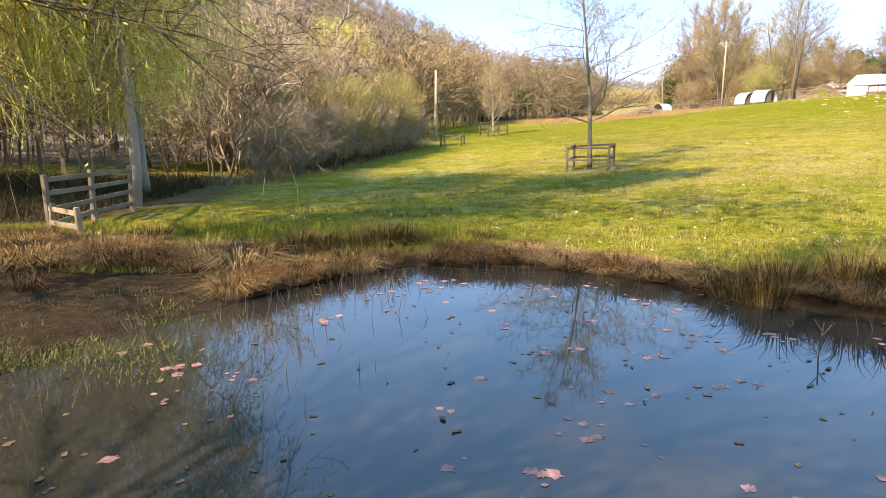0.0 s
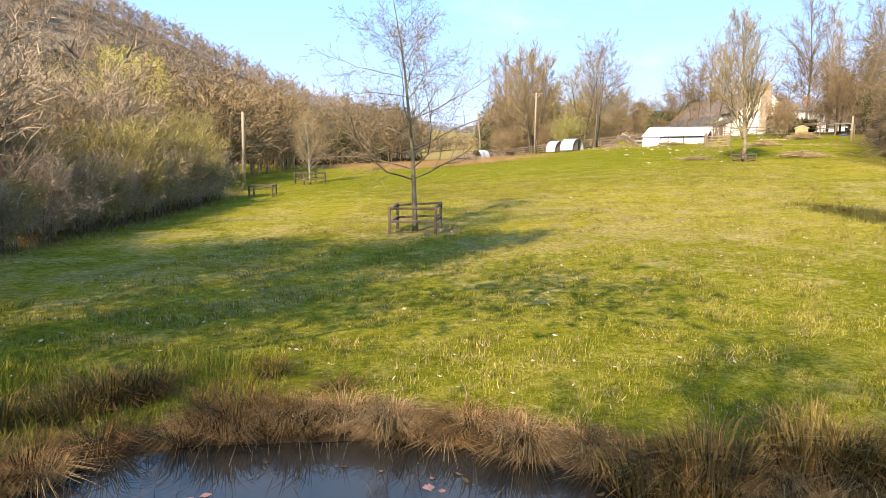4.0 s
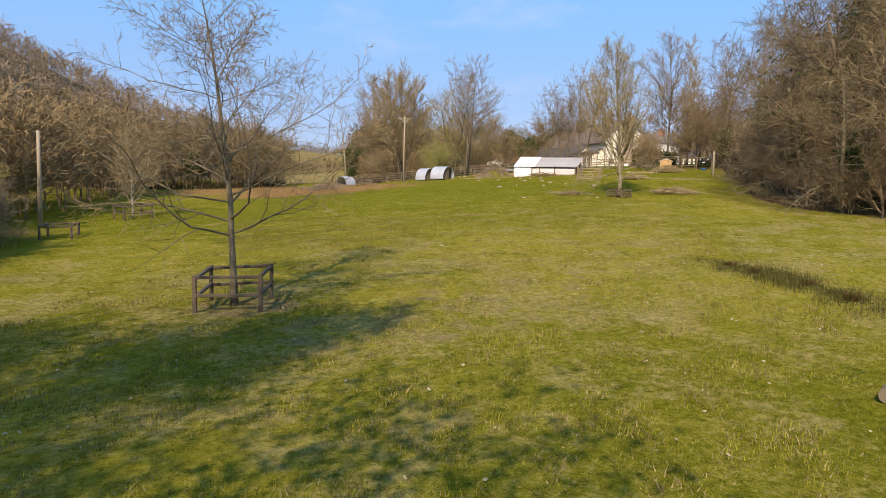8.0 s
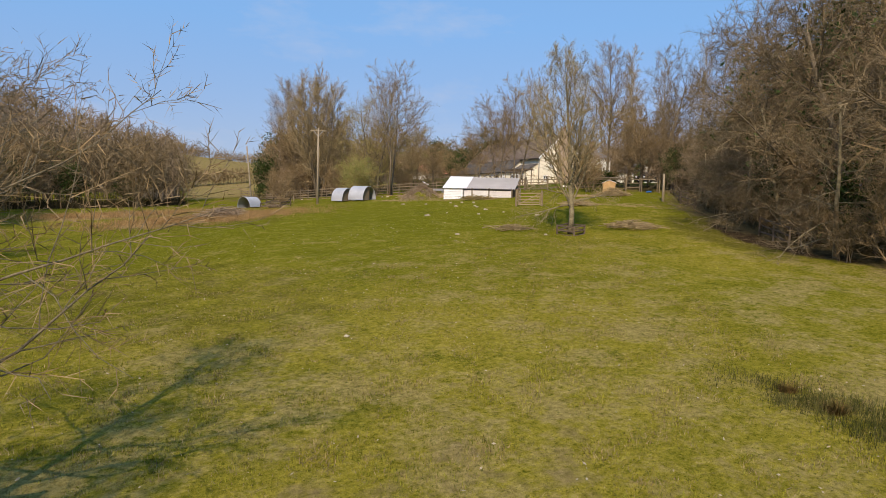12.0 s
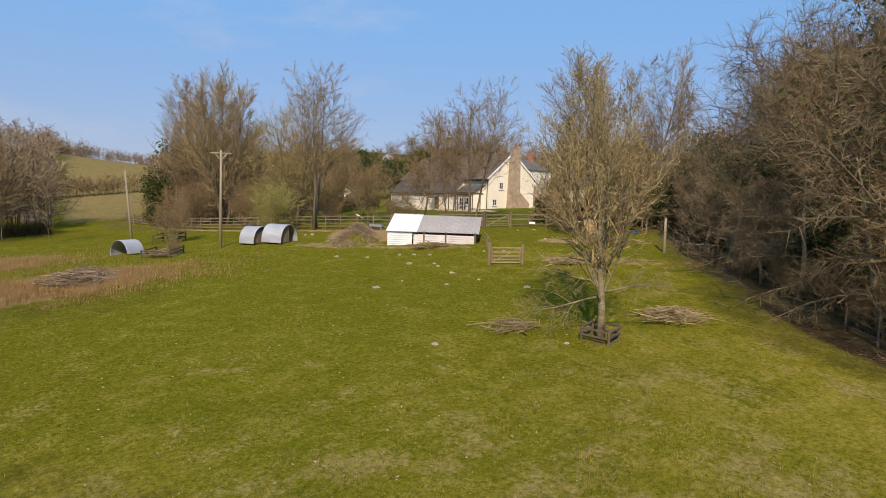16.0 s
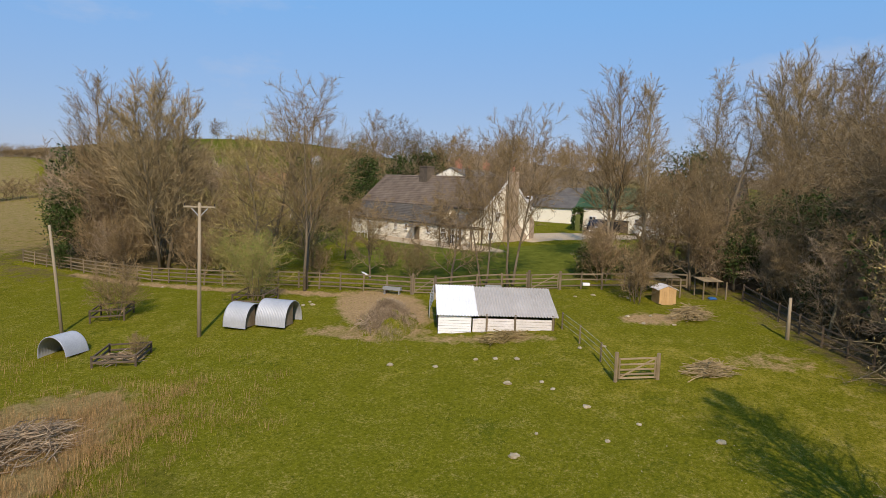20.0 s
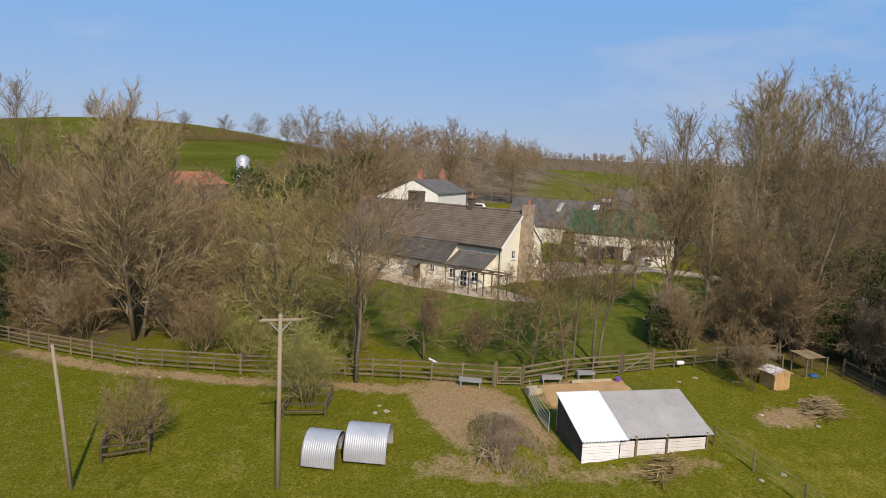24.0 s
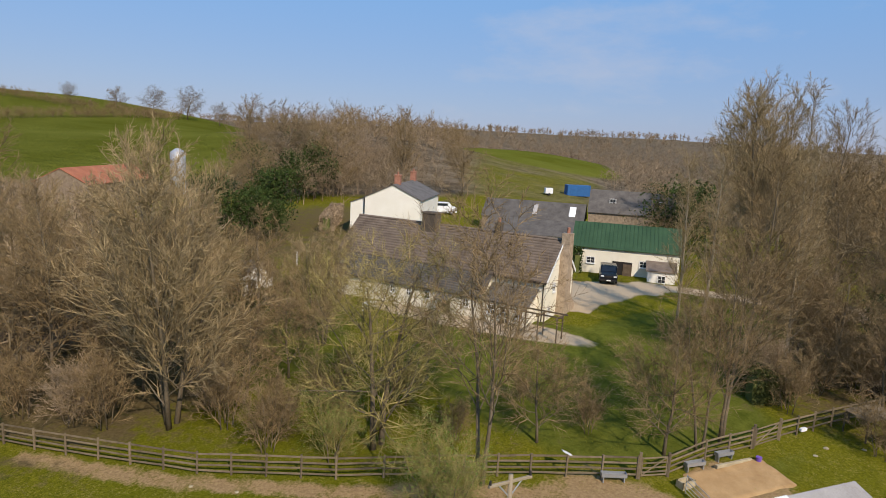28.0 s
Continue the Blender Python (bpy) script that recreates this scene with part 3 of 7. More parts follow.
for nm, arr in (("dry", smooth(66, 26, GY) * (0.3 + 0.7 * smooth(11, 21, GY)) + 0.5 * smooth(26, 18, GX) * smooth(60, 75, GY)), ("wood", wood), ("field", field), ("dirt", dirt), ("mud_shade", mud_shade), ("straw", straw), ("lawn", lawn), ("gravel", gravel), ("litter_shade", litter_shade), ("damp_shade", damp_shade)):
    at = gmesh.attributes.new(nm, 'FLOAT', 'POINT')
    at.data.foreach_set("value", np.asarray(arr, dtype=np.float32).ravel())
tagged(new("ground", gmesh), "sloping rough pasture, yellow-green with straw patches and bare earth", "ground", kind="structure")

# water of the pond
M_WATER = bpy.data.materials.new("pond_water")
M_WATER.use_nodes = True
wt = M_WATER.node_tree
wb = wt.nodes["Principled BSDF"]
wb.inputs["Base Color"].default_value = (0.024, 0.021, 0.016, 1)
wb.inputs["Roughness"].default_value = 0.03
wb.inputs["IOR"].default_value = 1.42
wbump = nd(wt, "ShaderNodeBump", Strength=0.035, Distance=0.02)
wnoise = nd(wt, "ShaderNodeTexNoise", Scale=1.6, Detail=3.0)
wt.links.new(wt.nodes.new("ShaderNodeNewGeometry").outputs["Position"], wnoise.inputs["Vector"])
wt.links.new(wnoise.outputs[0], wbump.inputs["Height"])
wt.links.new(wbump.outputs[0], wb.inputs["Normal"])
ang = np.linspace(0, 2 * math.pi, 97)[:-1]
ring = [np.stack([2.0 + 7.4 * k * np.cos(ang), 2.9 + 9.0 * k * np.sin(ang), 0 * ang], -1) for k in (1.0, 0.66, 0.33)]
wv = np.concatenate(ring + [np.array([[2.0, 2.9, 0.0]])])
ii = np.arange(96)
jj = (ii + 1) % 96
tagged(new("water", mesh_of("water", wv, [np.stack([ii, jj, jj + 96, ii + 96], -1), np.stack([ii + 96, jj + 96, jj + 192, ii + 192], -1), np.stack([ii + 192, jj + 192, np.full(96, 288)], -1)], [M_WATER])), "still dark pond water reflecting the sky", "pond water", kind="structure")


# ---- trees ----
def grow(seed, height, radius, levels, lean=(0, 0)):
    """Branch segments of one bare tree: arrays of start, end, start radius, end radius and level. levels: a dict a level, 0 the trunk."""
    rng = np.random.default_rng(seed)
    segs = []
    stack = [(np.zeros(3), np.array([lean[0], lean[1], 1.0]), height, radius, 0)]
    while stack:
        p, d, length, r, lv = stack.pop()
        sp = levels[lv]
        d = d / np.linalg.norm(d)
        n = sp.get("n", 4)
        tip = sp.get("tip", 0.25)
        pts, dirs = [p], [d]
        for k in range(n):
            d = d + rng.normal(0, sp.get("wob", 0.1), 3) + np.array([0, 0, sp.get("up", 0.05)])
            d = d / np.linalg.norm(d)
            p = p + d * length / n
            pts.append(p)
            dirs.append(d)
            f0, f1 = 1 - (1 - tip) * k / n, 1 - (1 - tip) * (k + 1) / n
            segs.append((*pts[-2], *p, r * f0, r * f1, lv))
        if lv + 1 < len(levels):
            ch = levels[lv + 1]
            cnt = ch["count"]
            cnt = int(rng.poisson(cnt * sp.get("share", 1.0))) if lv else int(cnt)
            az = rng.uniform(0, 6.28)
            for c in range(cnt):
                lo, hi = ch.get("from", 0.3), ch.get("to", 1.0)
                u = lo + (hi - lo) * (c + rng.uniform(0, 1)) / max(cnt, 1)
                k = min(int(u * n), n - 1)
                q = pts[k] + (pts[k + 1] - pts[k]) * (u * n - k)
                az += 2.4 + rng.normal(0, 0.4)
                ax = dirs[k]
                e1 = np.cross(ax, [0.31, 0.17, 0.9] if abs(ax[2]) < 0.9 else [1, 0, 0])
                e1 = e1 / np.linalg.norm(e1)
                e2 = np.cross(ax, e1)
                an = radians(ch.get("angle", 45) + rng.normal(0, ch.get("spread", 9)))
                nd_ = ax * math.cos(an) + (e1 * math.cos(az) + e2 * math.sin(az)) * math.sin(an)
                ln = length * ch.get("ratio", 0.5) * (1 - ch.get("fade", 0.5) * (u - lo) / max(hi - lo, 1e-3)) * rng.uniform(0.75, 1.2)
                rr_ = r * (1 - (1 - tip) * u) * ch.get("thick", 0.5)
                stack.append((q, nd_, ln, max(rr_, ch.get("min_r", 0.003)), lv + 1))
    return np.array(segs)


def limb_mesh(name, segs, sides, mt):
    """Tapering tubes round the segments."""
    a, b, ra, rb = segs[:, 0:3], segs[:, 3:6], segs[:, 6], segs[:, 7]
    d = b - a
    d = d / (np.linalg.norm(d, axis=1, keepdims=True) + 1e-9)
    ref = np.where(np.abs(d[:, 2:3]) < 0.9, np.array([[0, 0, 1.0]]), np.array([[1.0, 0, 0]]))
    e1 = np.cross(d, ref)
    e1 = e1 / np.linalg.norm(e1, axis=1, keepdims=True)
    e2 = np.cross(d, e1)
    vs = []
    for c, r in ((a, ra), (b, rb)):
        for k in range(sides):
            t = 2 * math.pi * k / sides
            vs.append(c + (e1 * math.cos(t) + e2 * math.sin(t)) * r[:, None])
    v = np.stack(vs, 1).reshape(-1, 3)
    base = np.arange(len(a))[:, None] * 2 * sides
    q = [np.concatenate([base + k, base + (k + 1) % sides, base + sides + (k + 1) % sides, base + sides + k], 1) for k in range(sides)]
    return mesh_of(name, v, [np.concatenate(q)], [mt])


def twig_mesh(name, segs, mt, seed=0, width=1.0, points=True):
    """Slim ribbons for twigs: a quad a segment, tapering to a point at the end of each shoot."""
    rng = np.random.default_rng(seed)
    a, b = segs[:, 0:3], segs[:, 3:6]
    d = b - a
    s = np.cross(d, rng.normal(size=d.shape))
    s = s / (np.linalg.norm(s, axis=1, keepdims=True) + 1e-9)
    wa, wb_ = segs[:, 6:7] * width, segs[:, 7:8] * width
    last = (segs[:, 8] == segs[:, 8].max()) & points
    q = np.stack([a - s * wa, a + s * wa, b + s * wb_, b - s * wb_], 1)[~last].reshape(-1, 3)
    t = np.stack([a - s * wa, a + s * wa, b], 1)[last].reshape(-1, 3)
    return mesh_of(name, np.concatenate([q, t]), [f for f in (np.arange(len(q)).reshape(-1, 4), len(q) + np.arange(len(t)).reshape(-1, 3)) if len(f)], [mt])


def leaf_cloud(name, centres, size, per, mt, seed=0, flat=0.0, spread=0.5):
    """Many small leaves round the centres."""
    rng = np.random.default_rng(seed)
    c = np.repeat(np.asarray(centres), per, 0) + rng.normal(0, spread, (len(centres) * per, 3))
    u = rng.normal(size=c.shape)
    u[:, 2] *= (1 - flat)
    u = u / np.linalg.norm(u, axis=1, keepdims=True)
    w = np.cross(u, rng.normal(size=c.shape))
    w = w / np.linalg.norm(w, axis=1, keepdims=True)
    s = size * rng.uniform(0.6, 1.3, (len(c), 1))
    v = np.stack([c - u * s, c + w * s * 0.45, c + u * s, c - w * s * 0.45], 1).reshape(-1, 3)
    return mesh_of(name, v, [np.arange(len(v)).reshape(-1, 4)], [mt])


def bare_tree(name, label, category, seed, height, radius, levels, bark, twig, limbs=2, width=1.0, leaves=None, group="", lean=(0, 0), place=None, stems=1, stem_gap=0.3, leaf_from=0.0):
    """A tree thing: trunk with its limbs, and a crown of twigs (and leaves: material, size, number a twig, share)."""
    parts_ = []
    for s in range(stems):
        l2 = lean if stems == 1 else (lean[0] + 0.22 * math.cos(2.4 * s), lean[1] + 0.22 * math.sin(2.4 * s))
        g = grow(seed + s * 101, height * (1 - 0.06 * (s % 3)), radius, levels, l2)
        if stems > 1:
            g[:, [0, 3]] += stem_gap * math.cos(2.4 * s)
            g[:, [1, 4]] += stem_gap * math.sin(2.4 * s)
        parts_.append(g)
    g = np.concatenate(parts_)
    # the foot widens and reaches into the ground
    ob = thing(name, label, category, group=group)
    fat, mid_, thin = g[g[:, 8] < 1], g[(g[:, 8] >= 1) & (g[:, 8] < limbs)], g[g[:, 8] >= limbs]
    f2 = fat.copy()
    f2[:, 6] = np.where(f2[:, 2] < 0.01, f2[:, 6] * 1.25, f2[:, 6])
    f2[:, 2] = np.where(f2[:, 2] < 0.01, -0.3, f2[:, 2])
    n0 = len(f2) // stems
    for s in range(stems):
        own = f2[s * n0:(s + 1) * n0]
        lim = parts_[s][(parts_[s][:, 8] >= 1) & (parts_[s][:, 8] < limbs)]
        for nm_, sg in (("trunk" if stems == 1 else "stem", own), ("limb", lim)):
            if len(sg):
                if nm_ == "limb":
                    me = limb_mesh(nm_, sg, 6, bark)
                    me.polygons.foreach_set("use_smooth", [True] * len(me.polygons))
                    tagged(part(nm_, me, None, ob), kind="stuff")
                else:
                    part(nm_, tube([tuple(sg[0, 0:3])] + [tuple(q) for q in sg[:, 3:6]], [sg[0, 6]] + list(sg[:, 7]), 8), bark, ob, smooth=True)
    tagged(part("crown", twig_mesh("crown", thin, twig, seed, width, levels[-1].get("n", 1) == 1), None, ob), kind="stuff")
    if leaves:
        lm, size, per, share, spread = leaves
        tips = thin[thin[:, 8] == thin[:, 8].max()][:, 3:6]
        tips = tips[tips[:, 2] > leaf_from]
        rng = np.random.default_rng(seed + 5)
        tips = tips[rng.uniform(size=len(tips)) < share]
        tagged(part("foliage", leaf_cloud("foliage", tips, size, per, lm, seed, spread=spread), None, ob), kind="stuff")
    ob.matrix_world = place if place is not None else pose(0, 0, -500)
    return ob


def L(count, ratio, angle, **k):
    return dict(count=count, ratio=ratio, angle=angle, **k)


OPEN = [dict(n=9, wob=0.045, up=0.06, tip=0.10),
        L(32, 0.64, 70, **{"from": 0.2, "to": 0.97}, thick=0.42, n=8, wob=0.14, up=0.045, fade=0.78, spread=11, min_r=0.010, tip=0.2),
        L(12, 0.42, 46, **{"from": 0.18}, thick=0.5, n=4, wob=0.18, up=0.05, min_r=0.005, fade=0.5, tip=0.35),
        L(7, 0.50, 44, **{"from": 0.1}, thick=0.55, n=2, wob=0.2, up=0.05, min_r=0.0038, fade=0.4, tip=0.4),
        L(4, 0.55, 40, **{"from": 0.2}, thick=0.6, n=1, wob=0.2, up=0.03, min_r=0.0034, fade=0.4, tip=0.4)]
UPRIGHT = [dict(n=8, wob=0.035, up=0.08, tip=0.15),
           L(34, 0.46, 44, **{"from": 0.14, "to": 0.98}, thick=0.36, n=5, wob=0.11, up=0.13, fade=0.6, spread=13, min_r=0.010, tip=0.3),
           L(12, 0.46, 36, **{"from": 0.15}, thick=0.5, n=3, wob=0.15, up=0.10, min_r=0.006, fade=0.4, tip=0.4),
           L(15, 0.52, 38, **{"from": 0.1}, thick=0.6, n=1, wob=0.16, up=0.08, min_r=0.0048, fade=0.3, tip=0.5)]
EGG = [dict(n=8, wob=0.05, up=0.08, tip=0.12),
       L(38, 0.58, 42, **{"from": 0.13, "to": 0.95}, thick=0.40, n=7, wob=0.10, up=0.10, fade=0.72, spread=13, min_r=0.012, tip=0.22),
       L(14, 0.34, 40, **{"from": 0.15}, thick=0.5, n=3, wob=0.15, up=0.11, min_r=0.0065, fade=0.45, tip=0.4),
       L(11, 0.5, 40, **{"from": 0.1}, thick=0.6, n=1, wob=0.16, up=0.10, min_r=0.0045, fade=0.3, tip=0.5)]
ROUND = [dict(n=5, wob=0.08, up=0.05, tip=0.3),
         L(19, 0.66, 56, **{"from": 0.12, "to": 1.0}, thick=0.40, n=6, wob=0.15, up=0.06, fade=0.4, spread=15, min_r=0.014, tip=0.25),
         L(16, 0.42, 48, **{"from": 0.12}, thick=0.45, n=3, wob=0.18, up=0.05, min_r=0.008, fade=0.3, tip=0.35),
         L(20, 0.50, 44, **{"from": 0.08}, thick=0.55, n=1, wob=0.2, up=0.05, min_r=0.0062, fade=0.3, tip=0.5)]
DOME = [dict(n=5, wob=0.08, up=0.05, tip=0.3),
        L(20, 0.70, 62, **{"from": 0.10, "to": 1.0}, thick=0.36, n=7, wob=0.13, up=0.07, fade=0.5, spread=14, min_r=0.013, tip=0.2),
        L(13, 0.38, 46, **{"from": 0.12}, thick=0.45, n=3, wob=0.18, up=0.06, min_r=0.007, fade=0.3, tip=0.35),
        L(16, 0.52, 42, **{"from": 0.08}, thick=0.55, n=1, wob=0.2, up=0.06, min_r=0.005, fade=0.3, tip=0.5)]
LEAFY = [dict(n=5, wob=0.06, up=0.06, tip=0.3),
         L(20, 0.55, 58, **{"from": 0.10, "to": 1.0}, thick=0.35, n=4, wob=0.15, up=0.05, fade=0.55, spread=12, min_r=0.02, tip=0.3),
         L(8, 0.42, 48, **{"from": 0.15}, thick=0.45, n=2, wob=0.18, up=0.03, min_r=0.012, fade=0.3, tip=0.4),
         L(6, 0.45, 44, **{"from": 0.1}, thick=0.55, n=1, wob=0.2, up=0.02, min_r=0.008, fade=0.3, tip=0.5)]
VASE = [dict(n=6, wob=0.05, up=0.06, tip=0.25),
        L(24, 0.52, 42, **{"from": 0.10, "to": 1.0}, thick=0.34, n=5, wob=0.10, up=0.10, fade=0.5, spread=12, min_r=0.014, tip=0.25),
        L(15, 0.42, 36, **{"from": 0.12}, thick=0.45, n=3, wob=0.14, up=0.09, min_r=0.008, fade=0.3, tip=0.35),
        L(22, 0.52, 36, **{"from": 0.08}, thick=0.55, n=1, wob=0.2, up=0.08, min_r=0.0055, fade=0.3, tip=0.5)]
OAK = [dict(n=5, wob=0.08, up=0.03, tip=0.35),
       L(18, 0.72, 62, **{"from": 0.16, "to": 1.0}, thick=0.38, n=7, wob=0.19, up=0.06, fade=0.35, spread=15, min_r=0.022, tip=0.2),
       L(19, 0.40, 52, **{"from": 0.10}, thick=0.40, n=3, wob=0.24, up=0.04, min_r=0.009, fade=0.3, tip=0.35),
       L(27, 0.48, 48, **{"from": 0.08}, thick=0.5, n=1, wob=0.25, up=0.03, min_r=0.0065, fade=0.3, tip=0.5)]
BANK = [dict(n=6, wob=0.06, up=0.05, tip=0.3),
        L(24, 0.62, 76, **{"from": 0.10, "to": 1.0}, thick=0.32, n=8, wob=0.12, up=-0.01, fade=0.5, spread=12, min_r=0.02, tip=0.2),
        L(16, 0.36, 50, **{"from": 0.15}, thick=0.40, n=3, wob=0.18, up=0.0, min_r=0.008, fade=0.3, tip=0.35),
        L(22, 0.46, 46, **{"from": 0.08}, thick=0.55, n=1, wob=0.25, up=0.0, min_r=0.0052, fade=0.3, tip=0.5)]
POPLAR = [dict(n=9, wob=0.02, up=0.08, tip=0.08),
          L(48, 0.20, 38, **{"from": 0.18, "to": 0.99}, thick=0.3, n=4, wob=0.09, up=0.15, fade=0.5, spread=9, min_r=0.010, tip=0.3),
          L(11, 0.45, 36, **{"from": 0.1}, thick=0.5, n=2, wob=0.14, up=0.1, min_r=0.006, fade=0.3, tip=0.4),
          L(11, 0.52, 36, **{"from": 0.1}, thick=0.6, n=1, wob=0.16, up=0.1, min_r=0.005, fade=0.3, tip=0.5)]
SHRUB = [dict(n=4, wob=0.10, up=0.05, tip=0.3),
         L(11, 0.62, 36, **{"from": 0.05, "to": 1.0}, thick=0.6, n=4, wob=0.16, up=0.07, fade=0.45, min_r=0.008, tip=0.35),
         L(10, 0.5, 38, **{"from": 0.1}, thick=0.5, n=2, wob=0.18, up=0.06, min_r=0.006, fade=0.3, tip=0.4),
         L(9, 0.58, 38, **{"from": 0.1}, thick=0.6, n=1, wob=0.2, up=0.05, min_r=0.0055, fade=0.3, tip=0.5)]
SLIM = [dict(n=7, wob=0.05, up=0.08, tip=0.15),
        L(20, 0.50, 42, **{"from": 0.24, "to": 1.0}, thick=0.36, n=5, wob=0.11, up=0.10, fade=0.55, spread=11, min_r=0.010, tip=0.25),
        L(10, 0.42, 38, **{"from": 0.15}, thick=0.45, n=3, wob=0.16, up=0.08, min_r=0.006, fade=0.3, tip=0.35),
        L(15, 0.52, 38, **{"from": 0.1}, thick=0.55, n=1, wob=0.2, up=0.06, min_r=0.005, fade=0.3, tip=0.5)]
WEEP = [dict(n=6, wob=0.08, up=0.03, tip=0.3),
        L(15, 0.55, 50, **{"from": 0.35, "to": 1.0}, thick=0.45, n=7, wob=0.12, up=0.02, fade=0.3, spread=12, min_r=0.02, tip=0.25),
        L(12, 0.45, 55, **{"from": 0.2}, thick=0.4, n=4, wob=0.12, up=-0.10, min_r=0.010, fade=0.2, tip=0.4),
        L(19, 1.5, 60, **{"from": 0.1}, thick=0.4, n=5, wob=0.06, up=-0.42, min_r=0.006, fade=0.5, tip=0.5)]


def put(ob, x, y, scale=1.0, turn=0.0, first=False, tall=None):
    m = on(x, y, -0.05, turn) @ Matrix.Diagonal((scale, scale, tall or scale, 1))
    if first:
        ob.matrix_world = m
        return ob
    c = copy_thing(ob, pose(0, 0, 0))
    c.matrix_basis = m
    return c


# the young tree in the pasture, with its guard, and the grey ash beyond it
put(bare_tree("young_tree", "young bare spreading tree with pale lichened bark", "tree", 11, 8.8, 0.10, OPEN, M_ASHBARK, M_TWIG, 3, 1.7), 6.1, 27.5, turn=40, first=True)
ash = put(bare_tree("ash_tree", "bare upright tree with ivy-scarred trunk and yellowish buds", "tree", 23, 10.2, 0.17, EGG, M_LICHEN, M_TWIGPALE, 2, 2.0, leaves=(M_TWIGGREEN, 0.04, 3, 0.7, 0.07)), 35.2, 45.4, first=True)
put(bare_tree("sapling", "small pale bare sapling inside a low rail guard", "tree", 31, 5.3, 0.07, UPRIGHT, M_PALEBARK, M_TWIGPALE, 2, 1.1), 4.1, 55.6, first=True)

# garden and boundary trees: a few kinds, then repeats
rnd_ = bare_tree("field_maple", "round bare tree with greenish budding twigs", "tree", 41, 9.6, 0.16, DOME, M_BARK, M_TWIGGREEN, 2, 2.0, stems=2, group="garden trees")
brn = bare_tree("alder", "tall bare brown alder tree", "tree", 47, 13.5, 0.15, UPRIGHT, M_BARK, M_TWIG, 2, 2.4, group="garden trees")
rou = bare_tree("garden_tree", "bare round-crowned brown tree", "tree", 53, 9.5, 0.14, ROUND, M_BARK, M_TWIG, 2, 2.1, group="garden trees")
pal = bare_tree("pale_tree", "tall bare vase-shaped tree with olive-brown twigs", "tree", 59, 13.0, 0.14, VASE, M_BARK, M_TWIGPALE, 2, 2.5, stems=3, stem_gap=0.3, group="garden trees")
oak = bare_tree("oak", "broad bare oak with twisting limbs", "tree", 61, 11.0, 0.24, OAK, M_BARK, M_OAKTWIG, 2, 1.9, group="wood edge trees")
pop = bare_tree("poplar", "slim tall bare poplar tree", "tree", 67, 16.0, 0.16, POPLAR, M_PALEBARK, M_TWIGPALE, 2, 2.3, group="garden trees")
shr = bare_tree("shrub", "tangled bare brown garden shrub", "shrub", 71, 3.4, 0.026, SHRUB, M_BARK, M_TWIG, 1, 1.8, stems=5, group="shrubs")
red = bare_tree("reddish_shrub", "reddish bare thicket shrub", "shrub", 73, 5.0, 0.035, SHRUB, M_BARK, M_TWIGRED, 1, 2.3, stems=6, stem_gap=0.5, group="thicket")
sal = bare_tree("sallow", "rounded sallow bush with yellow-green shoots", "shrub", 79, 4.6, 0.035, SHRUB, M_BARK, M_TWIGGREEN, 1, 2.1, stems=7, stem_gap=0.5, group="thicket")
ivy = bare_tree("ivy_tree", "tree clad in dark evergreen ivy", "tree", 83, 11.0, 0.2, ROUND, M_BARK, M_TWIG, 2, 1.4, leaves=(M_LEAF, 0.15, 1, 0.22, 0.3), group="wood edge trees")
grn = bare_tree("leafing_shrub", "shrub in fresh yellow-green leaf", "shrub", 89, 4.6, 0.045, SHRUB, M_BARK, M_TWIGGREEN, 1, 1.3, stems=5, leaves=(M_FRESH, 0.045, 1, 0.75, 0.10), group="shrubs")
evg = bare_tree("evergreen", "dense dark evergreen tree", "tree", 97, 8.0, 0.16, LEAFY, M_BARK, M_TWIG, 2, 1.0, leaves=(M_LEAF, 0.22, 3, 0.9, 0.45), group="evergreens")

lowt = bare_tree("spreading_tree", "spreading tree with low olive lichened boughs", "tree", 127, 11.0, 0.2, BANK, M_LICHEN, M_OAKTWIG, 2, 1.7, group="wood edge trees")
slm = bare_tree("slim_tree", "slender bare garden tree with a forked pale trunk", "tree", 137, 11.0, 0.10, SLIM, M_BARK, M_TWIG, 2, 2.3, stems=2, stem_gap=0.2, group="garden trees")
used = set()


def plant(ob, places):
    """Repeats of one kind of tree: x, y, scale and turn."""
    for x, y, sc, tr in places:
        put(ob, x, y, sc, tr, first=ob not in used)
        used.add(ob)


plant(rnd_, [(44.7, 90.2, 1.08, 0)])
plant(brn, [(42.9, 113, 0.95, 30), (46.7, 114.1, 0.85, 200), (45.5, 125, 1.25, 80), (52, 118, 0.8, 150), (104, 60, 1.4, 70), (74.7, 60, 0.7, 40), (68, 50, 0.95, 250), (72, 46, 1.0, 20), (112, 150, 1.2, 190), (138, 132, 1.2, 60), (80, 150, 0.5, 0), (49, 109, 0.75, 20), (45, 107.5, 0.7, 100), (55, 112, 0.75, 140), (56.5, 37, 1.2, 200), (61, 46, 0.95, 60)])
plant(brn, [(47.5, 106, 0.65, 0), (70.5, 66, 0.6, 20), (86, 61, 0.9, 300)])
plant(slm, [(52.7, 72.1, 1.0, 0), (51.2, 73.4, 0.8, 140), (43.7, 83.8, 1.2, 60)])
plant(rou, [(49.7, 75.2, 0.68, 50)])
plant(brn, [(64.6, 70.4, 1.05, 30)])
plant(pop, [(65.0, 67.6, 0.9, 10)])
put(oak, 63.6, 61.2, 0.6, 0, tall=1.0, first=True)
used.add(oak)
plant(pal, [(42.6, 103, 1.14, 70), (48, 121.2, 0.8, 20), (56.5, 101, 0.62, 310), (112, 66.5, 1.6, 20)])
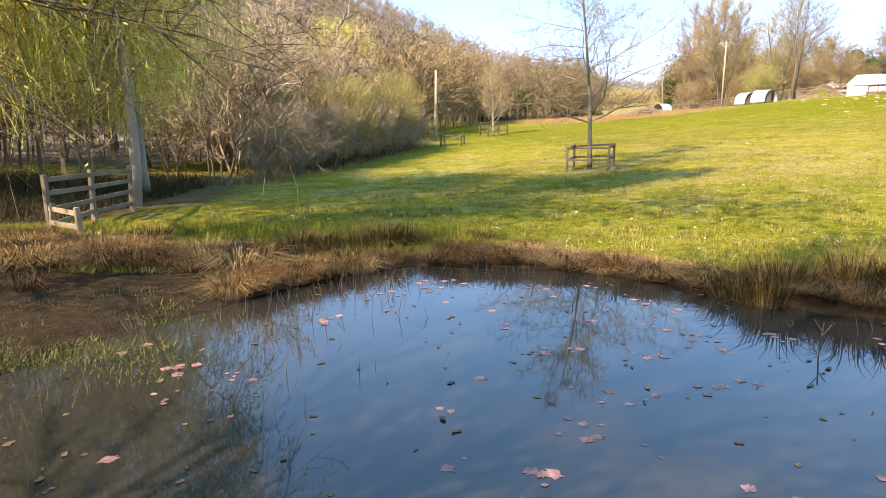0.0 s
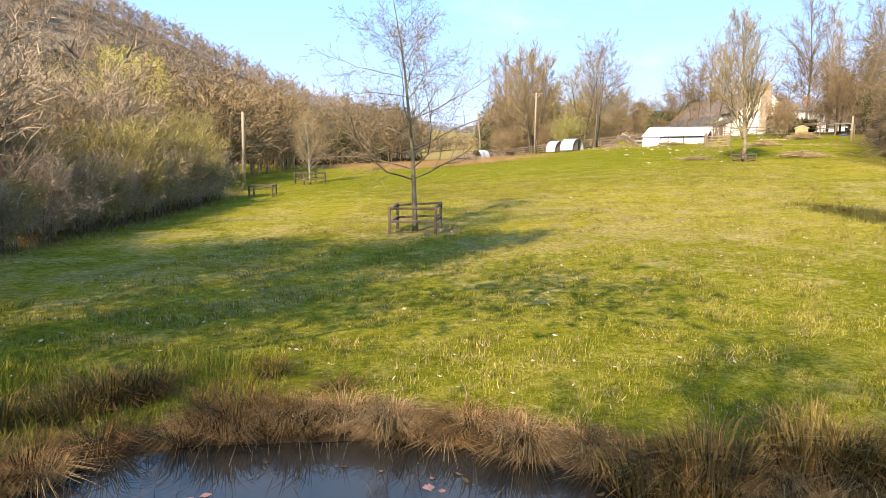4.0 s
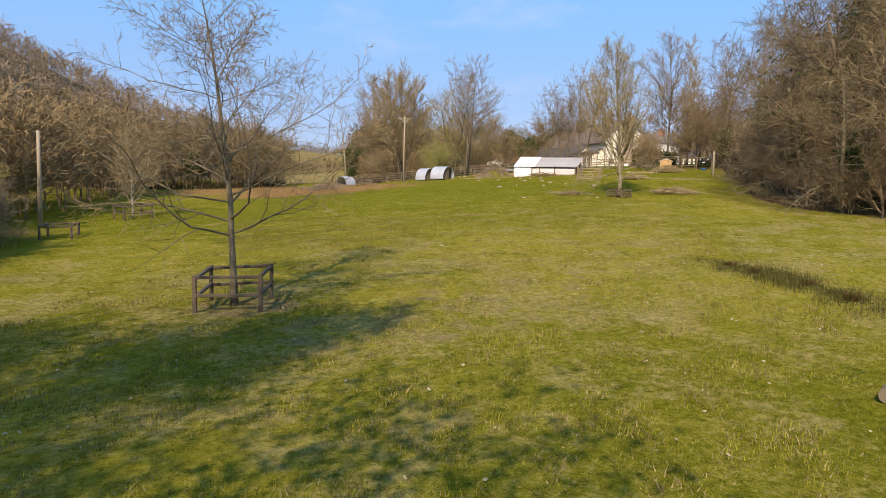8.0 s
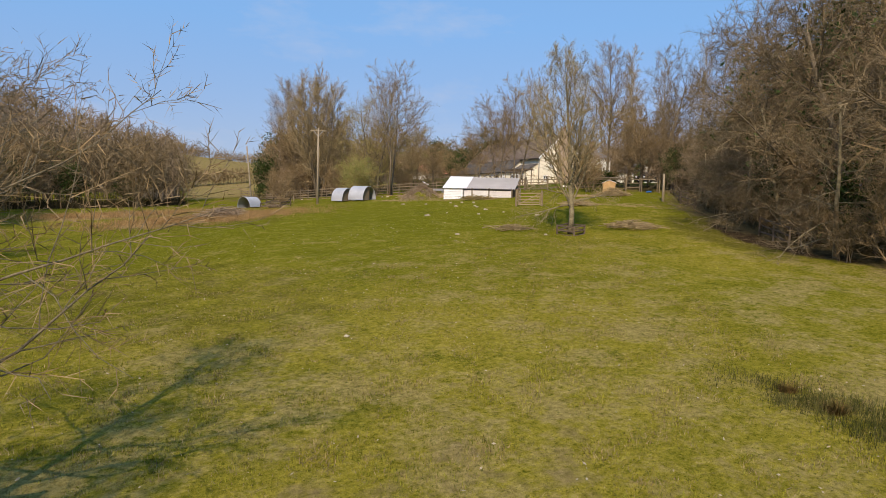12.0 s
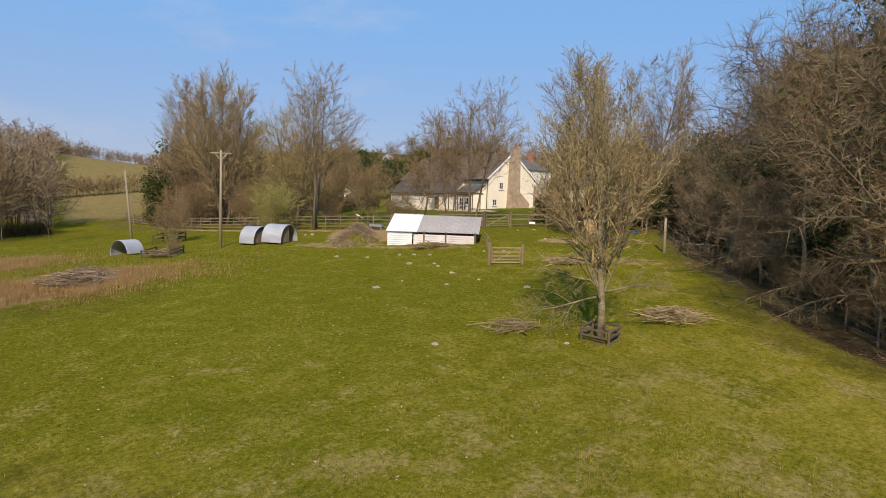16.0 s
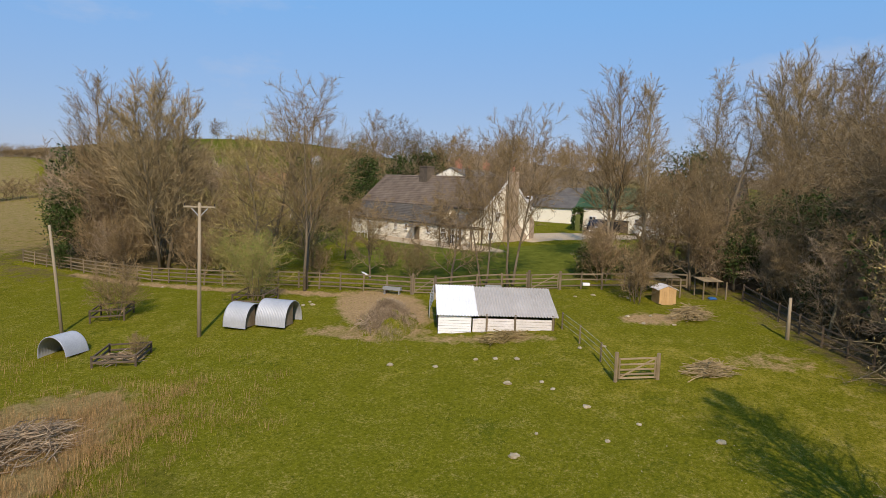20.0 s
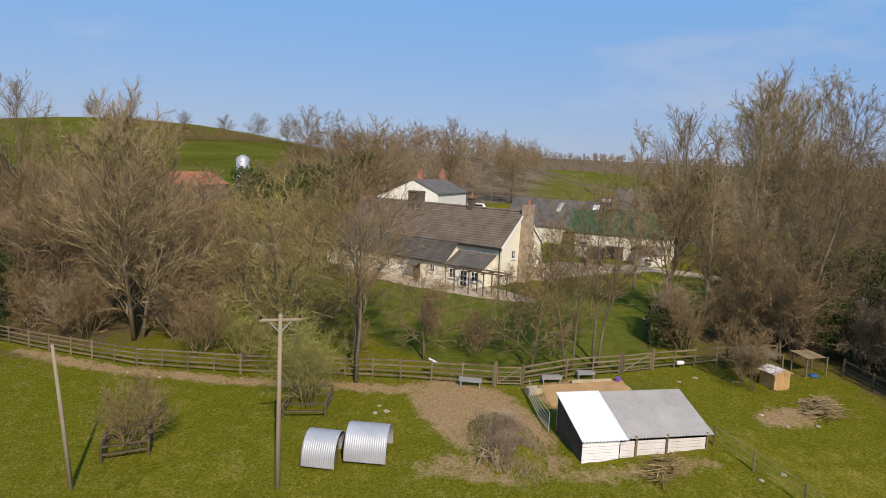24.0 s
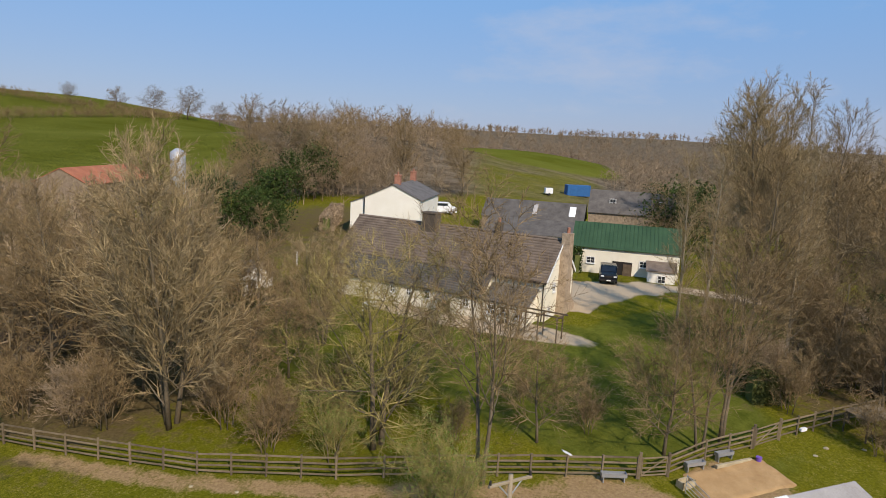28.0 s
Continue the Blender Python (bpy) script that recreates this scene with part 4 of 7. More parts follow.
plant(pop, [(74, 75.2, 0.88, 40), (77, 72.9, 0.93, 140), (75, 66, 1, 220), (124, 62, 1.5, 90), (118, 60, 1.5, 10), (130, 66, 1.4, 190)])
plant(rou, [(48.3, 82, 0.58, 200), (53.4, 105, 0.9, 90), (64, 64.9, 0.8, 10), (61, 62.3, 0.65, 190), (88, 136, 0.9, 10), (103, 141, 0.9, 100), (125, 140, 1.3, 30), (150, 122, 1.2, 120), (70, 140, 0.65, 40), (41.5, 117, 0.8, 10), (47.2, 101, 0.55, 70), (53.6, 91, 0.5, 10), (101, 72, 0.9, 90)])
plant(rou, [(92, 60, 1, 10), (61.5, 108.5, 0.5, 30), (59, 110.5, 0.55, 110), (62.5, 104.5, 0.45, 10), (50.5, 100, 0.6, 250), (67.5, 67, 0.7, 10)])
plant(oak, [(57.3, 47.9, 1.12, 50), (55.2, 43, 1.25, 130), (47.5, 35.6, 1.15, 210), (63.6, 51.8, 0.95, 300), (42.8, 29.6, 1.1, 20), (45.8, 30, 0.9, 80), (65, 44, 1.2, 170), (48, 25, 1.2, 110), (82, 55, 1.3, 330), (118, 148, 1.2, 0)])
plant(ivy, [(52.2, 38.3, 1.25, 0), (58.4, 41, 1.3, 120), (96, 138, 0.9, 30), (122, 146, 1, 80), (50.6, 36, 1.1, 190), (55.6, 40.6, 1.2, 10), (98, 78, 0.8, 20)])
plant(grn, [(40.3, 85.2, 0.85, 0), (42.6, 91.9, 0.75, 100), (39.6, 84, 0.75, 200)])
plant(shr, [(42.2, 95.8, 1, 0), (54.9, 63.6, 0.9, 50), (31.9, 88, 0.9, 10), (29.2, 79, 0.32, 60), (43.6, 99.8, 1.2, 40), (41, 106.5, 1.2, 200), (47, 95, 1, 300), (50.5, 79.5, 0.7, 10), (62.5, 66, 1.1, 220), (65, 63, 1.2, 20), (46.8, 37.6, 1.3, 50), (41.4, 30.6, 1.2, 20), (61.4, 55.4, 1.3, 0), (44, 96.5, 0.8, 15), (45.6, 93, 0.7, 75), (49.5, 91, 0.8, 130)])
plant(shr, [(47, 86.5, 0.6, 210), (52.5, 84, 0.5, 40), (58.5, 68, 1, 20), (44.5, 110, 1.2, 60), (40, 112, 1.1, 90), (69, 64.5, 1.2, 40), (73.5, 63.5, 1.3, 100)])
plant(evg, [(-3, 101, 0.7, 40), (6, 106.5, 0.65, 110), (13, 111.5, 0.6, 10), (19, 112.5, 0.5, 210), (52.2, 44.0, 0.42, 30), (48.8, 39.6, 0.45, 70), (45.6, 35.4, 0.4, 150), (56.0, 48.6, 0.42, 200), (59.6, 53.6, 0.4, 10), (90.5, 129.5, 1.0, 30), (95, 134, 0.9, 120), (85.5, 126.5, 0.6, 70), (39.4, 116.0, 0.6, 10), (37.2, 111.8, 0.26, 60), (120, 141, 1.1, 200), (50.2, 140, 1.2, 0), (86.5, 129.5, 0.75, 40), (112, 141, 1, 140), (82, 127.5, 0.8, 80), (133, 150, 1.1, 10), (100.5, 76, 1.2, 10), (80, 131, 1, 200), (41, 120.5, 0.75, 20), (50.6, 40, 0.8, 60), (71, 57, 0.8, 300), (46, 33.6, 0.7, 100), (58, 49, 0.85, 30), (66, 55, 0.8, 10), (63.5, 60, 0.5, 70), (69, 60.5, 0.7, 130), (54, 44, 0.8, 190), (63, 114.5, 0.35, 20), (66.5, 61.5, 0.5, 15)])
plant(red, [(52.6, 45.4, 0.9, 10), (55.6, 48.6, 0.9, 20), (58.6, 52, 0.9, 90), (63.5, 57.5, 0.8, 33), (44.8, 101.5, 0.6, 80), (40.6, 108.5, 0.7, 180), (60.5, 69, 0.7, 20), (63.5, 61.5, 0.8, 10), (77, 63.5, 1, 20), (81, 66.5, 0.9, 60)])
plant(lowt, [(53.4, 49.2, 0.62, 20), (49.6, 43.4, 0.7, 140), (45.8, 38.6, 0.72, 250), (57.2, 52.8, 0.55, 80), (42.0, 33.6, 0.7, 310), (51.4, 46.2, 0.5, 200)])
plant(shr, [(52.4, 47.6, 0.6, 30), (48.2, 41.6, 0.7, 100), (46.2, 39.4, 0.6, 210), (44.0, 36.2, 0.75, 300), (41.2, 32.8, 0.7, 80), (50.2, 44.4, 0.55, 10)])
# the thicket along the stream
trng = random.Random(5)
for k in range(21):
    y = 26.5 + k * 1.15 + trng.random() * 3
    x = -8.2 - (k % 3) * 2.6 - trng.random() * 2.5 + 0.27 * (y - 26.5)
    kind_ = (red, red, sal, shr)[k % 4]
    put(kind_, x, y, trng.uniform(0.8, 1.35), trng.uniform(0, 360), first=kind_ not in used)
    used.add(kind_)
for k, (x, y, s) in enumerate(((-5.4, 35.5, 0.8), (-4.4, 38.5, 0.85), (-3.6, 41.5, 0.8), (-3.0, 44.5, 0.7), (-7.4, 31.0, 0.7))):
    put(sal, x, y, s, 70 * k)
for k in range(8):
    put((brn, rou, ivy)[k % 3], -12 + k * 4.4 + trng.uniform(-2, 2), 99 + k * 1.2 + trng.uniform(0, 8), trng.uniform(0.55, 0.85), trng.uniform(0, 360))


# low growth along the front of the thicket
for k in range(22):
    y = 26.2 + k * 0.9 + trng.uniform(-0.4, 0.4)
    put((red, sal, red)[k % 3], -7.4 + 0.27 * (y - 26.5) + trng.uniform(-0.4, 0.5), y, trng.uniform(0.38, 0.55), trng.uniform(0, 360))
# single oaks along the skyline of the fields
for k, (x, y, sc) in enumerate(((262, 318, 0.9), (271, 306, 1.1), (282, 296, 0.8), (246, 324, 0.7), (300, 292, 1.0), (234, 338, 0.6), (205, 368, 0.8))):
    put(oak, x, y, sc, 50 * k)
# dark growth behind the willows and below the hill
for k, (x, y, sc) in enumerate(((-18, 22.5, 1.4), (-20, 27, 1.5), (-18, 18, 1.3), (-15, 18.5, 1.0), (-21, 31, 1.4))):
    put((shr, red)[k % 2], x, y, sc, 47 * k)
for k, (x, y, sc) in enumerate(((-28, 52, 1.0), (-22, 60, 0.9), (-17, 74, 0.8), (-11, 88, 0.75), (-4, 98, 0.8), (5, 106, 0.8), (-20, 40, 0.8), (-24, 45, 1.0))):
    put((ivy, evg)[k % 2], x, y, sc, 63 * k)


# far woods: many small trees of limbs, branches and twigs standing on the slopes
def spray_kinds(levels, seeds):
    return [grow(sd, 1.0, 0.014, levels) for sd in seeds]


FULL = spray_kinds([dict(n=2, wob=0.06, up=0.05, tip=0.3),
                    L(13, 0.52, 48, **{"from": 0.16, "to": 1.0}, thick=0.6, n=1, wob=0.1, up=0.1, fade=0.45, spread=14, min_r=0.006, tip=0.5),
                    L(6, 0.50, 40, **{"from": 0.25}, thick=0.6, n=1, wob=0.15, up=0.1, min_r=0.005, fade=0.3, tip=0.5),
                    L(4, 0.55, 38, **{"from": 0.2}, thick=0.7, n=1, wob=0.2, up=0.06, min_r=0.0042, fade=0.3, tip=0.5)], range(300, 307))
LITE = spray_kinds([dict(n=1, wob=0.06, up=0.05, tip=0.4),
                    L(9, 0.50, 50, **{"from": 0.2, "to": 1.0}, thick=0.8, n=1, wob=0.1, up=0.1, fade=0.35, spread=16, min_r=0.010, tip=0.6),
                    L(6, 0.55, 42, **{"from": 0.2}, thick=0.8, n=1, wob=0.2, up=0.06, min_r=0.010, fade=0.2, tip=0.6)], range(320, 327))


def far_wood(name, label, n, region, seed, size, mt, kinds=FULL, lane=False, wide=1.0, fields=False):
    rng = np.random.default_rng(seed)
    xs, ys = region(rng, n)
    keep = np.maximum(blob(xs, ys, 225, 330, 120, 78, 48), blob(xs, ys, 352, 150, 72, 42, 14)) < (9.0 if fields else 0.4)
    wedge = np.arctan2(ys - 75, xs - 13)
    if lane:
        keep = keep & ~((wedge > 0.12) & (wedge < 0.32) & (np.hypot(xs - 13, ys - 75) < 340)) & ~((wedge > 0.60) & (np.hypot(xs - 13, ys - 75) < 440))
    lane_ = (xs - 13.8) / np.maximum(ys - 33.5, 1.0)
    keep = keep & ~((not fields) & (lane_ > 0.17) & (lane_ < 0.31) & (ys > 90) & (ys < 290) & (xs < 95))
    xs, ys = xs[keep], ys[keep]
    zs = land(xs, ys) - 0.1
    out_ = []
    for q, (x, y, z) in enumerate(zip(xs, ys, zs)):
        g = kinds[q % len(kinds)]
        h = size * rng.uniform(0.65, 1.2)
        fat = h * rng.uniform(0.85, 1.25)
        t = rng.uniform(0, 6.283)
        rot = np.array([[math.cos(t) * fat, math.sin(t) * fat, 0], [-math.sin(t) * fat, math.cos(t) * fat, 0], [0, 0, h]])
        a, b = g[:, 0:3] @ rot, g[:, 3:6] @ rot
        w = np.cross(b - a, rng.normal(size=a.shape))
        w = w / (np.linalg.norm(w, axis=1, keepdims=True) + 1e-9) * g[:, 6:7] * h * wide
        out_.append(np.stack([a - w, a + w, b], 1).reshape(-1, 3) + np.array([[x, y, z]]))
    v = np.concatenate(out_)
    return tagged(new(name, mesh_of(name, v, [np.arange(len(v)).reshape(-1, 3)], [mt])), label, "woodland", kind="stuff")


def ring_of(d0, d1, power=1.0, a0=-0.9, a1=1.15):
    return lambda r, n: (lambda a, d: (40 + d * np.cos(a), 60 + d * np.sin(a)))(r.uniform(a0, a1, n), d0 + (d1 - d0) * r.uniform(0, 1, n) ** power)


far_wood("hillside_wood", "bare brown woodland covering the hill", 4800, lambda r, n: (r.uniform(-260, 70, n), r.uniform(115, 330, n)), 3, 6.0, M_HILL, LITE, wide=1.35)
far_wood("stream_wood", "bare woodland along the stream", 420, lambda r, n: (-45 + r.normal(0, 15, n), 88 + r.normal(0, 24, n)), 4, 7.0, M_TWIGRED, LITE)
far_wood("valley_wood", "grey-brown valley woodland in the distance", 1500, ring_of(150, 430, 0.8), 6, 8.5, M_HILL, LITE, lane=True)
far_wood("far_valley_wood", "grey-brown woodland on the far valley floor", 2200, ring_of(400, 1150, 0.8, -0.9, 0.75), 16, 9.5, M_HILL, LITE, lane=True, wide=1.8)
far_wood("rim_wood", "hazy woodland on the far rim of the valley", 1000, ring_of(1100, 2400, 0.9, -0.9, 0.8), 17, 15.0, M_HILL, LITE, wide=4.0)
far_wood("ridge_wood", "bare trees standing along the ridge", 130, ring_of(215, 300, 1.0, 0.42, 0.74), 18, 8.0, M_TWIG, FULL)
far_wood("farm_wood", "belt of bare trees behind the farm", 260, lambda r, n: (lambda t: (62 + 105 * t + r.normal(0, 5, n), 150 - 20 * t + 26 * t * t * t + r.normal(0, 9, n)))(r.uniform(0.5, 1.1, n)), 7, 7.0, M_HILL, FULL)
far_wood("hollow_wood", "bare thicket in the hollow below the hill", 210, lambda r, n: (11 + r.normal(0, 13, n), 118 + r.normal(0, 6, n)), 12, 7.5, M_OAKTWIG, FULL)
far_wood("lane_wood", "bare trees along the lane", 170, lambda r, n: (r.uniform(96, 190, n), r.uniform(20, 64, n)), 8, 11.0, M_TWIG, FULL)
far_wood("corner_wood", "reddish brown thicket beyond the garden", 170, lambda r, n: (r.uniform(40, 66, n), r.uniform(117, 150, n)), 9, 7.0, M_TWIGRED, FULL)
far_wood("paddock_wood", "bare woodland behind the paddock", 120, lambda r, n: (lambda t: (48 + 34 * t + r.normal(0, 5, n), 22 + 26 * t + r.normal(0, 3, n)))(r.uniform(0, 1, n)), 11, 10.0, M_TWIG, FULL)
far_wood("edge_thicket", "reddish brown thicket along the lower edge of the pasture", 190, lambda r, n: (lambda y: (np.interp(y, [48, 58, 72, 90, 108], [-4.5, -0.5, 3.0, 6.0, 9.0]) - np.abs(r.normal(0, 4.5, n)) - 0.6, y))(r.uniform(50, 108, n)), 22, 6.4, M_TWIG, FULL, wide=1.2)
far_wood("willow_wood", "bare thicket behind the willows", 90, lambda r, n: (-24 + r.normal(0, 5, n), 34 + r.normal(0, 7, n)), 21, 6.5, M_OAKTWIG, FULL)
# trees on the pond's bank: the weeping willow and the old trees that hang over the water
wil = put(bare_tree("weeping_willow", "weeping willow with hanging yellow-green shoots", "tree", 103, 8.6, 0.16, WEEP, M_PALEBARK, M_WILLOW, 2, 1.6, leaves=(M_WILLOW, 0.06, 1, 0.35, 0.06), group="willows"), -8.75, 18.4, 1.0, 20, first=True)
for x, y, s, tr in ((-17.0, 17.0, 1.05, 80), (-12.5, 16.0, 1.0, 160), (-9.5, 62.0, 0.9, 30), (-9.8, 21.6, 0.72, 310)):
    put(wil, x, y, s, tr)
bank = put(bare_tree("bankside_tree", "large tree with budding crown leaning over the pond", "tree", 109, 15.0, 0.26, ROUND, M_BARK, M_TWIG, 2, 1.3, leaves=(M_TWIGGREEN, 0.14, 4, 0.95, 0.28), leaf_from=7.5), -9.4, 8.4, 1.0, 0, first=True)
HANG = [dict(n=9, wob=0.10, up=-0.035, tip=0.15),
        L(16, 0.42, 48, **{"from": 0.22}, thick=0.5, n=5, wob=0.16, up=-0.02, fade=0.5, min_r=0.008, tip=0.3),
        L(9, 0.5, 44, **{"from": 0.15}, thick=0.5, n=3, wob=0.2, up=-0.02, min_r=0.005, fade=0.4, tip=0.4),
        L(5, 0.5, 44, **{"from": 0.15}, thick=0.6, n=1, wob=0.2, up=0.0, min_r=0.0035, fade=0.4, tip=0.4)]
for k, (z0, dx, dy, ln) in enumerate(((4.2, 9, -0.6, 7.6), (4.7, 8, -2.2, 7.2), (4.9, 9, 1.6, 6.6), (5.6, 7, -1.0, 7.4))):
    g_ = grow(140 + k, ln, 0.055, HANG, (dx, dy))
    g_[:, [2, 5]] += z0
    part("bough", limb_mesh("bough", g_[g_[:, 8] < 2], 6, M_WETTWIG), None, bank)
    tagged(part("twig_spray", twig_mesh("twig_spray", g_[g_[:, 8] >= 2], M_WETTWIG, k, 1.0), None, bank), kind="stuff")
put(brn, -5.6, -1.4, 0.95, 200)
# the long low boughs of the ash
for k, (z0, dx, dy, ln) in enumerate(((1.75, -7.8, 6.0, 3.6), (2.3, -6.0, 3.0, 2.8), (2.0, 6.5, -5.0, 2.6))):
    g_ = grow(160 + k, ln, 0.05, HANG, (dx, dy))
    g_[:, [2, 5]] += z0
    part("bough", limb_mesh("bough", g_[g_[:, 8] < 2], 6, M_LICHEN), None, ash)
    tagged(part("twig_spray", twig_mesh("twig_spray", g_[g_[:, 8] >= 2], M_TWIGPALE, k), None, ash), kind="stuff")


# ---- rails, guards, posts ----
def rail_fence(name, label, pts, rails=3, height=1.15, gap=1.9, mt=None, rail_h=0.10, group="fences"):
    """Posts and rails along a line on the ground."""
    ob = thing(name, label, "fence", on(*pts[0]), group=group)
    inv = ob.matrix_world.inverted()
    marks = []
    for (x0, y0), (x1, y1) in zip(pts, pts[1:]):
        ln = math.hypot(x1 - x0, y1 - y0)
        k = max(1, round(ln / gap))
        marks += [(x0 + (x1 - x0) * i / k, y0 + (y1 - y0) * i / k) for i in range(k)]
    marks.append(pts[-1])
    rng = random.Random(len(marks))
    foot = [Vector((x, y, hgt(x, y))) for x, y in marks]
    for i, f in enumerate(foot):
        lean_ = Vector((rng.uniform(-.04, .04), rng.uniform(-.04, .04), 0))
        part("post", beam(inv @ (f - Vector((0, 0, 0.3))), inv @ (f + lean_ + Vector((0, 0, height + 0.08))), 0.11, 0.10, seed=i), mt or M_WOOD, ob)
    for a, b in zip(foot, foot[1:]):
        for r in range(rails):
            z = height * (r + 0.75) / (rails - 0.1)
            dz = Vector((0, 0, z + rng.uniform(-.03, .03)))
            dz2 = Vector((0, 0, z + rng.uniform(-.03, .03)))
            part("rail", beam(inv @ (a + dz), inv @ (b + dz2), 0.045, rail_h, seed=r), mt or M_WOOD, ob)
    return ob


def guard(label, x, y, size, height, turn, rails=2, mt=None):
    """A square of posts and rails round a tree."""
    ob = thing("tree_guard", label, "tree guard", on(x, y, 0, turn), group="tree guards")
    c = size / 2
    cs = [(-c, -c), (c, -c), (c, c), (-c, c)]
    inv = ob.matrix_world.inverted()
    zs = []
    for px_, py_ in cs:
        w = ob.matrix_world @ Vector((px_, py_, 0))
        zs.append((inv @ Vector((w.x, w.y, hgt(w.x, w.y)))).z)
    for i, (px_, py_) in enumerate(cs):
        part("post", beam((px_, py_, zs[i] - 0.25), (px_ * 1.01, py_ * 1.01, zs[i] + height), 0.10, 0.10, seed=i), mt or M_DARKWOOD, ob)
    for i in range(4):
        j = (i + 1) % 4
        for r in range(rails):
            z = height * (1 - 0.47 * r) - 0.05
            part("rail", beam((*cs[i], zs[i] + z), (*cs[j], zs[j] + z - 0.03), 0.10, 0.08, seed=i + r), mt or M_DARKWOOD, ob)
    return ob


def pole(label, x, y, h, r, tip=(0, 0), cross=False, wires=()):
    ob = thing("utility_pole", label, "pole", on(x, y), group="poles")
    part("shaft", tube([(0, 0, -0.4), (tip[0] * 0.5, tip[1] * 0.5, h / 2), (tip[0], tip[1], h)], [r * 1.25, r, r * 0.8], 10), M_POLE, ob, smooth=True)
    if cross:
        a = math.radians(40)
        ux, uy = math.cos(a), -math.sin(a)
        arm = part("cross_arm", beam((-ux * 0.85, -uy * 0.85, h - 0.25), (ux * 0.85, uy * 0.85, h - 0.25), 0.10, 0.10), M_POLE, ob)
        for s in (-0.8, 0, 0.8):
            part("insulator", tube([(ux * s, uy * s, h - 0.2), (ux * s, uy * s, h - 0.05)], [0.05, 0.035], 8), M_DARK, arm)
        for s in (-1, 1):
            part("brace", beam((ux * 0.45 * s, uy * 0.45 * s, h - 0.3), (0, 0, h - 0.8), 0.03, 0.05), M_STEEL, ob)
    return ob


def bar_gate(label, x0, y0, x1, y1, h=1.15, mt=None, bars=5, brace=True):
    ob = thing("field_gate", label, "gate", on(x0, y0), group="gates")
    inv = ob.matrix_world.inverted()
    a = inv @ Vector((x0, y0, hgt(x0, y0)))
    b = inv @ Vector((x1, y1, hgt(x1, y1)))
    mt = mt or M_WOOD
    for q, k in ((a, 1.25), (b, 1.15)):
        part("gate_post", beam(q - Vector((0, 0, 0.3)), q + Vector((0, 0, h * k)), 0.15, 0.15), mt, ob)
    for k in range(bars):
        z = 0.15 + (h - 0.2) * (k / (bars - 1)) ** 1.2
        part("bar", beam(a.lerp(b, 0.06) + Vector((0, 0, z)), a.lerp(b, 0.95) + Vector((0, 0, z)), 0.03, 0.08), mt, ob)
    for f in (0.08, 0.93):
        part("stile", beam(a.lerp(b, f) + Vector((0, 0, 0.1)), a.lerp(b, f) + Vector((0, 0, h)), 0.06, 0.08), mt, ob)
    if brace:
        part("brace", beam(a.lerp(b, 0.1) + Vector((0, 0, 0.18)), a.lerp(b, 0.9) + Vector((0, 0, h - 0.08)), 0.04, 0.07), mt, ob)
    return ob


guard("dark wooden rail guard round the young tree", 6.08, 27.35, 1.65, 1.0, -21)
guard("low wooden rail guard round a sapling", 4.1, 55.4, 1.7, 0.9, 20)
guard("low wooden rail guard round the grey tree", 35.2, 45.4, 1.15, 0.55, 15, 3)
guard("wooden rail guard round a bushy sapling", 32.0, 88.6, 2.0, 0.8, 50)
guard("brown wooden rail guard with dead stalks inside", 28.6, 79.4, 2.1, 0.6, 45)
guard("small wooden rail guard beside the pole", 0.6, 47.0, 1.4, 0.7, -10, 1)
guard("dark rail guard round a leafing shrub", 39.4, 83.8, 2.2, 0.85, 30)
pole("tall grey wooden utility pole in the pasture", -0.66, 52.1, 5.4, 0.11)
pole("grey wooden utility pole with a cross arm", 33.1, 79.9, 7.6, 0.10, cross=True)
pole("leaning pale wooden pole", 28.7, 87.6, 6.4, 0.085, (-0.5, 0.3))
pole("short dark wooden post stub", 54.6, 54.4, 2.4, 0.10)

rail_fence("rail_fence", "weathered post and rail fence along the garden", FENCE, 4, 1.2, 2.0)
bar_gate("small weathered wooden gate with a peaked post", 46.95, 76.3, 47.7, 74.9)
rail_fence("rail_fence", "weathered post and rail fence behind the white shed", [(47.7, 74.9), (50.0, 73.1), (52.5, 70.6)], 4, 1.2, 2.0)
bar_gate("weathered wooden field gate in the garden fence", 52.6, 70.5, 54.3, 69.0)
rail_fence("rail_fence", "post and rail fence beside the garden", [(54.3, 69.0), (56.5, 66.9), (58.9, 64.6), (61.0, 62.5)], 3, 1.15, 1.9)
rail_fence("rail_fence", "dark rail fence under the wood edge", [(61.1, 58.7), (56.5, 54.2), (54.8, 52.7), (53.0, 50.0)], 3, 1.1, 2.0, M_DARKWOOD)
rail_fence("rail_fence", "short dark rail fence in the wood edge", [(45.6, 39.9), (43.0, 36.6)], 3, 1.1, 2.0, M_DARKWOOD)
bar_gate("wooden field gate with a diagonal brace", 41.75, 58.65, 43.3, 57.3, 1.1, M_PALEWOOD)
rail_fence("rail_fence", "weathered four-rail fence beside the willow", [(-8.05, 13.2), (-8.15, 15.1), (-8.2, 17.1)], 4, 1.12, 2.0)
rail_fence("rail_fence", "short pale two-rail fence on the bank", [(-8.0, 13.15), (-7.0, 12.45)], 2, 0.55, 1.3, M_PALEWOOD)
wire = thing("wire_fence", "thin posts with wire between shed and gate", "fence", on(46.6, 64.3), group="fences")
winv = wire.matrix_world.inverted()
wp = [(46.6, 64.3), (45.2, 62.4), (43.5, 60.3), (41.75, 58.65)]
wf = [winv @ Vector((x, y, hgt(x, y))) for x, y in wp]
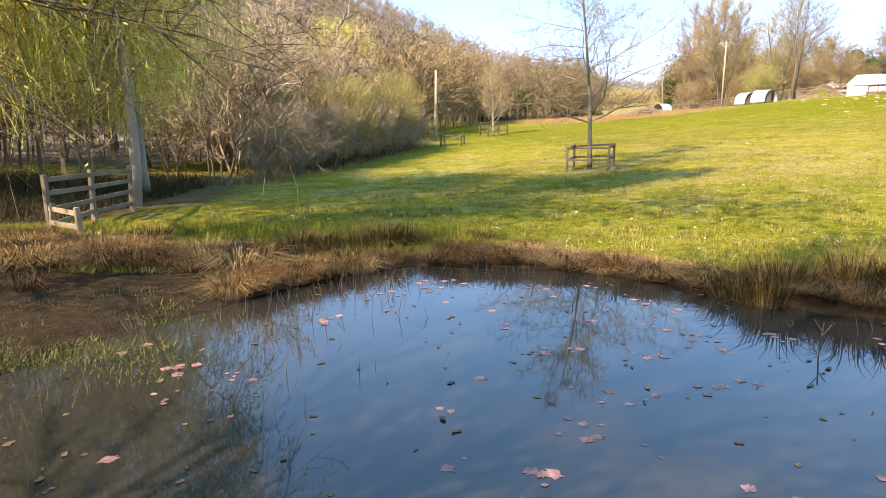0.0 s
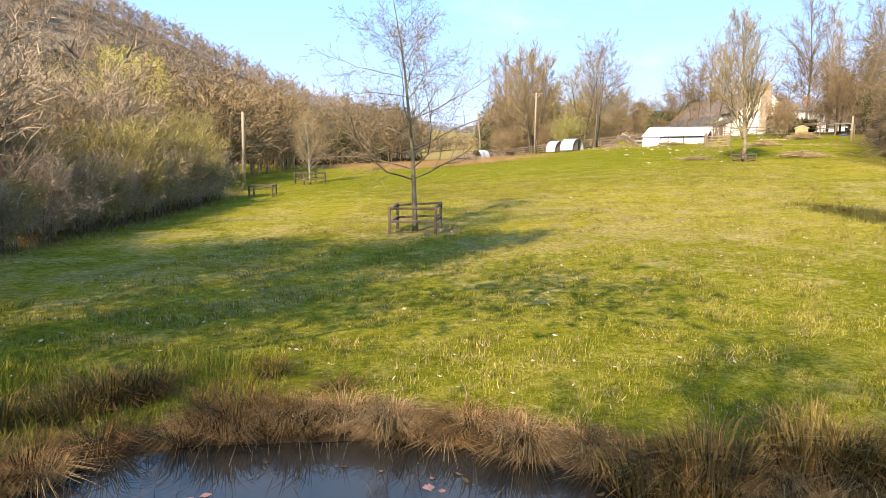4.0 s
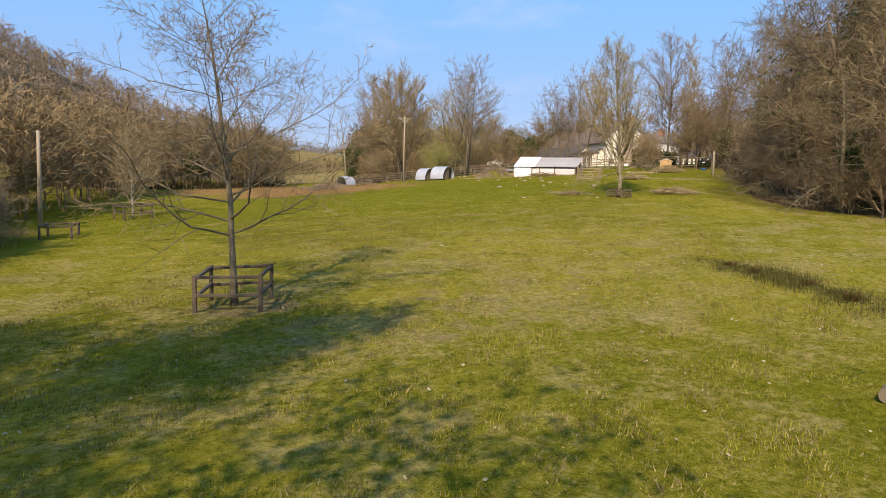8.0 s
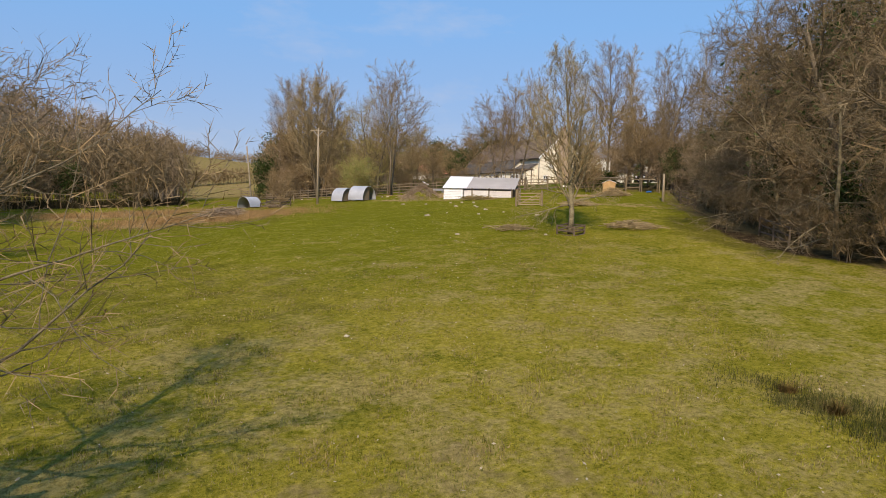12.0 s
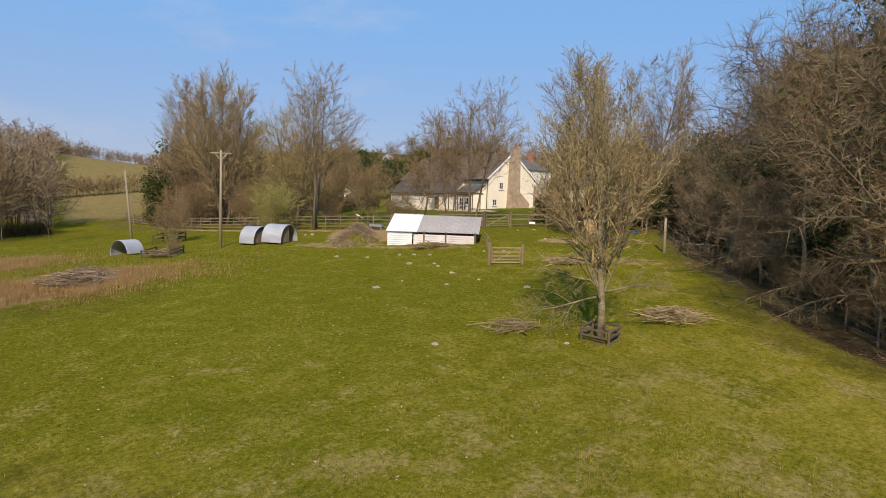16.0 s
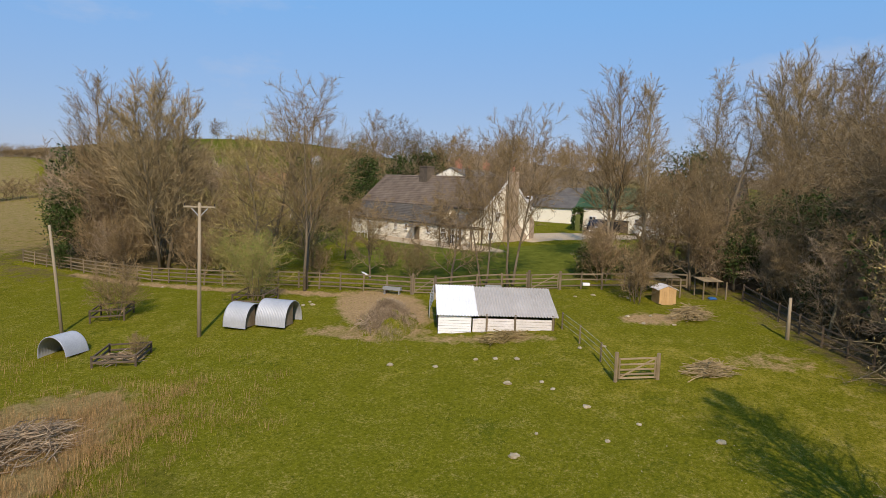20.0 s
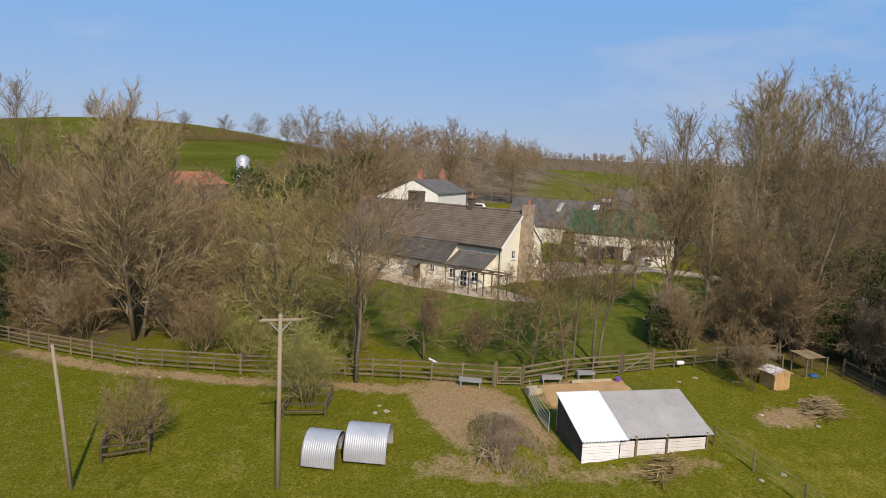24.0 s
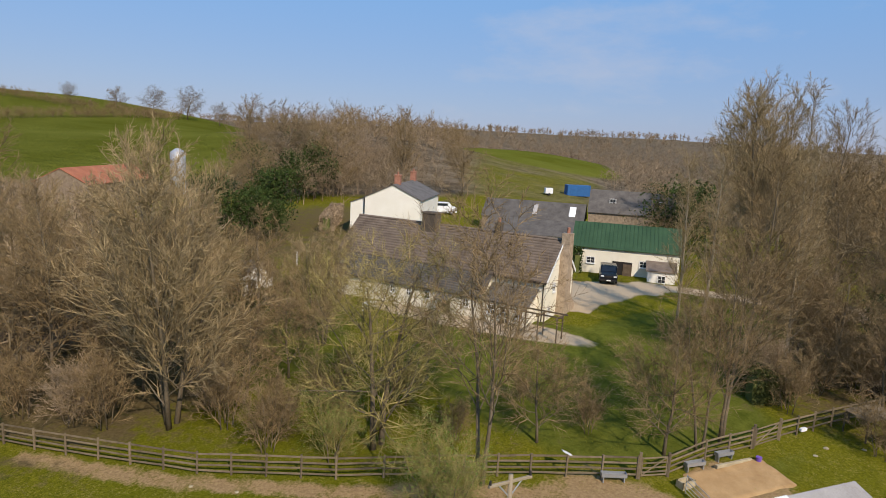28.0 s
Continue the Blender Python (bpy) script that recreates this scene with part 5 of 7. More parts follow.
for f in wf:
    part("post", tube([f - Vector((0, 0, .2)), f + Vector((0, 0, 1.0))], [0.05, 0.045], 7), M_WOOD, wire)
for a, b in zip(wf, wf[1:]):
    for z in (0.35, 0.65, 0.95):
        part("wire_strand", tube([a + Vector((0, 0, z)), b + Vector((0, 0, z))], [0.008, 0.008], 4), M_STEEL, wire)


# ---- shed and arks ----
def corrugated(length, width, m, pitch=0.17, amp=0.028, along=True):
    """A corrugated sheet: waves across the length, run along the width; m places it (x length, y width)."""
    n = int(length / pitch * 6)
    bm = bmesh.new()
    lo, hi = [], []
    for i in range(n + 1):
        x = length * i / n
        z = amp * math.sin(2 * math.pi * x / pitch)
        lo.append((bm.verts.new(m @ Vector((x, 0, z))), bm.verts.new(m @ Vector((x, 0, z - 0.012)))))
        hi.append((bm.verts.new(m @ Vector((x, width, z))), bm.verts.new(m @ Vector((x, width, z - 0.012)))))
    for i in range(n):
        bm.faces.new((lo[i][0], lo[i + 1][0], hi[i + 1][0], hi[i][0]))
        bm.faces.new((lo[i][1], hi[i][1], hi[i + 1][1], lo[i + 1][1]))
        bm.faces.new((lo[i][0], lo[i][1], lo[i + 1][1], lo[i + 1][0]))
        bm.faces.new((hi[i][0], hi[i + 1][0], hi[i + 1][1], hi[i][1]))
    return bm


sx, sy = 41.55, 69.3
sturn = math.degrees(math.atan2(64.5 - 69.3, 46.0 - 41.5))
sz = hgt(sx, sy)
shed = thing("animal_shed", "long low white shed with corrugated lean-to roof", "shed", pose(sx, sy, sz, 0, 0, sturn))
SL, SD, FH, BH = 6.6, 2.95, 1.12, 2.2
slope = math.atan2(BH - FH, SD)
for nm, x0, x1, mt_r, lift, over in (("white_roof", -0.1, 2.25, M_WHITE, 0.05, 0.25), ("grey_roof", 2.2, 6.8, M_GREYSHEET, 0.0, 0.12)):
    mm = Matrix.Translation((x0, -over, FH + lift - over * math.tan(slope))) @ Matrix.Rotation(slope, 4, 'X')
    part(nm, corrugated(x1 - x0, (SD + over + 0.1) / math.cos(slope), mm), mt_r, shed, "bright white corrugated sheets" if nm == "white_roof" else "dull grey corrugated sheets")
for k in range(7):
    h0 = (FH - 0.05) / 7
    part("front_board", boxes((0.93, -0.06 + 0.01 * (k % 2), h0 * (k + 0.5) - 0.02, 1.86, 0.04, h0 - 0.015), bevel=0.008), M_WHITE, shed)
for a, b in ((1.95, 2.7), (2.78, 4.3), (4.4, 6.45)):
    for k in range(6):
        h0 = (FH - 0.22) / 6
        part("front_board", boxes(((a + b) / 2, 0.02 + 0.01 * (k % 2), h0 * (k + 0.5), b - a, 0.035, h0 - 0.012), bevel=0.008), M_DULLWHITE, shed)
for x in (2.74, 4.35, 6.5):
    part("post", beam((x, -0.02, -0.3), (x, -0.02, FH + 0.02), 0.11, 0.11), M_WOOD, shed)
part("back_wall", boxes((SL / 2, SD, BH / 2 - 0.2, SL, 0.05, BH + 0.3)), M_DULLWHITE, shed)
for x in (0.0, SL - 0.05):
    bm = bmesh.new()
    vs = [bm.verts.new(p) for p in ((x, 0.02, -0.3), (x, SD - 0.03, -0.3), (x, SD - 0.03, BH - 0.05), (x, 0.02, FH - 0.06))]
    f = bm.faces.new(vs)
    ext = bmesh.ops.extrude_face_region(bm, geom=[f])
    bmesh.ops.translate(bm, verts=[v for v in ext["geom"] if isinstance(v, bmesh.types.BMVert)], vec=(0.05, 0, 0))
    bmesh.ops.recalc_face_normals(bm, faces=bm.faces)
    part("side_wall", bm, M_DARKWOOD, shed)


def ark(label, x, y, turn, length, radius, pitch_=0.0, boarded=True):
    """A half-round corrugated iron shelter, open at one end."""
    ob = thing("pig_ark", label, "animal shelter", on(x, y, 0.0, turn) @ pose(0, 0, 0, 0, pitch_, 0), group="arks")
    n, waves = 22, int(length / 0.1)
    prof = []
    for i in range(n + 1):
        t = math.pi * i / n
        prof.append((math.cos(t) * radius, math.sin(t) ** 0.85 * radius * 1.35))
    bm = bmesh.new()
    grid = []
    for j in range(waves * 3 + 1):
        yy = length * j / (waves * 3)
        k = 1 + 0.014 / radius * math.sin(2 * math.pi * j / 3)
        grid.append([(bm.verts.new((px_ * k, yy, pz * k)), bm.verts.new((px_ * k * 0.975, yy, pz * k * 0.975))) for px_, pz in prof])
    for a, b in zip(grid, grid[1:]):
        for i in range(n):
            bm.faces.new((a[i][0], b[i][0], b[i + 1][0], a[i + 1][0]))
            bm.faces.new((a[i][1], a[i + 1][1], b[i + 1][1], b[i][1]))
    for g_ in (grid[0], grid[-1]):
        for i in range(n):
            bm.faces.new((g_[i][0], g_[i + 1][0], g_[i + 1][1], g_[i][1]))
    bmesh.ops.recalc_face_normals(bm, faces=bm.faces)
    part("shell", bm, M_GALV, ob, smooth=True)
    bm = bmesh.new()
    f = bm.faces.new([bm.verts.new((px_ * 0.96, length - 0.08, pz * 0.96)) for px_, pz in prof])
    ext = bmesh.ops.extrude_face_region(bm, geom=[f])
    bmesh.ops.translate(bm, verts=[v for v in ext["geom"] if isinstance(v, bmesh.types.BMVert)], vec=(0, 0.03, 0))
    bmesh.ops.recalc_face_normals(bm, faces=bm.faces)
    part("back_panel", bm, M_WOOD, ob)
    if boarded:
        bm = bmesh.new()
        n2 = [(-radius * 0.94, 0.02)] + [(px_ * 0.95, pz * 0.95) for px_, pz in prof[::-1] if px_ < radius * 0.15 and pz > 0.02] + [(radius * 0.15, 0.02)]
        f = bm.faces.new([bm.verts.new((px_, 0.14, pz)) for px_, pz in n2])
        ext = bmesh.ops.extrude_face_region(bm, geom=[f])
        bmesh.ops.translate(bm, verts=[v for v in ext["geom"] if isinstance(v, bmesh.types.BMVert)], vec=(0, 0.03, 0))
        bmesh.ops.recalc_face_normals(bm, faces=bm.faces)
        part("front_board", bm, M_WOOD, ob, "grey boarded half front")
    for s in (-1, 1):
        part("skid", beam((s * radius * 0.93, 0.02, 0.03), (s * radius * 0.93, length - 0.02, 0.03), 0.06, 0.08), M_DARKWOOD, ob)
    return ob


ark("galvanised half-round corrugated pig ark", 36.15, 78.95, 22, 1.55, 1.0)
ark("galvanised half-round corrugated pig ark, open ended", 37.65, 77.25, 25, 1.95, 1.06)
ark("corrugated iron pig ark tipped on rough grass", 26.4, 82.5, -62, 1.6, 0.88, -13, False)


# ---- the farm ----
def prism(name, mt, parent, pts, y0, y1, label=""):
    """A solid from a profile in x, z pushed from y0 to y1."""
    bm = bmesh.new()
    f = bm.faces.new([bm.verts.new((x, y0, z)) for x, z in pts])
    ext = bmesh.ops.extrude_face_region(bm, geom=[f])
    bmesh.ops.translate(bm, verts=[v for v in ext["geom"] if isinstance(v, bmesh.types.BMVert)], vec=(0, y1 - y0, 0))
    bmesh.ops.recalc_face_normals(bm, faces=bm.faces)
    return part(name, bm, mt, parent, label)


def window(parent, x, y, z, w, h, normal, cols=2, rows=2, name="window", mt=None):
    """A framed window set on a wall; normal: the way it faces, as degrees about z from -y."""
    m = pose(x, y, z, 0, 0, normal)
    ob = part(name, boxes((0, 0.03, 0, w + 0.08, 0.05, h + 0.08)), M_DARK, parent, m=m)
    part("pane", boxes((0, -0.005, 0, w, 0.012, h)), M_GLASS, ob)
    bm = boxes((-w / 2, -0.02, 0, 0.07, 0.06, h + 0.07), (w / 2, -0.02, 0, 0.07, 0.06, h + 0.07), (0, -0.02, h / 2, w, 0.06, 0.07), (0, -0.02, -h / 2, w, 0.06, 0.07))
    for k in range(1, cols):
        box(bm, -w / 2 + w * k / cols, -0.02, 0, 0.04, 0.05, h)
    for k in range(1, rows):
        box(bm, 0, -0.02, -h / 2 + h * k / rows, w, 0.05, 0.035)
    part("frame", bm, mt or M_FRAME, ob)
    part("sill", boxes((0, -0.05, -h / 2 - 0.07, w + 0.16, 0.14, 0.06)), M_FRAME, ob)
    return ob


def tile_roof(parent, name, x_eave, z_eave, x_ridge, z_ridge, y0, y1, mt, row=0.32, col=0.33, label="", joined=True):
    """Courses of overlapping tiles on one slope of a roof."""
    ln = math.hypot(x_ridge - x_eave, z_ridge - z_eave)
    rows = int(ln / row)
    cols = int((y1 - y0) / col)
    ux, uz = (x_ridge - x_eave) / ln, (z_ridge - z_eave) / ln
    nx2, nz2 = (-uz, ux) if ux > 0 else (uz, -ux)
    rng = np.random.default_rng(int(abs(x_eave) * 100) + rows)
    vs, fs = [], []
    for r in range(rows):
        for c in range(cols):
            t0, t1 = r * row - 0.03, (r + 1) * row
            a, b = y0 + (c + (r % 2) * 0.5) * col, y0 + (c + 1 + (r % 2) * 0.5) * col - 0.012
            b = min(b, y1)
            lift = 0.045 + rng.uniform(-0.006, 0.008)
            k = len(vs)
            for t, l_ in ((t0, lift), (t1, 0.012)):
                for yy in (a, b):
                    vs.append((x_eave + ux * t + nx2 * l_, yy, z_eave + uz * t + nz2 * l_))
            for yy in (a, b):
                vs.append((x_eave + ux * t0 + nx2 * 0.006, yy, z_eave + uz * t0 + nz2 * 0.006))
            fs += [(k, k + 1, k + 3, k + 2), (k, k + 4, k + 5, k + 1)]
    return tagged(part(name, mesh_of(name, vs, [np.array(fs)], [mt]), None, parent), label, kind="stuff")


def chimney(parent, x, y, z0, z1, w, d, mt, pots=1, name="chimney"):
    ob = part(name, boxes((x, y, (z0 + z1) / 2, w, d, z1 - z0), (x, y, z1 - 0.12, w + 0.12, d + 0.12, 0.12), bevel=0.02), mt, parent)
    for k in range(pots):
        part("pot", tube([(x, y + (k - (pots - 1) / 2) * 0.4, z1), (x, y + (k - (pots - 1) / 2) * 0.4, z1 + 0.4)], [0.15, 0.12], 10), M_BRICK, ob)
    return ob


# the long farmhouse: local +y runs along the ridge away from the big gable, -x is the garden front
hturn = math.degrees(math.atan2(-0.162, 0.987))
hz = 8.15
house = thing("farmhouse", "long cream-rendered farmhouse with brown tiled roof", "house", pose(71.3, 85.4, hz, 0, 0, hturn))
HW, HE, HR, HL = 3.4, 3.9, 6.9, 22.5
prism("wall", M_RENDER, house, [(-HW, -0.8), (HW, -0.8), (HW, HE), (0, HR - 0.05), (-HW, HE)], 0, HL)
for s in (-1, 1):
    k = (HR - HE) / HW
    prism("roof_slope", M_TILE, house, [(s * (HW + 0.3), HE - 0.3 * k + 0.02), (0, HR + 0.02), (0, HR - 0.1), (s * (HW + 0.3), HE - 0.3 * k - 0.1)], -0.12, HL + 0.12)
    tile_roof(house, "roof_tile", s * (HW + 0.32), HE - 0.32 * k + 0.03, 0, HR + 0.03, -0.14, HL + 0.14, M_TILE, label="brown concrete roof tiles")
part("ridge_tile", tube([(0, -0.15, HR + 0.03), (0, HL + 0.15, HR + 0.03)], [0.13, 0.13], 8), M_TILE, house)
for s in (-1, 1):
    part("barge_board", beam((s * (HW + 0.32), -0.16, HE - 0.34 * (HR - HE) / HW), (0, -0.16, HR), 0.05, 0.2), M_FRAME, house)
# lean-to along the front and the lower porch bay by the gable
LX = HW + 2.0
prism("lean_to_wall", M_RENDER, house, [(-LX, -0.8), (-HW + 0.02, -0.8), (-HW + 0.02, HE - 0.25), (-LX, 1.85)], 5.2, HL - 0.5)
prism("lean_to_roof", M_SLATE, house, [(-LX - 0.25, 1.80), (-HW + 0.02, HE - 0.05), (-HW + 0.02, HE - 0.2), (-LX - 0.25, 1.65)], 5.0, HL - 0.4)
tile_roof(house, "lean_to_slate", -LX - 0.27, 1.80, -HW, HE - 0.02, 5.0, HL - 0.4, M_SLATE, 0.26, 0.26, label="dark slates")
prism("bay_wall", M_RENDER, house, [(-LX, -0.8), (-HW + 0.02, -0.8), (-HW + 0.02, 2.9), (-LX, 1.75)], 0.75, 4.9)
prism("bay_roof", M_SLATE, house, [(-LX - 0.2, 1.72), (-HW + 0.02, 2.95), (-HW + 0.02, 2.83), (-LX - 0.2, 1.6)], 0.6, 5.0)
tile_roof(house, "bay_tile", -LX - 0.22, 1.73, -HW, 2.97, 0.6, 5.0, M_SLATE, 0.3, 0.3)
for yy, zz, w, h in ((1.5, 0.95, 0.7, 0.85), (4.1, 0.95, 0.7, 0.85), (6.6, 1.1, 0.55, 0.7), (10.6, 1.15, 0.5, 0.65), (12.6, 1.15, 0.5, 0.65), (14.4, 1.15, 0.5, 0.65), (18.0, 1.0, 0.6, 0.7), (20.0, 1.0, 0.6, 0.7)):
    window(house, -LX - 0.03, yy, zz, w, h, -90)
window(house, -LX - 0.03, 2.75, 0.62, 0.8, 1.5, -90, 2, 3, "french_door")
window(house, -1.6, -0.03, 2.9, 0.55, 0.75, 0)
window(house, -2.5, -0.03, 0.9, 0.6, 0.7, 0)
# porch hood
prism("porch_hood", M_SLATE, house, [(-LX - 1.0, 1.25), (-LX, 1.75), (-LX, 1.68), (-LX - 1.0, 1.18)], 7.9, 9.3)
part("porch_door", boxes((-LX - 0.03, 8.6, 0.45, 0.06, 0.85, 1.6)), M_WOOD, house)
part("drainpipe", tube([(-HW - 0.02, 0.25, -0.2), (-HW - 0.02, 0.25, HE - 0.4)], [0.05, 0.05], 8), M_DARK, house)
part("gutter", tube([(-HW - 0.34, -0.1, HE - 0.38), (-HW - 0.34, 4.9, HE - 0.38)], [0.06, 0.06], 8), M_DARK, house)
# gable stack of rubble with its broad foot
stack_ = prism("gable_chimney", M_STONE, house, [(-0.75, -0.8), (2.35, -0.8), (2.2, 0.9), (0.75, 2.2), (0.6, 7.6), (-0.45, 7.6), (-0.6, 2.6)], -0.75, 0.0, "rubble stone chimney against the gable")
part("pot", tube([(0.1, -0.38, 7.6), (0.1, -0.38, 8.1)], [0.17, 0.13], 10), M_BRICK, stack_)
chimney(house, -0.1, 6.3, HR - 0.5, HR + 1.0, 0.6, 0.6, M_OLDSTONE)
chimney(house, -0.3, 13.6, HR - 0.7, HR + 1.25, 1.1, 1.5, M_OLDSTONE, 0)
prism("side_annex", M_STONE, house, [(HW - 0.02, -0.8), (HW + 1.1, -0.8), (HW + 1.1, 2.4), (HW - 0.02, 3.6)], 0.3, 3.4)

pg = thing("pergola", "weathered timber pergola beside the house front", "pergola", on(64.6, 86.0, 0, hturn))
for k in range(4):
    for yy in (-1.6, 1.6):
        part("post", beam((yy * 0.4 - 0.3, k * 1.6 - 2.2, -0.3), (yy * 0.4 - 0.3, k * 1.6 - 2.2, 1.9), 0.1, 0.1), M_DARKWOOD, pg)
    part("cross_beam", beam((-1.3, k * 1.6 - 2.2, 1.93), (0.75, k * 1.6 - 2.2, 1.93), 0.08, 0.12), M_DARKWOOD, pg)
for xx in (-0.94, 0.34):
    part("long_beam", beam((xx, -2.6, 2.04), (xx, 3.0, 2.04), 0.08, 0.12), M_DARKWOOD, pg)


def barn(name, label, x, y, z, turn, w, ln, eave, ridge, wall_mt, roof_mt, category="barn", over=0.25):
    ob = thing(name, label, category, pose(x, y, z, 0, 0, turn))
    prism("wall", wall_mt, ob, [(-w / 2, -1), (w / 2, -1), (w / 2, eave), (0, ridge - 0.06), (-w / 2, eave)], 0, ln)
    k = (ridge - eave) / (w / 2)
    for s in (-1, 1):
        prism("roof_slope", roof_mt, ob, [(s * (w / 2 + over), eave - over * k + 0.02), (0, ridge + 0.02), (0, ridge - 0.08), (s * (w / 2 + over), eave - over * k - 0.08)], -0.15, ln + 0.15)
    return ob


gb_ = barn("green_barn", "stone barn with bright green sheet roof", 94.0, 75.8, 8.6, 5, 6.2, 12.0, 3.6, 6.0, M_RENDER, M_GREENROOF)
for k in range(26):
    part("roof_rib", beam((-3.4, 0.1 + k * 0.46, 3.4), (-0.05, 0.1 + k * 0.46, 6.03), 0.05, 0.04), M_GREENROOF, gb_)
# open doorway as a near-black slab; the shade inside is its colour
part("doorway", boxes((-3.12, 6.2, 0.9, 0.1, 2.2, 2.2)), M_DARK, gb_)
part("barn_door", boxes((-3.2, 5.6, 0.8, 0.06, 1.0, 1.9)), M_DARKWOOD, gb_)
window(gb_, -3.13, 9.8, 1.9, 0.9, 0.7, -90)
window(gb_, -3.13, 3.9, 1.9, 0.8, 0.7, -90)
prism("small_annex", M_WHITERENDER, gb_, [(-5.4, -1), (-3.12, -1), (-3.12, 2.3), (-5.4, 1.7)], 0.5, 3.4)
prism("annex_roof", M_TILE, gb_, [(-5.6, 1.72), (-3.12, 2.45), (-3.12, 2.33), (-5.6, 1.6)], 0.3, 3.6)
window(gb_, -5.43, 1.9, 0.8, 0.8, 0.8, -90)
sb = barn("slate_barn", "long stone barn with grey slate roof", 104.0, 86.0, 8.6, 5, 7.0, 15.5, 3.0, 4.6, M_RENDER, M_SLATE)
window(sb, -2.0, -0.03, 2.0, 0.8, 0.8, 0)
sb2 = barn("stone_barn", "old stone barn with mossy slate roof and rooflights", 118.0, 90.4, 9.0, 5, 7.5, 15.8, 3.2, 5.6, M_STONE, M_SLATE)
for yy, wd in ((1.8, 1.0), (7.6, 0.7)):
    part("rooflight", beam((-3.0, yy, 3.76), (-0.9, yy, 5.12), wd, 0.05), M_FRAME if wd > 0.8 else M_GREYSHEET, sb2)
sb3 = barn("stone_barn", "stone barn with slate roof and two dormer lights", 121.0, 76.0, 9.0, 5, 7.0, 14.0, 4.9, 8.0, M_STONE, M_SLATE)
for yy in (3.5, 10.5):
    window(sb3, -2.1, yy, 6.25, 0.9, 1.1, -90)

h2 = barn("cottage", "white-rendered cottage with slate roof and brick chimneys", 95.0, 113.3, 9.3, -78.5, 7.8, 14.4, 5.9, 7.75, M_WHITERENDER, M_SLATE, "house")
chimney(h2, 0, 2.8, 7.1, 9.0, 0.8, 1.0, M_BRICK)
chimney(h2, 0, 13.4, 7.1, 9.1, 0.8, 1.0, M_BRICK)
prism("extension", M_WHITERENDER, h2, [(-6.0, -1), (-3.92, -1), (-3.92, 5.75), (-6.0, 5.0)], 0.15, 6.0)
prism("extension_roof", M_SLATE, h2, [(-6.2, 4.97), (-3.9, 5.87), (-3.9, 5.77), (-6.2, 4.87)], 0.0, 6.15)
part("corner_pipe", tube([(-4.0, -0.05, -0.3), (-4.0, -0.05, 5.7)], [0.06, 0.06], 8), M_DARK, h2)
for yy in (2.5, 6.5, 10.5):
    window(h2, 3.93, yy, 3.6, 0.8, 0.9, 90)
    window(h2, 3.93, yy, 1.0, 0.9, 1.0, 90)
shp = barn("summer_house", "small white garden building", 65.2, 113.4, hgt(65, 114.4), -40, 2.8, 3.0, 1.9, 2.9, M_WHITERENDER, M_SLATE, "outbuilding")
window(shp, -0.6, -0.03, 1.0, 0.8, 1.0, 0)

silo = thing("feed_silo", "tall galvanised feed silo", "silo", pose(105.8, 160.3, hgt(105.8, 160.3)))
zt = 19.6 - hgt(105.8, 160.3)
part("tank", tube([(0, 0, 1.6), (0, 0, 2.6), (0, 0, zt - 0.7), (0, 0, zt)], [0.4, 1.3, 1.3, 0.35], 24), M_GALV, silo, smooth=True)
for k in range(4):
    a = math.pi / 4 + k * math.pi / 2
    part("leg", beam((1.2 * math.cos(a), 1.2 * math.sin(a), -0.3), (1.2 * math.cos(a), 1.2 * math.sin(a), 2.8), 0.1, 0.1), M_STEEL, silo)
part("fill_pipe", tube([(1.4, 0, 0), (1.4, 0, zt - 0.4), (0.3, 0, zt)], [0.07, 0.07, 0.07], 8), M_GALV, silo)
barn("red_roofed_barn", "long farm building with rust-red sheet roof", 92.0, 172.0, hgt(92, 165), -70, 9.0, 24.0, 3.2, 5.6, M_STONE, M_REDROOF)


# ---- loose things in the paddock ----
def lump(rad, seed, squash=0.6, rough=0.35, sub=2):
    bm = bmesh.new()
    bmesh.ops.create_icosphere(bm, subdivisions=sub, radius=rad)
    for v in bm.verts:
        k = 1 + rough * noise.noise(v.co * (1.6 / rad) + Vector((seed * 3.1, seed, 0)))
        v.co = Vector((v.co.x * k, v.co.y * k, v.co.z * k * squash))
    return bm


srng = random.Random(8)
stone_meshes = []
for k in range(4):
    me = bpy.data.meshes.new("stone")
    bm = lump(0.11, k, 0.5, 0.55)
    bm.to_mesh(me)
    bm.free()
    me.materials.append(M_LIMESTONE)
    stone_meshes.append(me)
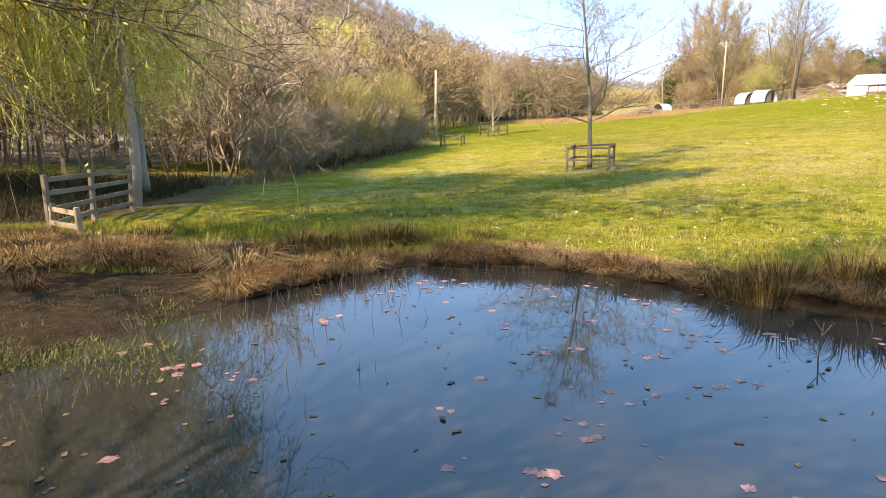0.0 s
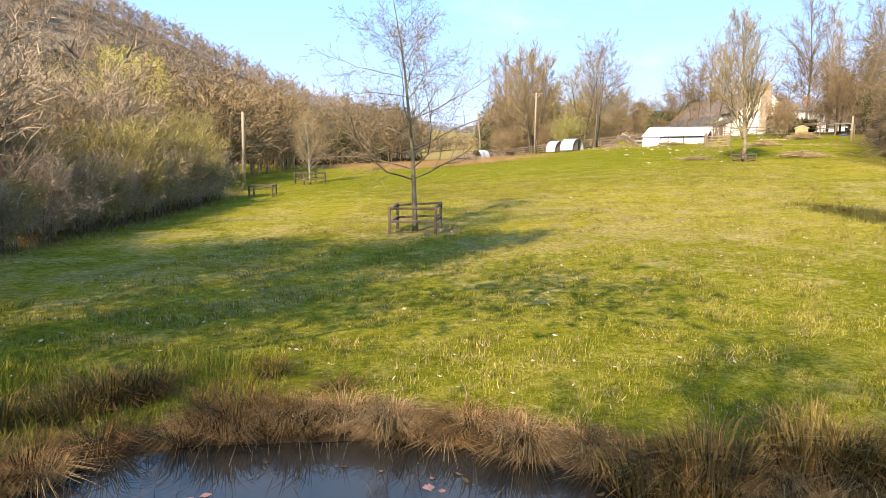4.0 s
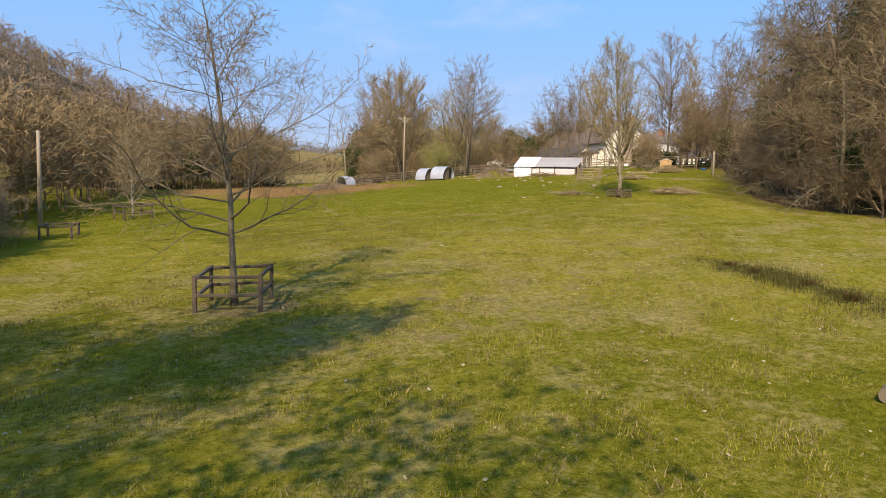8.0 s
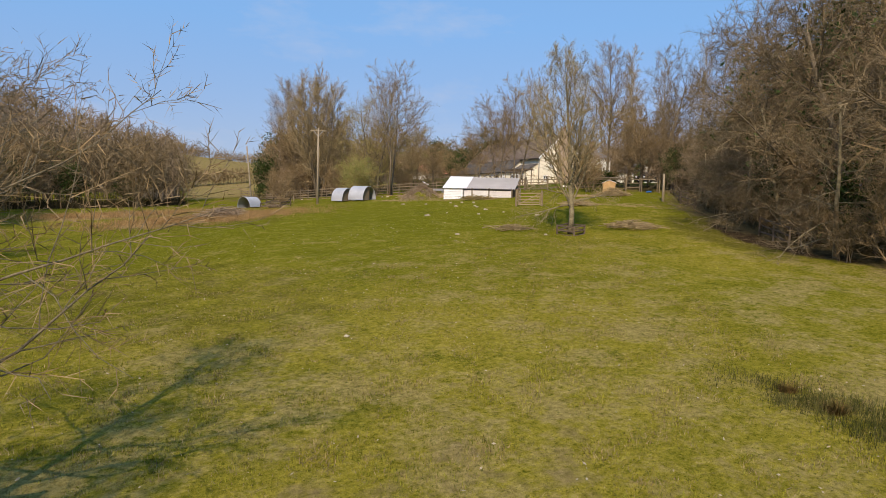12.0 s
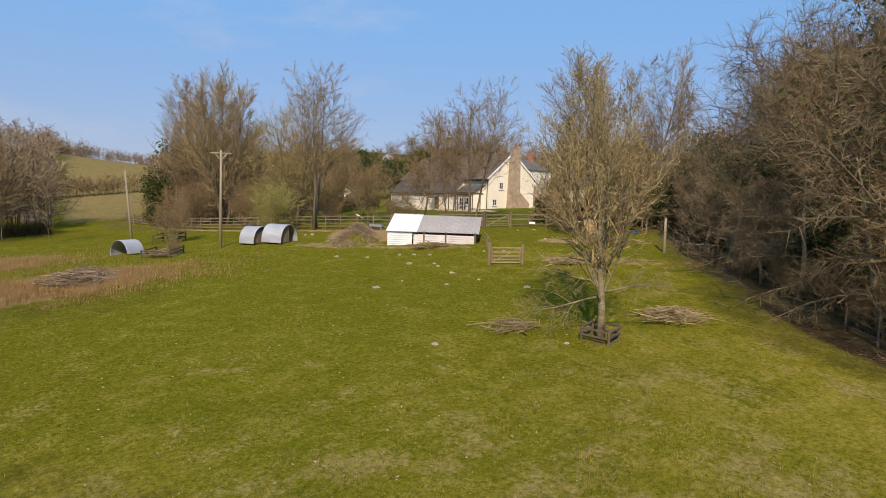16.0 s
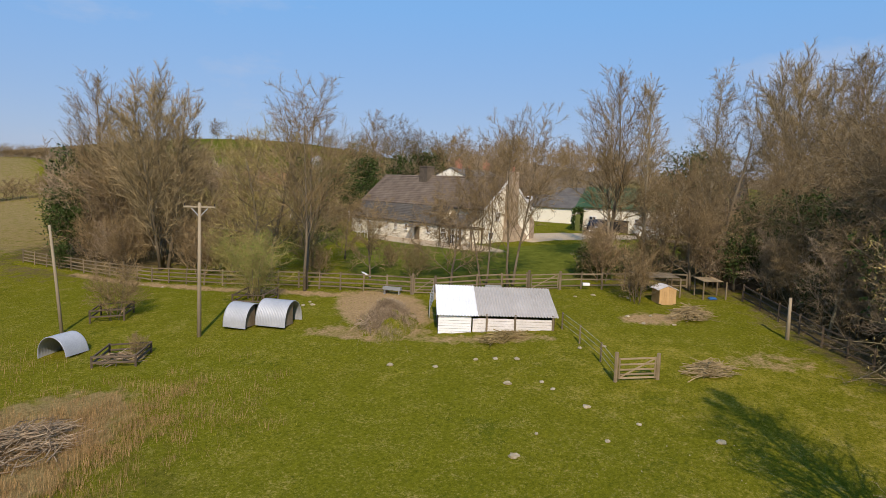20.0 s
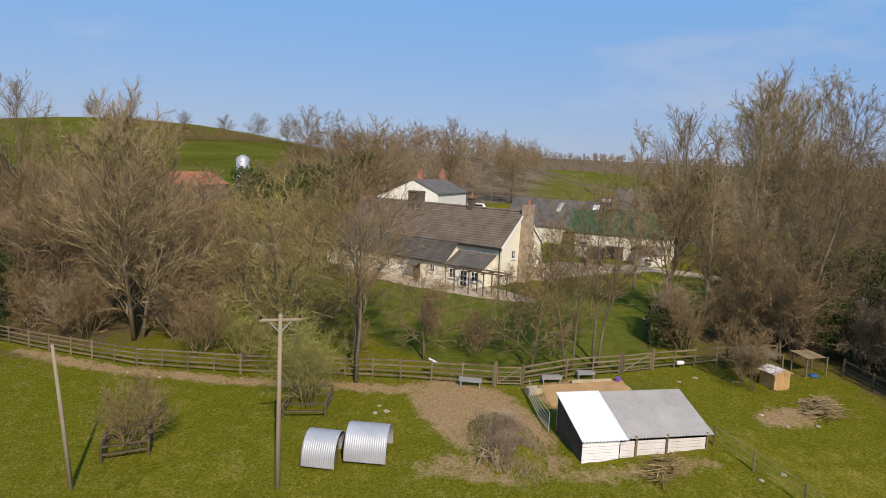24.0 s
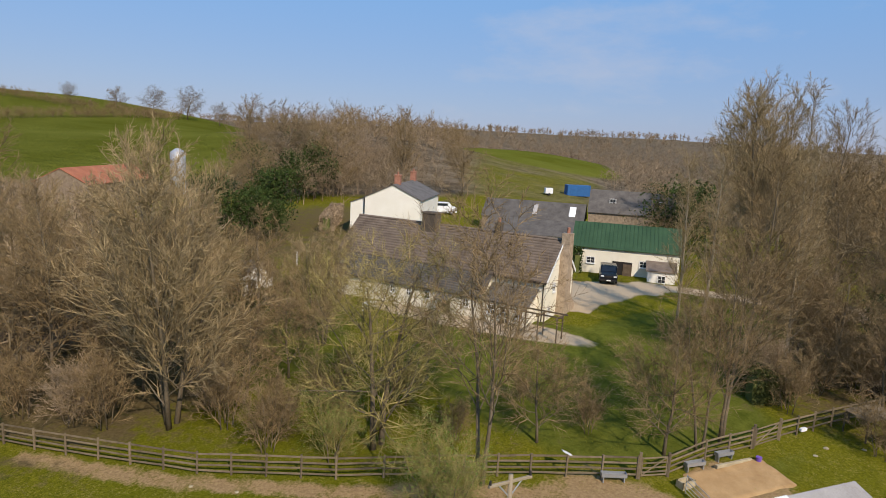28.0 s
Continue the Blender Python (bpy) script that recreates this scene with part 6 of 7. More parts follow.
for k, (x, y, s) in enumerate(((36.4, 67.9, 1.3), (38.2, 62.2, 1.5), (39.35, 61.1, 1.1), (39.0, 60.3, 1.1), (38.4, 58.3, 1.5), (39.2, 53.1, 1.6), (33.05, 58.3, 1.6), (35.0, 58.6, 0.8), (36.3, 56.3, 1.0), (38.4, 56.0, 0.9), (41.15, 79.9, 1.5), (40.7, 80.3, 1.2), (41.5, 80.6, 1.0),
                               (15.6, 34.0, 0.8), (29.5, 49.0, 1.2), (33.6, 45.8, 0.9), (51.5, 62.6, 1.2), (52.6, 61.6, 1.3), (53.2, 60.4, 1.2), (50.9, 61.3, 1.1), (52.0, 59.9, 1.0), (40.3, 64.4, 1.3), (41.0, 63.6, 1.2), (39.6, 65.1, 1.1), (37.6, 66.0, 1.1),
                               (38.1, 97.5, 0.9), (38.5, 95.0, 0.9), (44.5, 62.0, 1.2), (45.6, 61.2, 1.2), (54.5, 66.5, 1.2), (53.3, 67.2, 1.0), (55.4, 64.4, 1.1))):
    ob = new("stone", stone_meshes[k % 4])
    ob.matrix_world = on(x, y, 0.03, srng.uniform(0, 360)) @ Matrix.Diagonal((s, s * srng.uniform(.7, 1.2), s, 1))
    tagged(ob, "pale limestone lump lying in the grass", "stone", "stones")

# earth mound with dead growth
bm = bmesh.new()
bmesh.ops.create_grid(bm, x_segments=44, y_segments=30, size=1)
mc = (41.2, 72.9)
for v in bm.verts:
    lx, ly = v.co.x * 3.6, v.co.y * 2.0
    c, s = math.cos(radians(42)), math.sin(radians(42))
    wx, wy = mc[0] + lx * c - ly * s, mc[1] + lx * s + ly * c
    k = max(0.0, 1 - math.hypot(v.co.x, v.co.y))
    hh = 1.0 * (k * k * (3 - 2 * k)) * (1 + 0.9 * noise.noise(Vector((wx * 0.9, wy * 0.9, 0)))) + (0.22 * noise.noise(Vector((wx * 2.1, wy * 2.1, 3))) + 0.10 * noise.noise(Vector((wx * 5, wy * 5, 7)))) * min(1.0, 2.2 * k)
    v.co = Vector((wx, wy, hgt(wx, wy) + hh - 0.04))
me = bpy.data.meshes.new("earth_mound")
bm.to_mesh(me)
bm.free()
me.materials.append(M_GROUND)
mat_ = me.attributes.new("dirt", 'FLOAT', 'POINT')
mat_.data.foreach_set("value", [0.42] * len(me.vertices))
me.polygons.foreach_set("use_smooth", [True] * len(me.polygons))
tagged(new("earth_mound", me), "overgrown mound of dark earth and dead weeds", "earth mound")


def brush(label, x, y, rx, ry, h, count, seed, turn=0, mt=None):
    """A heap of cut branches."""
    rng = np.random.default_rng(seed)
    seg = []
    z0 = hgt(x, y)
    for k in range(count):
        r = rng.uniform(0, 1) ** 0.6
        a = rng.uniform(0, 6.283)
        cx, cy = rx * r * math.cos(a), ry * r * math.sin(a)
        zz = h * (1 - r) * rng.uniform(0.2, 1.0) + 0.04
        th = radians(turn) + rng.normal(0, 0.7)
        ln = rng.uniform(0.6, 1.8)
        d = np.array([math.cos(th), math.sin(th), rng.normal(0, 0.12)]) * ln / 2
        m_ = np.array([cx, cy, zz])
        w = rng.uniform(0.008, 0.03)
        bend = rng.normal(0, 0.08, 3)
        seg.append((*(m_ - d), *(m_ + bend), w, w * 0.8, 1))
        seg.append((*(m_ + bend), *(m_ + d), w * 0.8, w * 0.3, 1))
    seg = np.array(seg)
    ob = tagged(new("brush_pile", limb_mesh("brush_pile", seg, 4, mt or M_TWIGPALE)), label, "brush pile", "brush piles", "stuff")
    ob.matrix_world = pose(x, y, z0 + 0.0)
    return ob


brush("heap of cut grey branches on the grass", 40.6, 45.3, 1.9, 1.3, 0.55, 220, 1, -30)
brush("scatter of thin cut branches on the grass", 33.6, 48.8, 1.4, 1.0, 0.2, 90, 2, 20)
brush("tangled heap of branches beside bare soil", 54.4, 59.8, 1.7, 1.0, 0.8, 240, 3, -40)
brush("low heap of branches by the bare soil", 46.4, 55.9, 1.6, 0.9, 0.45, 160, 4, -30)
brush("low tangle of dead stalks before the shed", 43.6, 65.8, 2.2, 0.5, 0.25, 160, 5, -47, M_STRAW)
brush("tangle of brambles and dead stalks on the earth mound", 41.2, 72.9, 2.2, 1.2, 1.15, 320, 7, 42, M_TWIGRED)
brush("dense brown patch of dead bramble stems", 22.2, 72.4, 2.4, 1.7, 1.1, 420, 11, 20, M_TWIGRED)
brush("dead twigs in the rail guard", 28.6, 79.4, 0.9, 0.8, 0.5, 90, 6, 10, M_TWIGRED)

hut = thing("poultry_hut", "small pale wooden hut with a shallow ridge", "hut", on(56.3, 62.3, 0, -42))
for k in range(7):
    part("front_board", boxes((-0.5 + 0.165 * k, -0.55, 0.5, 0.155, 0.03, 1.0 + 0.28 * (1 - abs(k - 3) / 3))), M_HUT, hut)
part("body", boxes((0, 0.03, 0.45, 1.16, 1.1, 0.9)), M_HUT, hut)
for s in (-1, 1):
    part("roof_board", beam((s * 0.36, -0.62, 1.07), (s * 0.36, 0.65, 1.07), 0.78, 0.03, up=(s * 0.4, 0, 1)), M_DULLWHITE, hut)


def shelter(label, x, y, turn, w, d, h, mt):
    ob = thing("open_shelter", label, "shelter", on(x, y, 0, turn), group="shelters")
    for px_ in (-w / 2, w / 2):
        for py_ in (-d / 2, d / 2):
            part("post", beam((px_, py_, -0.3), (px_, py_, h + (0.12 if py_ > 0 else 0)), 0.09, 0.09), M_WOOD, ob)
    for k in range(int(w / 0.3)):
        part("roof_board", beam((-w / 2 - 0.1 + 0.3 * k + 0.15, -d / 2 - 0.15, h + 0.04), (-w / 2 - 0.1 + 0.3 * k + 0.15, d / 2 + 0.15, h + 0.17), 0.28, 0.03, seed=k), mt, ob)
    return ob


shelter("low open shelter with a weathered board roof", 57.9, 63.6, -45, 3.0, 1.4, 1.25, M_WOOD)
shelter("small open timber shelter with pale board roof", 60.2, 60.6, -40, 1.7, 1.1, 1.15, M_PALEWOOD)
tarp = part("tarpaulin", lump(0.3, 4, 0.4), M_BLUE, None, m=on(59.8, 60.3, 0.05))
tagged(tarp, "crumpled blue tarpaulin under a shelter", "tarpaulin")
dsh = thing("dark_shed", "black-stained timber shed with pitched roof", "shed", on(65.6, 60.4, 0, -40))
prism("wall", M_DARKWOOD, dsh, [(-1.5, -0.3), (1.5, -0.3), (1.5, 1.9), (0, 2.6), (-1.5, 1.9)], -1.2, 1.4)
for s in (-1, 1):
    prism("roof_slope", M_DARK, dsh, [(s * 1.7, 1.82), (0, 2.64), (0, 2.58), (s * 1.7, 1.74)], -1.35, 1.55)
part("plywood_panel", boxes((-0.6, -1.23, 0.9, 0.9, 0.03, 0.9)), M_WOOD, dsh)

for lab, x, y, turn, ln, mt_ in (("galvanised water trough hung on the fence", 46.15, 77.5, 112, 1.3, M_STEEL), ("galvanised hay rack on the fence rails", 48.9, 73.6, 130, 1.2, M_STEEL), ("galvanised hay rack on the fence", 50.6, 72.1, 132, 1.1, M_STEEL)):
    ob = thing("trough", lab, "trough", on(x, y, 0.3, turn), group="troughs")
    bm = boxes((0, 0, 0, ln, 0.3, 0.03), (0, -0.15, 0.1, ln, 0.025, 0.2), (0, 0.15, 0.1, ln, 0.025, 0.2), (-ln / 2, 0, 0.1, 0.025, 0.3, 0.2), (ln / 2, 0, 0.1, 0.025, 0.3, 0.2))
    part("tub", bm, mt_, ob)
    for sx in (-1, 1):
        part("leg", boxes((sx * ln * 0.42, 0.0, -0.2, 0.06, 0.26, 0.42)), M_STEEL, ob)
ob = part("stone_trough", boxes((0, 0, 0.02, 0.9, 0.5, 0.12), (0, -0.21, 0.2, 0.9, 0.08, 0.3), (0, 0.21, 0.2, 0.9, 0.08, 0.3), (-0.41, 0, 0.2, 0.08, 0.5, 0.3), (0.41, 0, 0.2, 0.08, 0.5, 0.3)), M_LIMESTONE, None, m=on(47.2, 74.0, 0, -40))
tagged(ob, "pale stone trough on bare earth", "trough")
ob = part("timber_baulk", beam((-1.3, 0, 0.1), (1.3, 0, 0.1), 0.2, 0.2), M_LIMESTONE, None, m=on(50.3, 71.6, 0, -45))
tagged(ob, "long pale timber baulk lying on earth", "timber")
ob = part("tub_trug", tube([(0, 0, 0), (0, 0, 0.3)], [0.12, 0.17], 14), M_PURPLE, None, m=on(51.2, 70.3, 0))
tagged(ob, "purple plastic tub on the ground", "bucket")
ob = part("feed_sheet", lump(0.35, 9, 0.18), M_WHITE, None, m=on(45.9, 79.9, 1.15) @ pose(0, 0, 0, 25, 15, 20))
tagged(ob, "pale plastic sheet caught on the fence", "plastic sheet")
ob = part("white_box", boxes((0, 0, 0.15, 0.5, 0.2, 0.2), bevel=0.02), M_WHITE, None, m=on(55.5, 67.6, 0.25, -45))
tagged(ob, "small white box at the fence foot", "box")
hur = thing("steel_hurdle", "galvanised tubular hurdle beside the shed", "hurdle", on(46.5, 74.0))
hinv = hur.matrix_world.inverted()
hp = [hinv @ Vector((x, y, hgt(x, y))) for x, y in ((46.5, 74.0), (44.7, 72.7), (43.4, 71.6))]
for a, b in zip(hp, hp[1:]):
    for z in (0.12, 0.32, 0.52, 0.74, 1.0):
        part("bar", tube([a + Vector((0, 0, z)), b + Vector((0, 0, z))], [0.018, 0.018], 6), M_GALV, hur)
for q in hp:
    part("upright", tube([q + Vector((0, 0, -0.1)), q + Vector((0, 0, 1.05))], [0.022, 0.022], 6), M_GALV, hur)
ob = part("log", tube([(-0.7, 0, 0.12), (0.1, 0.04, 0.13), (0.7, 0, 0.11)], [0.13, 0.12, 0.1], 9), M_BARK, None, m=on(14.6, 15.2, 0, 20))
tagged(ob, "short weathered log lying in the grass", "log")


# sand yard between the fence and the shed
bm = bmesh.new()
bmesh.ops.create_grid(bm, x_segments=30, y_segments=18, size=1)
for v in bm.verts:
    q = 1 + 0.05 * noise.noise(Vector((v.co.x * 3, v.co.y * 3, 2)))
    lx, ly = v.co.x * 2.7 * q, v.co.y * 1.35 * q
    c, s = math.cos(radians(-49)), math.sin(radians(-49))
    wx, wy = 48.95 + lx * c - ly * s, 71.35 + lx * s + ly * c
    edge_ = max(abs(v.co.x), abs(v.co.y))
    v.co = Vector((wx, wy, hgt(wx, wy) + (0.06 if edge_ < 0.95 else -0.03) + 0.03 * noise.noise(Vector((wx * 2, wy * 2, 5)))))
me = bpy.data.meshes.new("sand_yard")
bm.to_mesh(me)
bm.free()
me.materials.append(M_SAND)
me.polygons.foreach_set("use_smooth", [True] * len(me.polygons))
tagged(new("sand_yard", me), "yard of trodden orange sand beside the shed", "ground", kind="structure")

# ---- hedges, vehicles and yard ----
def hedge(label, pts, w, h, mt, dens=150, size=0.09, seed=1):
    """A clipped hedge: a leafy mass of small leaves round a twiggy core."""
    rng = np.random.default_rng(seed)
    cs = []
    for (x0, y0), (x1, y1) in zip(pts, pts[1:]):
        ln = math.hypot(x1 - x0, y1 - y0)
        n = int(ln * dens)
        t = rng.uniform(0, 1, n)
        nx3, ny3 = -(y1 - y0) / ln, (x1 - x0) / ln
        face = rng.integers(0, 3, n)
        off = np.where(face == 0, -w / 2, np.where(face == 1, w / 2, rng.uniform(-w / 2, w / 2, n)))
        up = np.where(face == 2, h, rng.uniform(0, h, n)) * (1 + 0.06 * np.sin(t * ln * 2.1))
        x, y = x0 + (x1 - x0) * t + nx3 * off, y0 + (y1 - y0) * t + ny3 * off
        cs.append(np.stack([x, y, land(x, y) + up], -1))
    cs = np.concatenate(cs)
    o = np.array([pts[0][0], pts[0][1], hgt(*pts[0])])
    ob = thing("hedge", label, "hedge", pose(*o), group="hedges")
    tagged(part("foliage", leaf_cloud("foliage", cs - o, size * 1.2, 4, mt, seed, spread=0.13), None, ob), kind="stuff")
    bm = bmesh.new()
    for (x0, y0), (x1, y1) in zip(pts, pts[1:]):
        ln = math.hypot(x1 - x0, y1 - y0)
        box(bm, 0, 0, 0, ln * 0.96, w * 0.6, h * 0.8, m=pose((x0 + x1) / 2 - o[0], (y0 + y1) / 2 - o[1], hgt((x0 + x1) / 2, (y0 + y1) / 2) - o[2] + h * 0.40, 0, 0, math.degrees(math.atan2(y1 - y0, x1 - x0))))
    part("core", bm, M_HEDGE, ob)
    return ob


hedge("clipped dark green hedge in the garden", [(59.0, 70.4), (60.2, 67.8)], 1.4, 1.9, M_HEDGE, 260)
hedge("clipped yellow-green garden hedge", [(61.5, 111.5), (65.0, 110.3), (69.0, 110.8)], 1.2, 1.3, M_HEDGE, 240, seed=2)
hedge("brown beech hedge beside the lawn", [(67.0, 118.0), (69.5, 115.0)], 1.0, 1.8, M_TWIGRED, 260, seed=3)
hedge("leafy laurel bush in the border", [(62.5, 71.0), (64.0, 68.5)], 1.6, 1.4, M_LEAF, 220, 0.13, seed=4)
hedge("dark hedge behind the cottage", [(93, 122.5), (103, 126.5)], 1.6, 2.2, M_TWIGRED, 160, 0.14, seed=5)
hedge("ivy growing over the barn corner", [(88.6, 86.6), (90.0, 87.4)], 1.0, 2.6, M_LEAF, 240, 0.12, seed=6)
for k, (x0, y0, x1, y1) in enumerate(((36, 178, 66, 186), (50, 262, 92, 268), (56, 292, 100, 296), (150, 297, 207, 299), (207, 299, 252, 300), (208, 365, 222, 322), (222, 322, 262, 302))):
    far_wood("field_hedge", "far brown field hedge on the hill", 170, lambda r, n: (lambda t: (x0 + (x1 - x0) * t + r.normal(0, 0.5, n), y0 + (y1 - y0) * t + r.normal(0, 0.5, n)))(r.uniform(0, 1, n)), 10 + k, 3.2, M_TWIG, LITE, wide=1.0, fields=True)


def vehicle(name, label, x, y, turn, ln, w, h, body_mt, cabin, bonnet):
    """A parked vehicle; it faces local -y."""
    ob = thing(name, label, "car" if name == "car" else "van", on(x, y, 0, turn))
    prof = [(-ln / 2, 0.35), (-ln / 2, bonnet - 0.12), (-ln / 2 + 0.08, bonnet), (-ln / 2 + cabin * 0.9, bonnet + 0.1), (-ln / 2 + cabin * 1.45, h - 0.05), (-ln / 2 + cabin * 1.7, h), (ln / 2 - 0.35, h - 0.03), (ln / 2 - 0.06, bonnet + 0.15), (ln / 2, bonnet - 0.1), (ln / 2, 0.35)]
    bm = bmesh.new()
    rows_ = []
    for s, k in ((-w / 2, 0.0), (-w / 2 + 0.12, 1.0), (w / 2 - 0.12, 1.0), (w / 2, 0.0)):
        rows_.append([bm.verts.new((s if z < bonnet + 0.05 else s * (0.93 if abs(s) > w / 2 - .01 else 0.9), yy, z - (0.0 if k else 0.05))) for yy, z in prof])
    for a, b in zip(rows_, rows_[1:]):
        for i in range(len(prof)):
            j = (i + 1) % len(prof)
            bm.faces.new((a[i], a[j], b[j], b[i]))
    bm.faces.new(rows_[0][::-1])
    bm.faces.new(rows_[-1])
    bmesh.ops.recalc_face_normals(bm, faces=bm.faces)
    part("body", bm, body_mt, ob)
    c0, c1 = -ln / 2 + cabin * 0.98, -ln / 2 + cabin * 1.42
    ang_ = math.degrees(math.atan2(h - 0.1 - bonnet - 0.12, c1 - c0))
    part("windscreen", boxes((0, 0, 0, w * 0.76, math.hypot(c1 - c0, h - bonnet - 0.22), 0.02)), M_GLASS, ob, m=pose(0, (c0 + c1) / 2 - 0.03, (bonnet + 0.1 + h - 0.05) / 2 + 0.03, ang_))
    for s in (-1, 1):
        part("side_window", boxes((s * (w / 2 * 0.945), 0.25, (bonnet + h) / 2 + 0.05, 0.02, ln * 0.42, (h - bonnet) * 0.55)), M_GLASS, ob)
        part("headlight", boxes((s * (w / 2 - 0.25), -ln / 2 - 0.005, bonnet - 0.18, 0.34, 0.03, 0.14), bevel=0.01), M_FRAME, ob)
        for yy in (-ln / 2 + 0.85, ln / 2 - 0.85):
            wh = part("wheel", tube([(s * (w / 2 - 0.2), yy, 0.34), (s * (w / 2 + 0.01), yy, 0.34)], [0.34, 0.34], 18), M_RUBBER, ob)
            part("rim", tube([(s * (w / 2 + 0.005), yy, 0.34), (s * (w / 2 + 0.02), yy, 0.34)], [0.21, 0.2], 14), M_STEEL, wh)
    part("bumper", boxes((0, -ln / 2 - 0.01, 0.45, w * 0.96, 0.1, 0.2), bevel=0.03), M_DARK, ob)
    part("grille", boxes((0, -ln / 2 - 0.01, bonnet - 0.22, w * 0.4, 0.03, 0.16)), M_DARK, ob)
    part("number_plate", boxes((0, -ln / 2 - 0.065, 0.46, 0.5, 0.01, 0.11)), M_FRAME, ob)
    return ob


vehicle("car", "dark four-wheel-drive car parked by the green barn", 86.6, 82.8, -82, 4.6, 1.85, 1.75, M_CARPAINT, 1.35, 1.08)
vehicle("van", "white van parked beside the cottage", 121.0, 115.6, 28, 4.8, 1.9, 2.0, M_WHITECAR, 0.9, 1.2)
trl = thing("blue_container", "blue steel storage container behind the barns", "container", on(195.0, 104.0, 0, -60))
part("body", boxes((0, 0, 1.5, 6.6, 2.6, 3.0), bevel=0.04), M_BLUE, trl)
part("door", boxes((-3.33, 0, 1.4, 0.05, 2.2, 2.5)), M_BLUE, trl)
trl2 = thing("livestock_trailer", "small white livestock trailer", "trailer", on(182.5, 109.5, 0, -60))
part("body", boxes((0, 0, 1.2, 2.0, 1.5, 1.4), bevel=0.04), M_WHITECAR, trl2)
for s in (-1, 1):
    part("wheel", tube([(0, s * 0.85, 0.32), (0, s * 1.0, 0.32)], [0.32, 0.32], 14), M_RUBBER, trl2)
ob = part("garden_post", boxes((0, 0, 0.7, 0.16, 0.16, 1.6), (0, 0, 1.52, 0.22, 0.22, 0.06)), M_FRAME, None, m=on(76.5, 116.4))
tagged(ob, "white square garden post on the lawn", "post")
gs = thing("garden_bench_table", "white garden table by the house front", "garden table", on(65.4, 101.5, 0, -10))
part("tabletop", boxes((0, 0, 0.72, 1.3, 0.8, 0.04)), M_FRAME, gs)
for px_ in (-0.5, 0.5):
    for py_ in (-0.3, 0.3):
        part("leg", boxes((px_, py_, 0.34, 0.06, 0.06, 0.76)), M_FRAME, gs)

# overhead cables beside the barns
for k, dz in enumerate((0.0, 0.55)):
    p0, p1 = Vector((97.0, 75.5, 15.2 + dz)), Vector((74.0, 42.0, 14.3 + dz))
    pts_ = [p0.lerp(p1, t / 10) - Vector((0, 0, 1.1 * (1 - (t / 5 - 1) ** 2))) for t in range(11)]
    tagged(part("overhead_cable", tube([tuple(q) for q in pts_], [0.022] * 11, 5), M_RUBBER, None), "thin dark overhead cable by the barns", "cable", "cables")


# ---- pond margin and floating leaves ----
def clump(name, count, h, spread, bend, mt, seed, w=0.008):
    """A tuft of stems that arch outwards."""
    rng = np.random.default_rng(seed)
    a = rng.uniform(0, 6.283, count)
    r = rng.uniform(0, 1, count) ** 0.6 * spread
    p0 = np.stack([np.cos(a) * r, np.sin(a) * r, np.full(count, -0.06)], -1)
    hh = h * rng.uniform(0.55, 1.1, count)
    out = np.stack([np.cos(a), np.sin(a), 0 * a], -1) * (bend * hh * rng.uniform(0.2, 1.3, count))[:, None] + rng.normal(0, 0.04, (count, 3))
    p1 = p0 + out * 0.35 + np.array([[0, 0, 1.0]]) * (hh * 0.62)[:, None]
    p2 = p0 + out + np.array([[0, 0, 1.0]]) * (hh * (1 - 0.35 * bend))[:, None]
    s = np.stack([-np.sin(a + rng.normal(0, 1, count)), np.cos(a), 0 * a], -1) * w
    v = np.stack([p0 - s, p0 + s, p1 + s * 0.8, p1 - s * 0.8, p2], 1).reshape(-1, 3)
    b = np.arange(count)[:, None] * 5
    return mesh_of(name, v, [np.concatenate([b, b + 1, b + 2, b + 3], 1), np.concatenate([b + 3, b + 2, b + 4], 1)], [mt])


rush_meshes = [clump("stem_tuft", 270, 0.72, 0.34, 0.8, M_RUSH, 20 + k, 0.006) for k in range(3)]
rush_skirts = [clump("dead_skirt", 170, 0.46, 0.40, 1.5, M_SEDGE, 70 + k, 0.006) for k in range(3)]
straw_meshes = [clump("grass_tussock", 230, 0.55, 0.28, 1.5, (M_SEDGE, M_SEDGE, M_RUST)[k], 30 + k, 0.0045) for k in range(3)]
prng = random.Random(4)
for k, (x, y, s) in enumerate(((-2.5, 11.2, 0.9), (-2.1, 11.5, 0.8), (-1.1, 12.0, 1.0), (-0.7, 12.2, 0.8), (-1.4, 11.6, 0.8), (4.1, 8.9, 0.9), (4.6, 8.7, 1.0), (4.3, 8.5, 0.8), (5.5, 8.5, 1.1), (5.9, 8.3, 1.0), (6.3, 8.1, 0.9), (6.9, 7.7, 1.0), (7.3, 7.2, 1.0), (21.6, 23.4, 0.5), (21.3, 21.4, 0.5), (20.6, 19.6, 0.55), (21.9, 24.6, 0.45))):
    ob = thing("rush_clump", "clump of green and brown rushes with a dead skirt", "rushes", on(x, y, 0, prng.uniform(0, 360)) @ Matrix.Diagonal((s, s, s, 1)), "rush clumps")
    tagged(part("stem_tuft", rush_meshes[k % 3], None, ob), kind="stuff")
    tagged(part("dead_skirt", rush_skirts[k % 3], None, ob, "brown dead outer stems"), "brown dead outer stems", kind="stuff")
n_t = 0
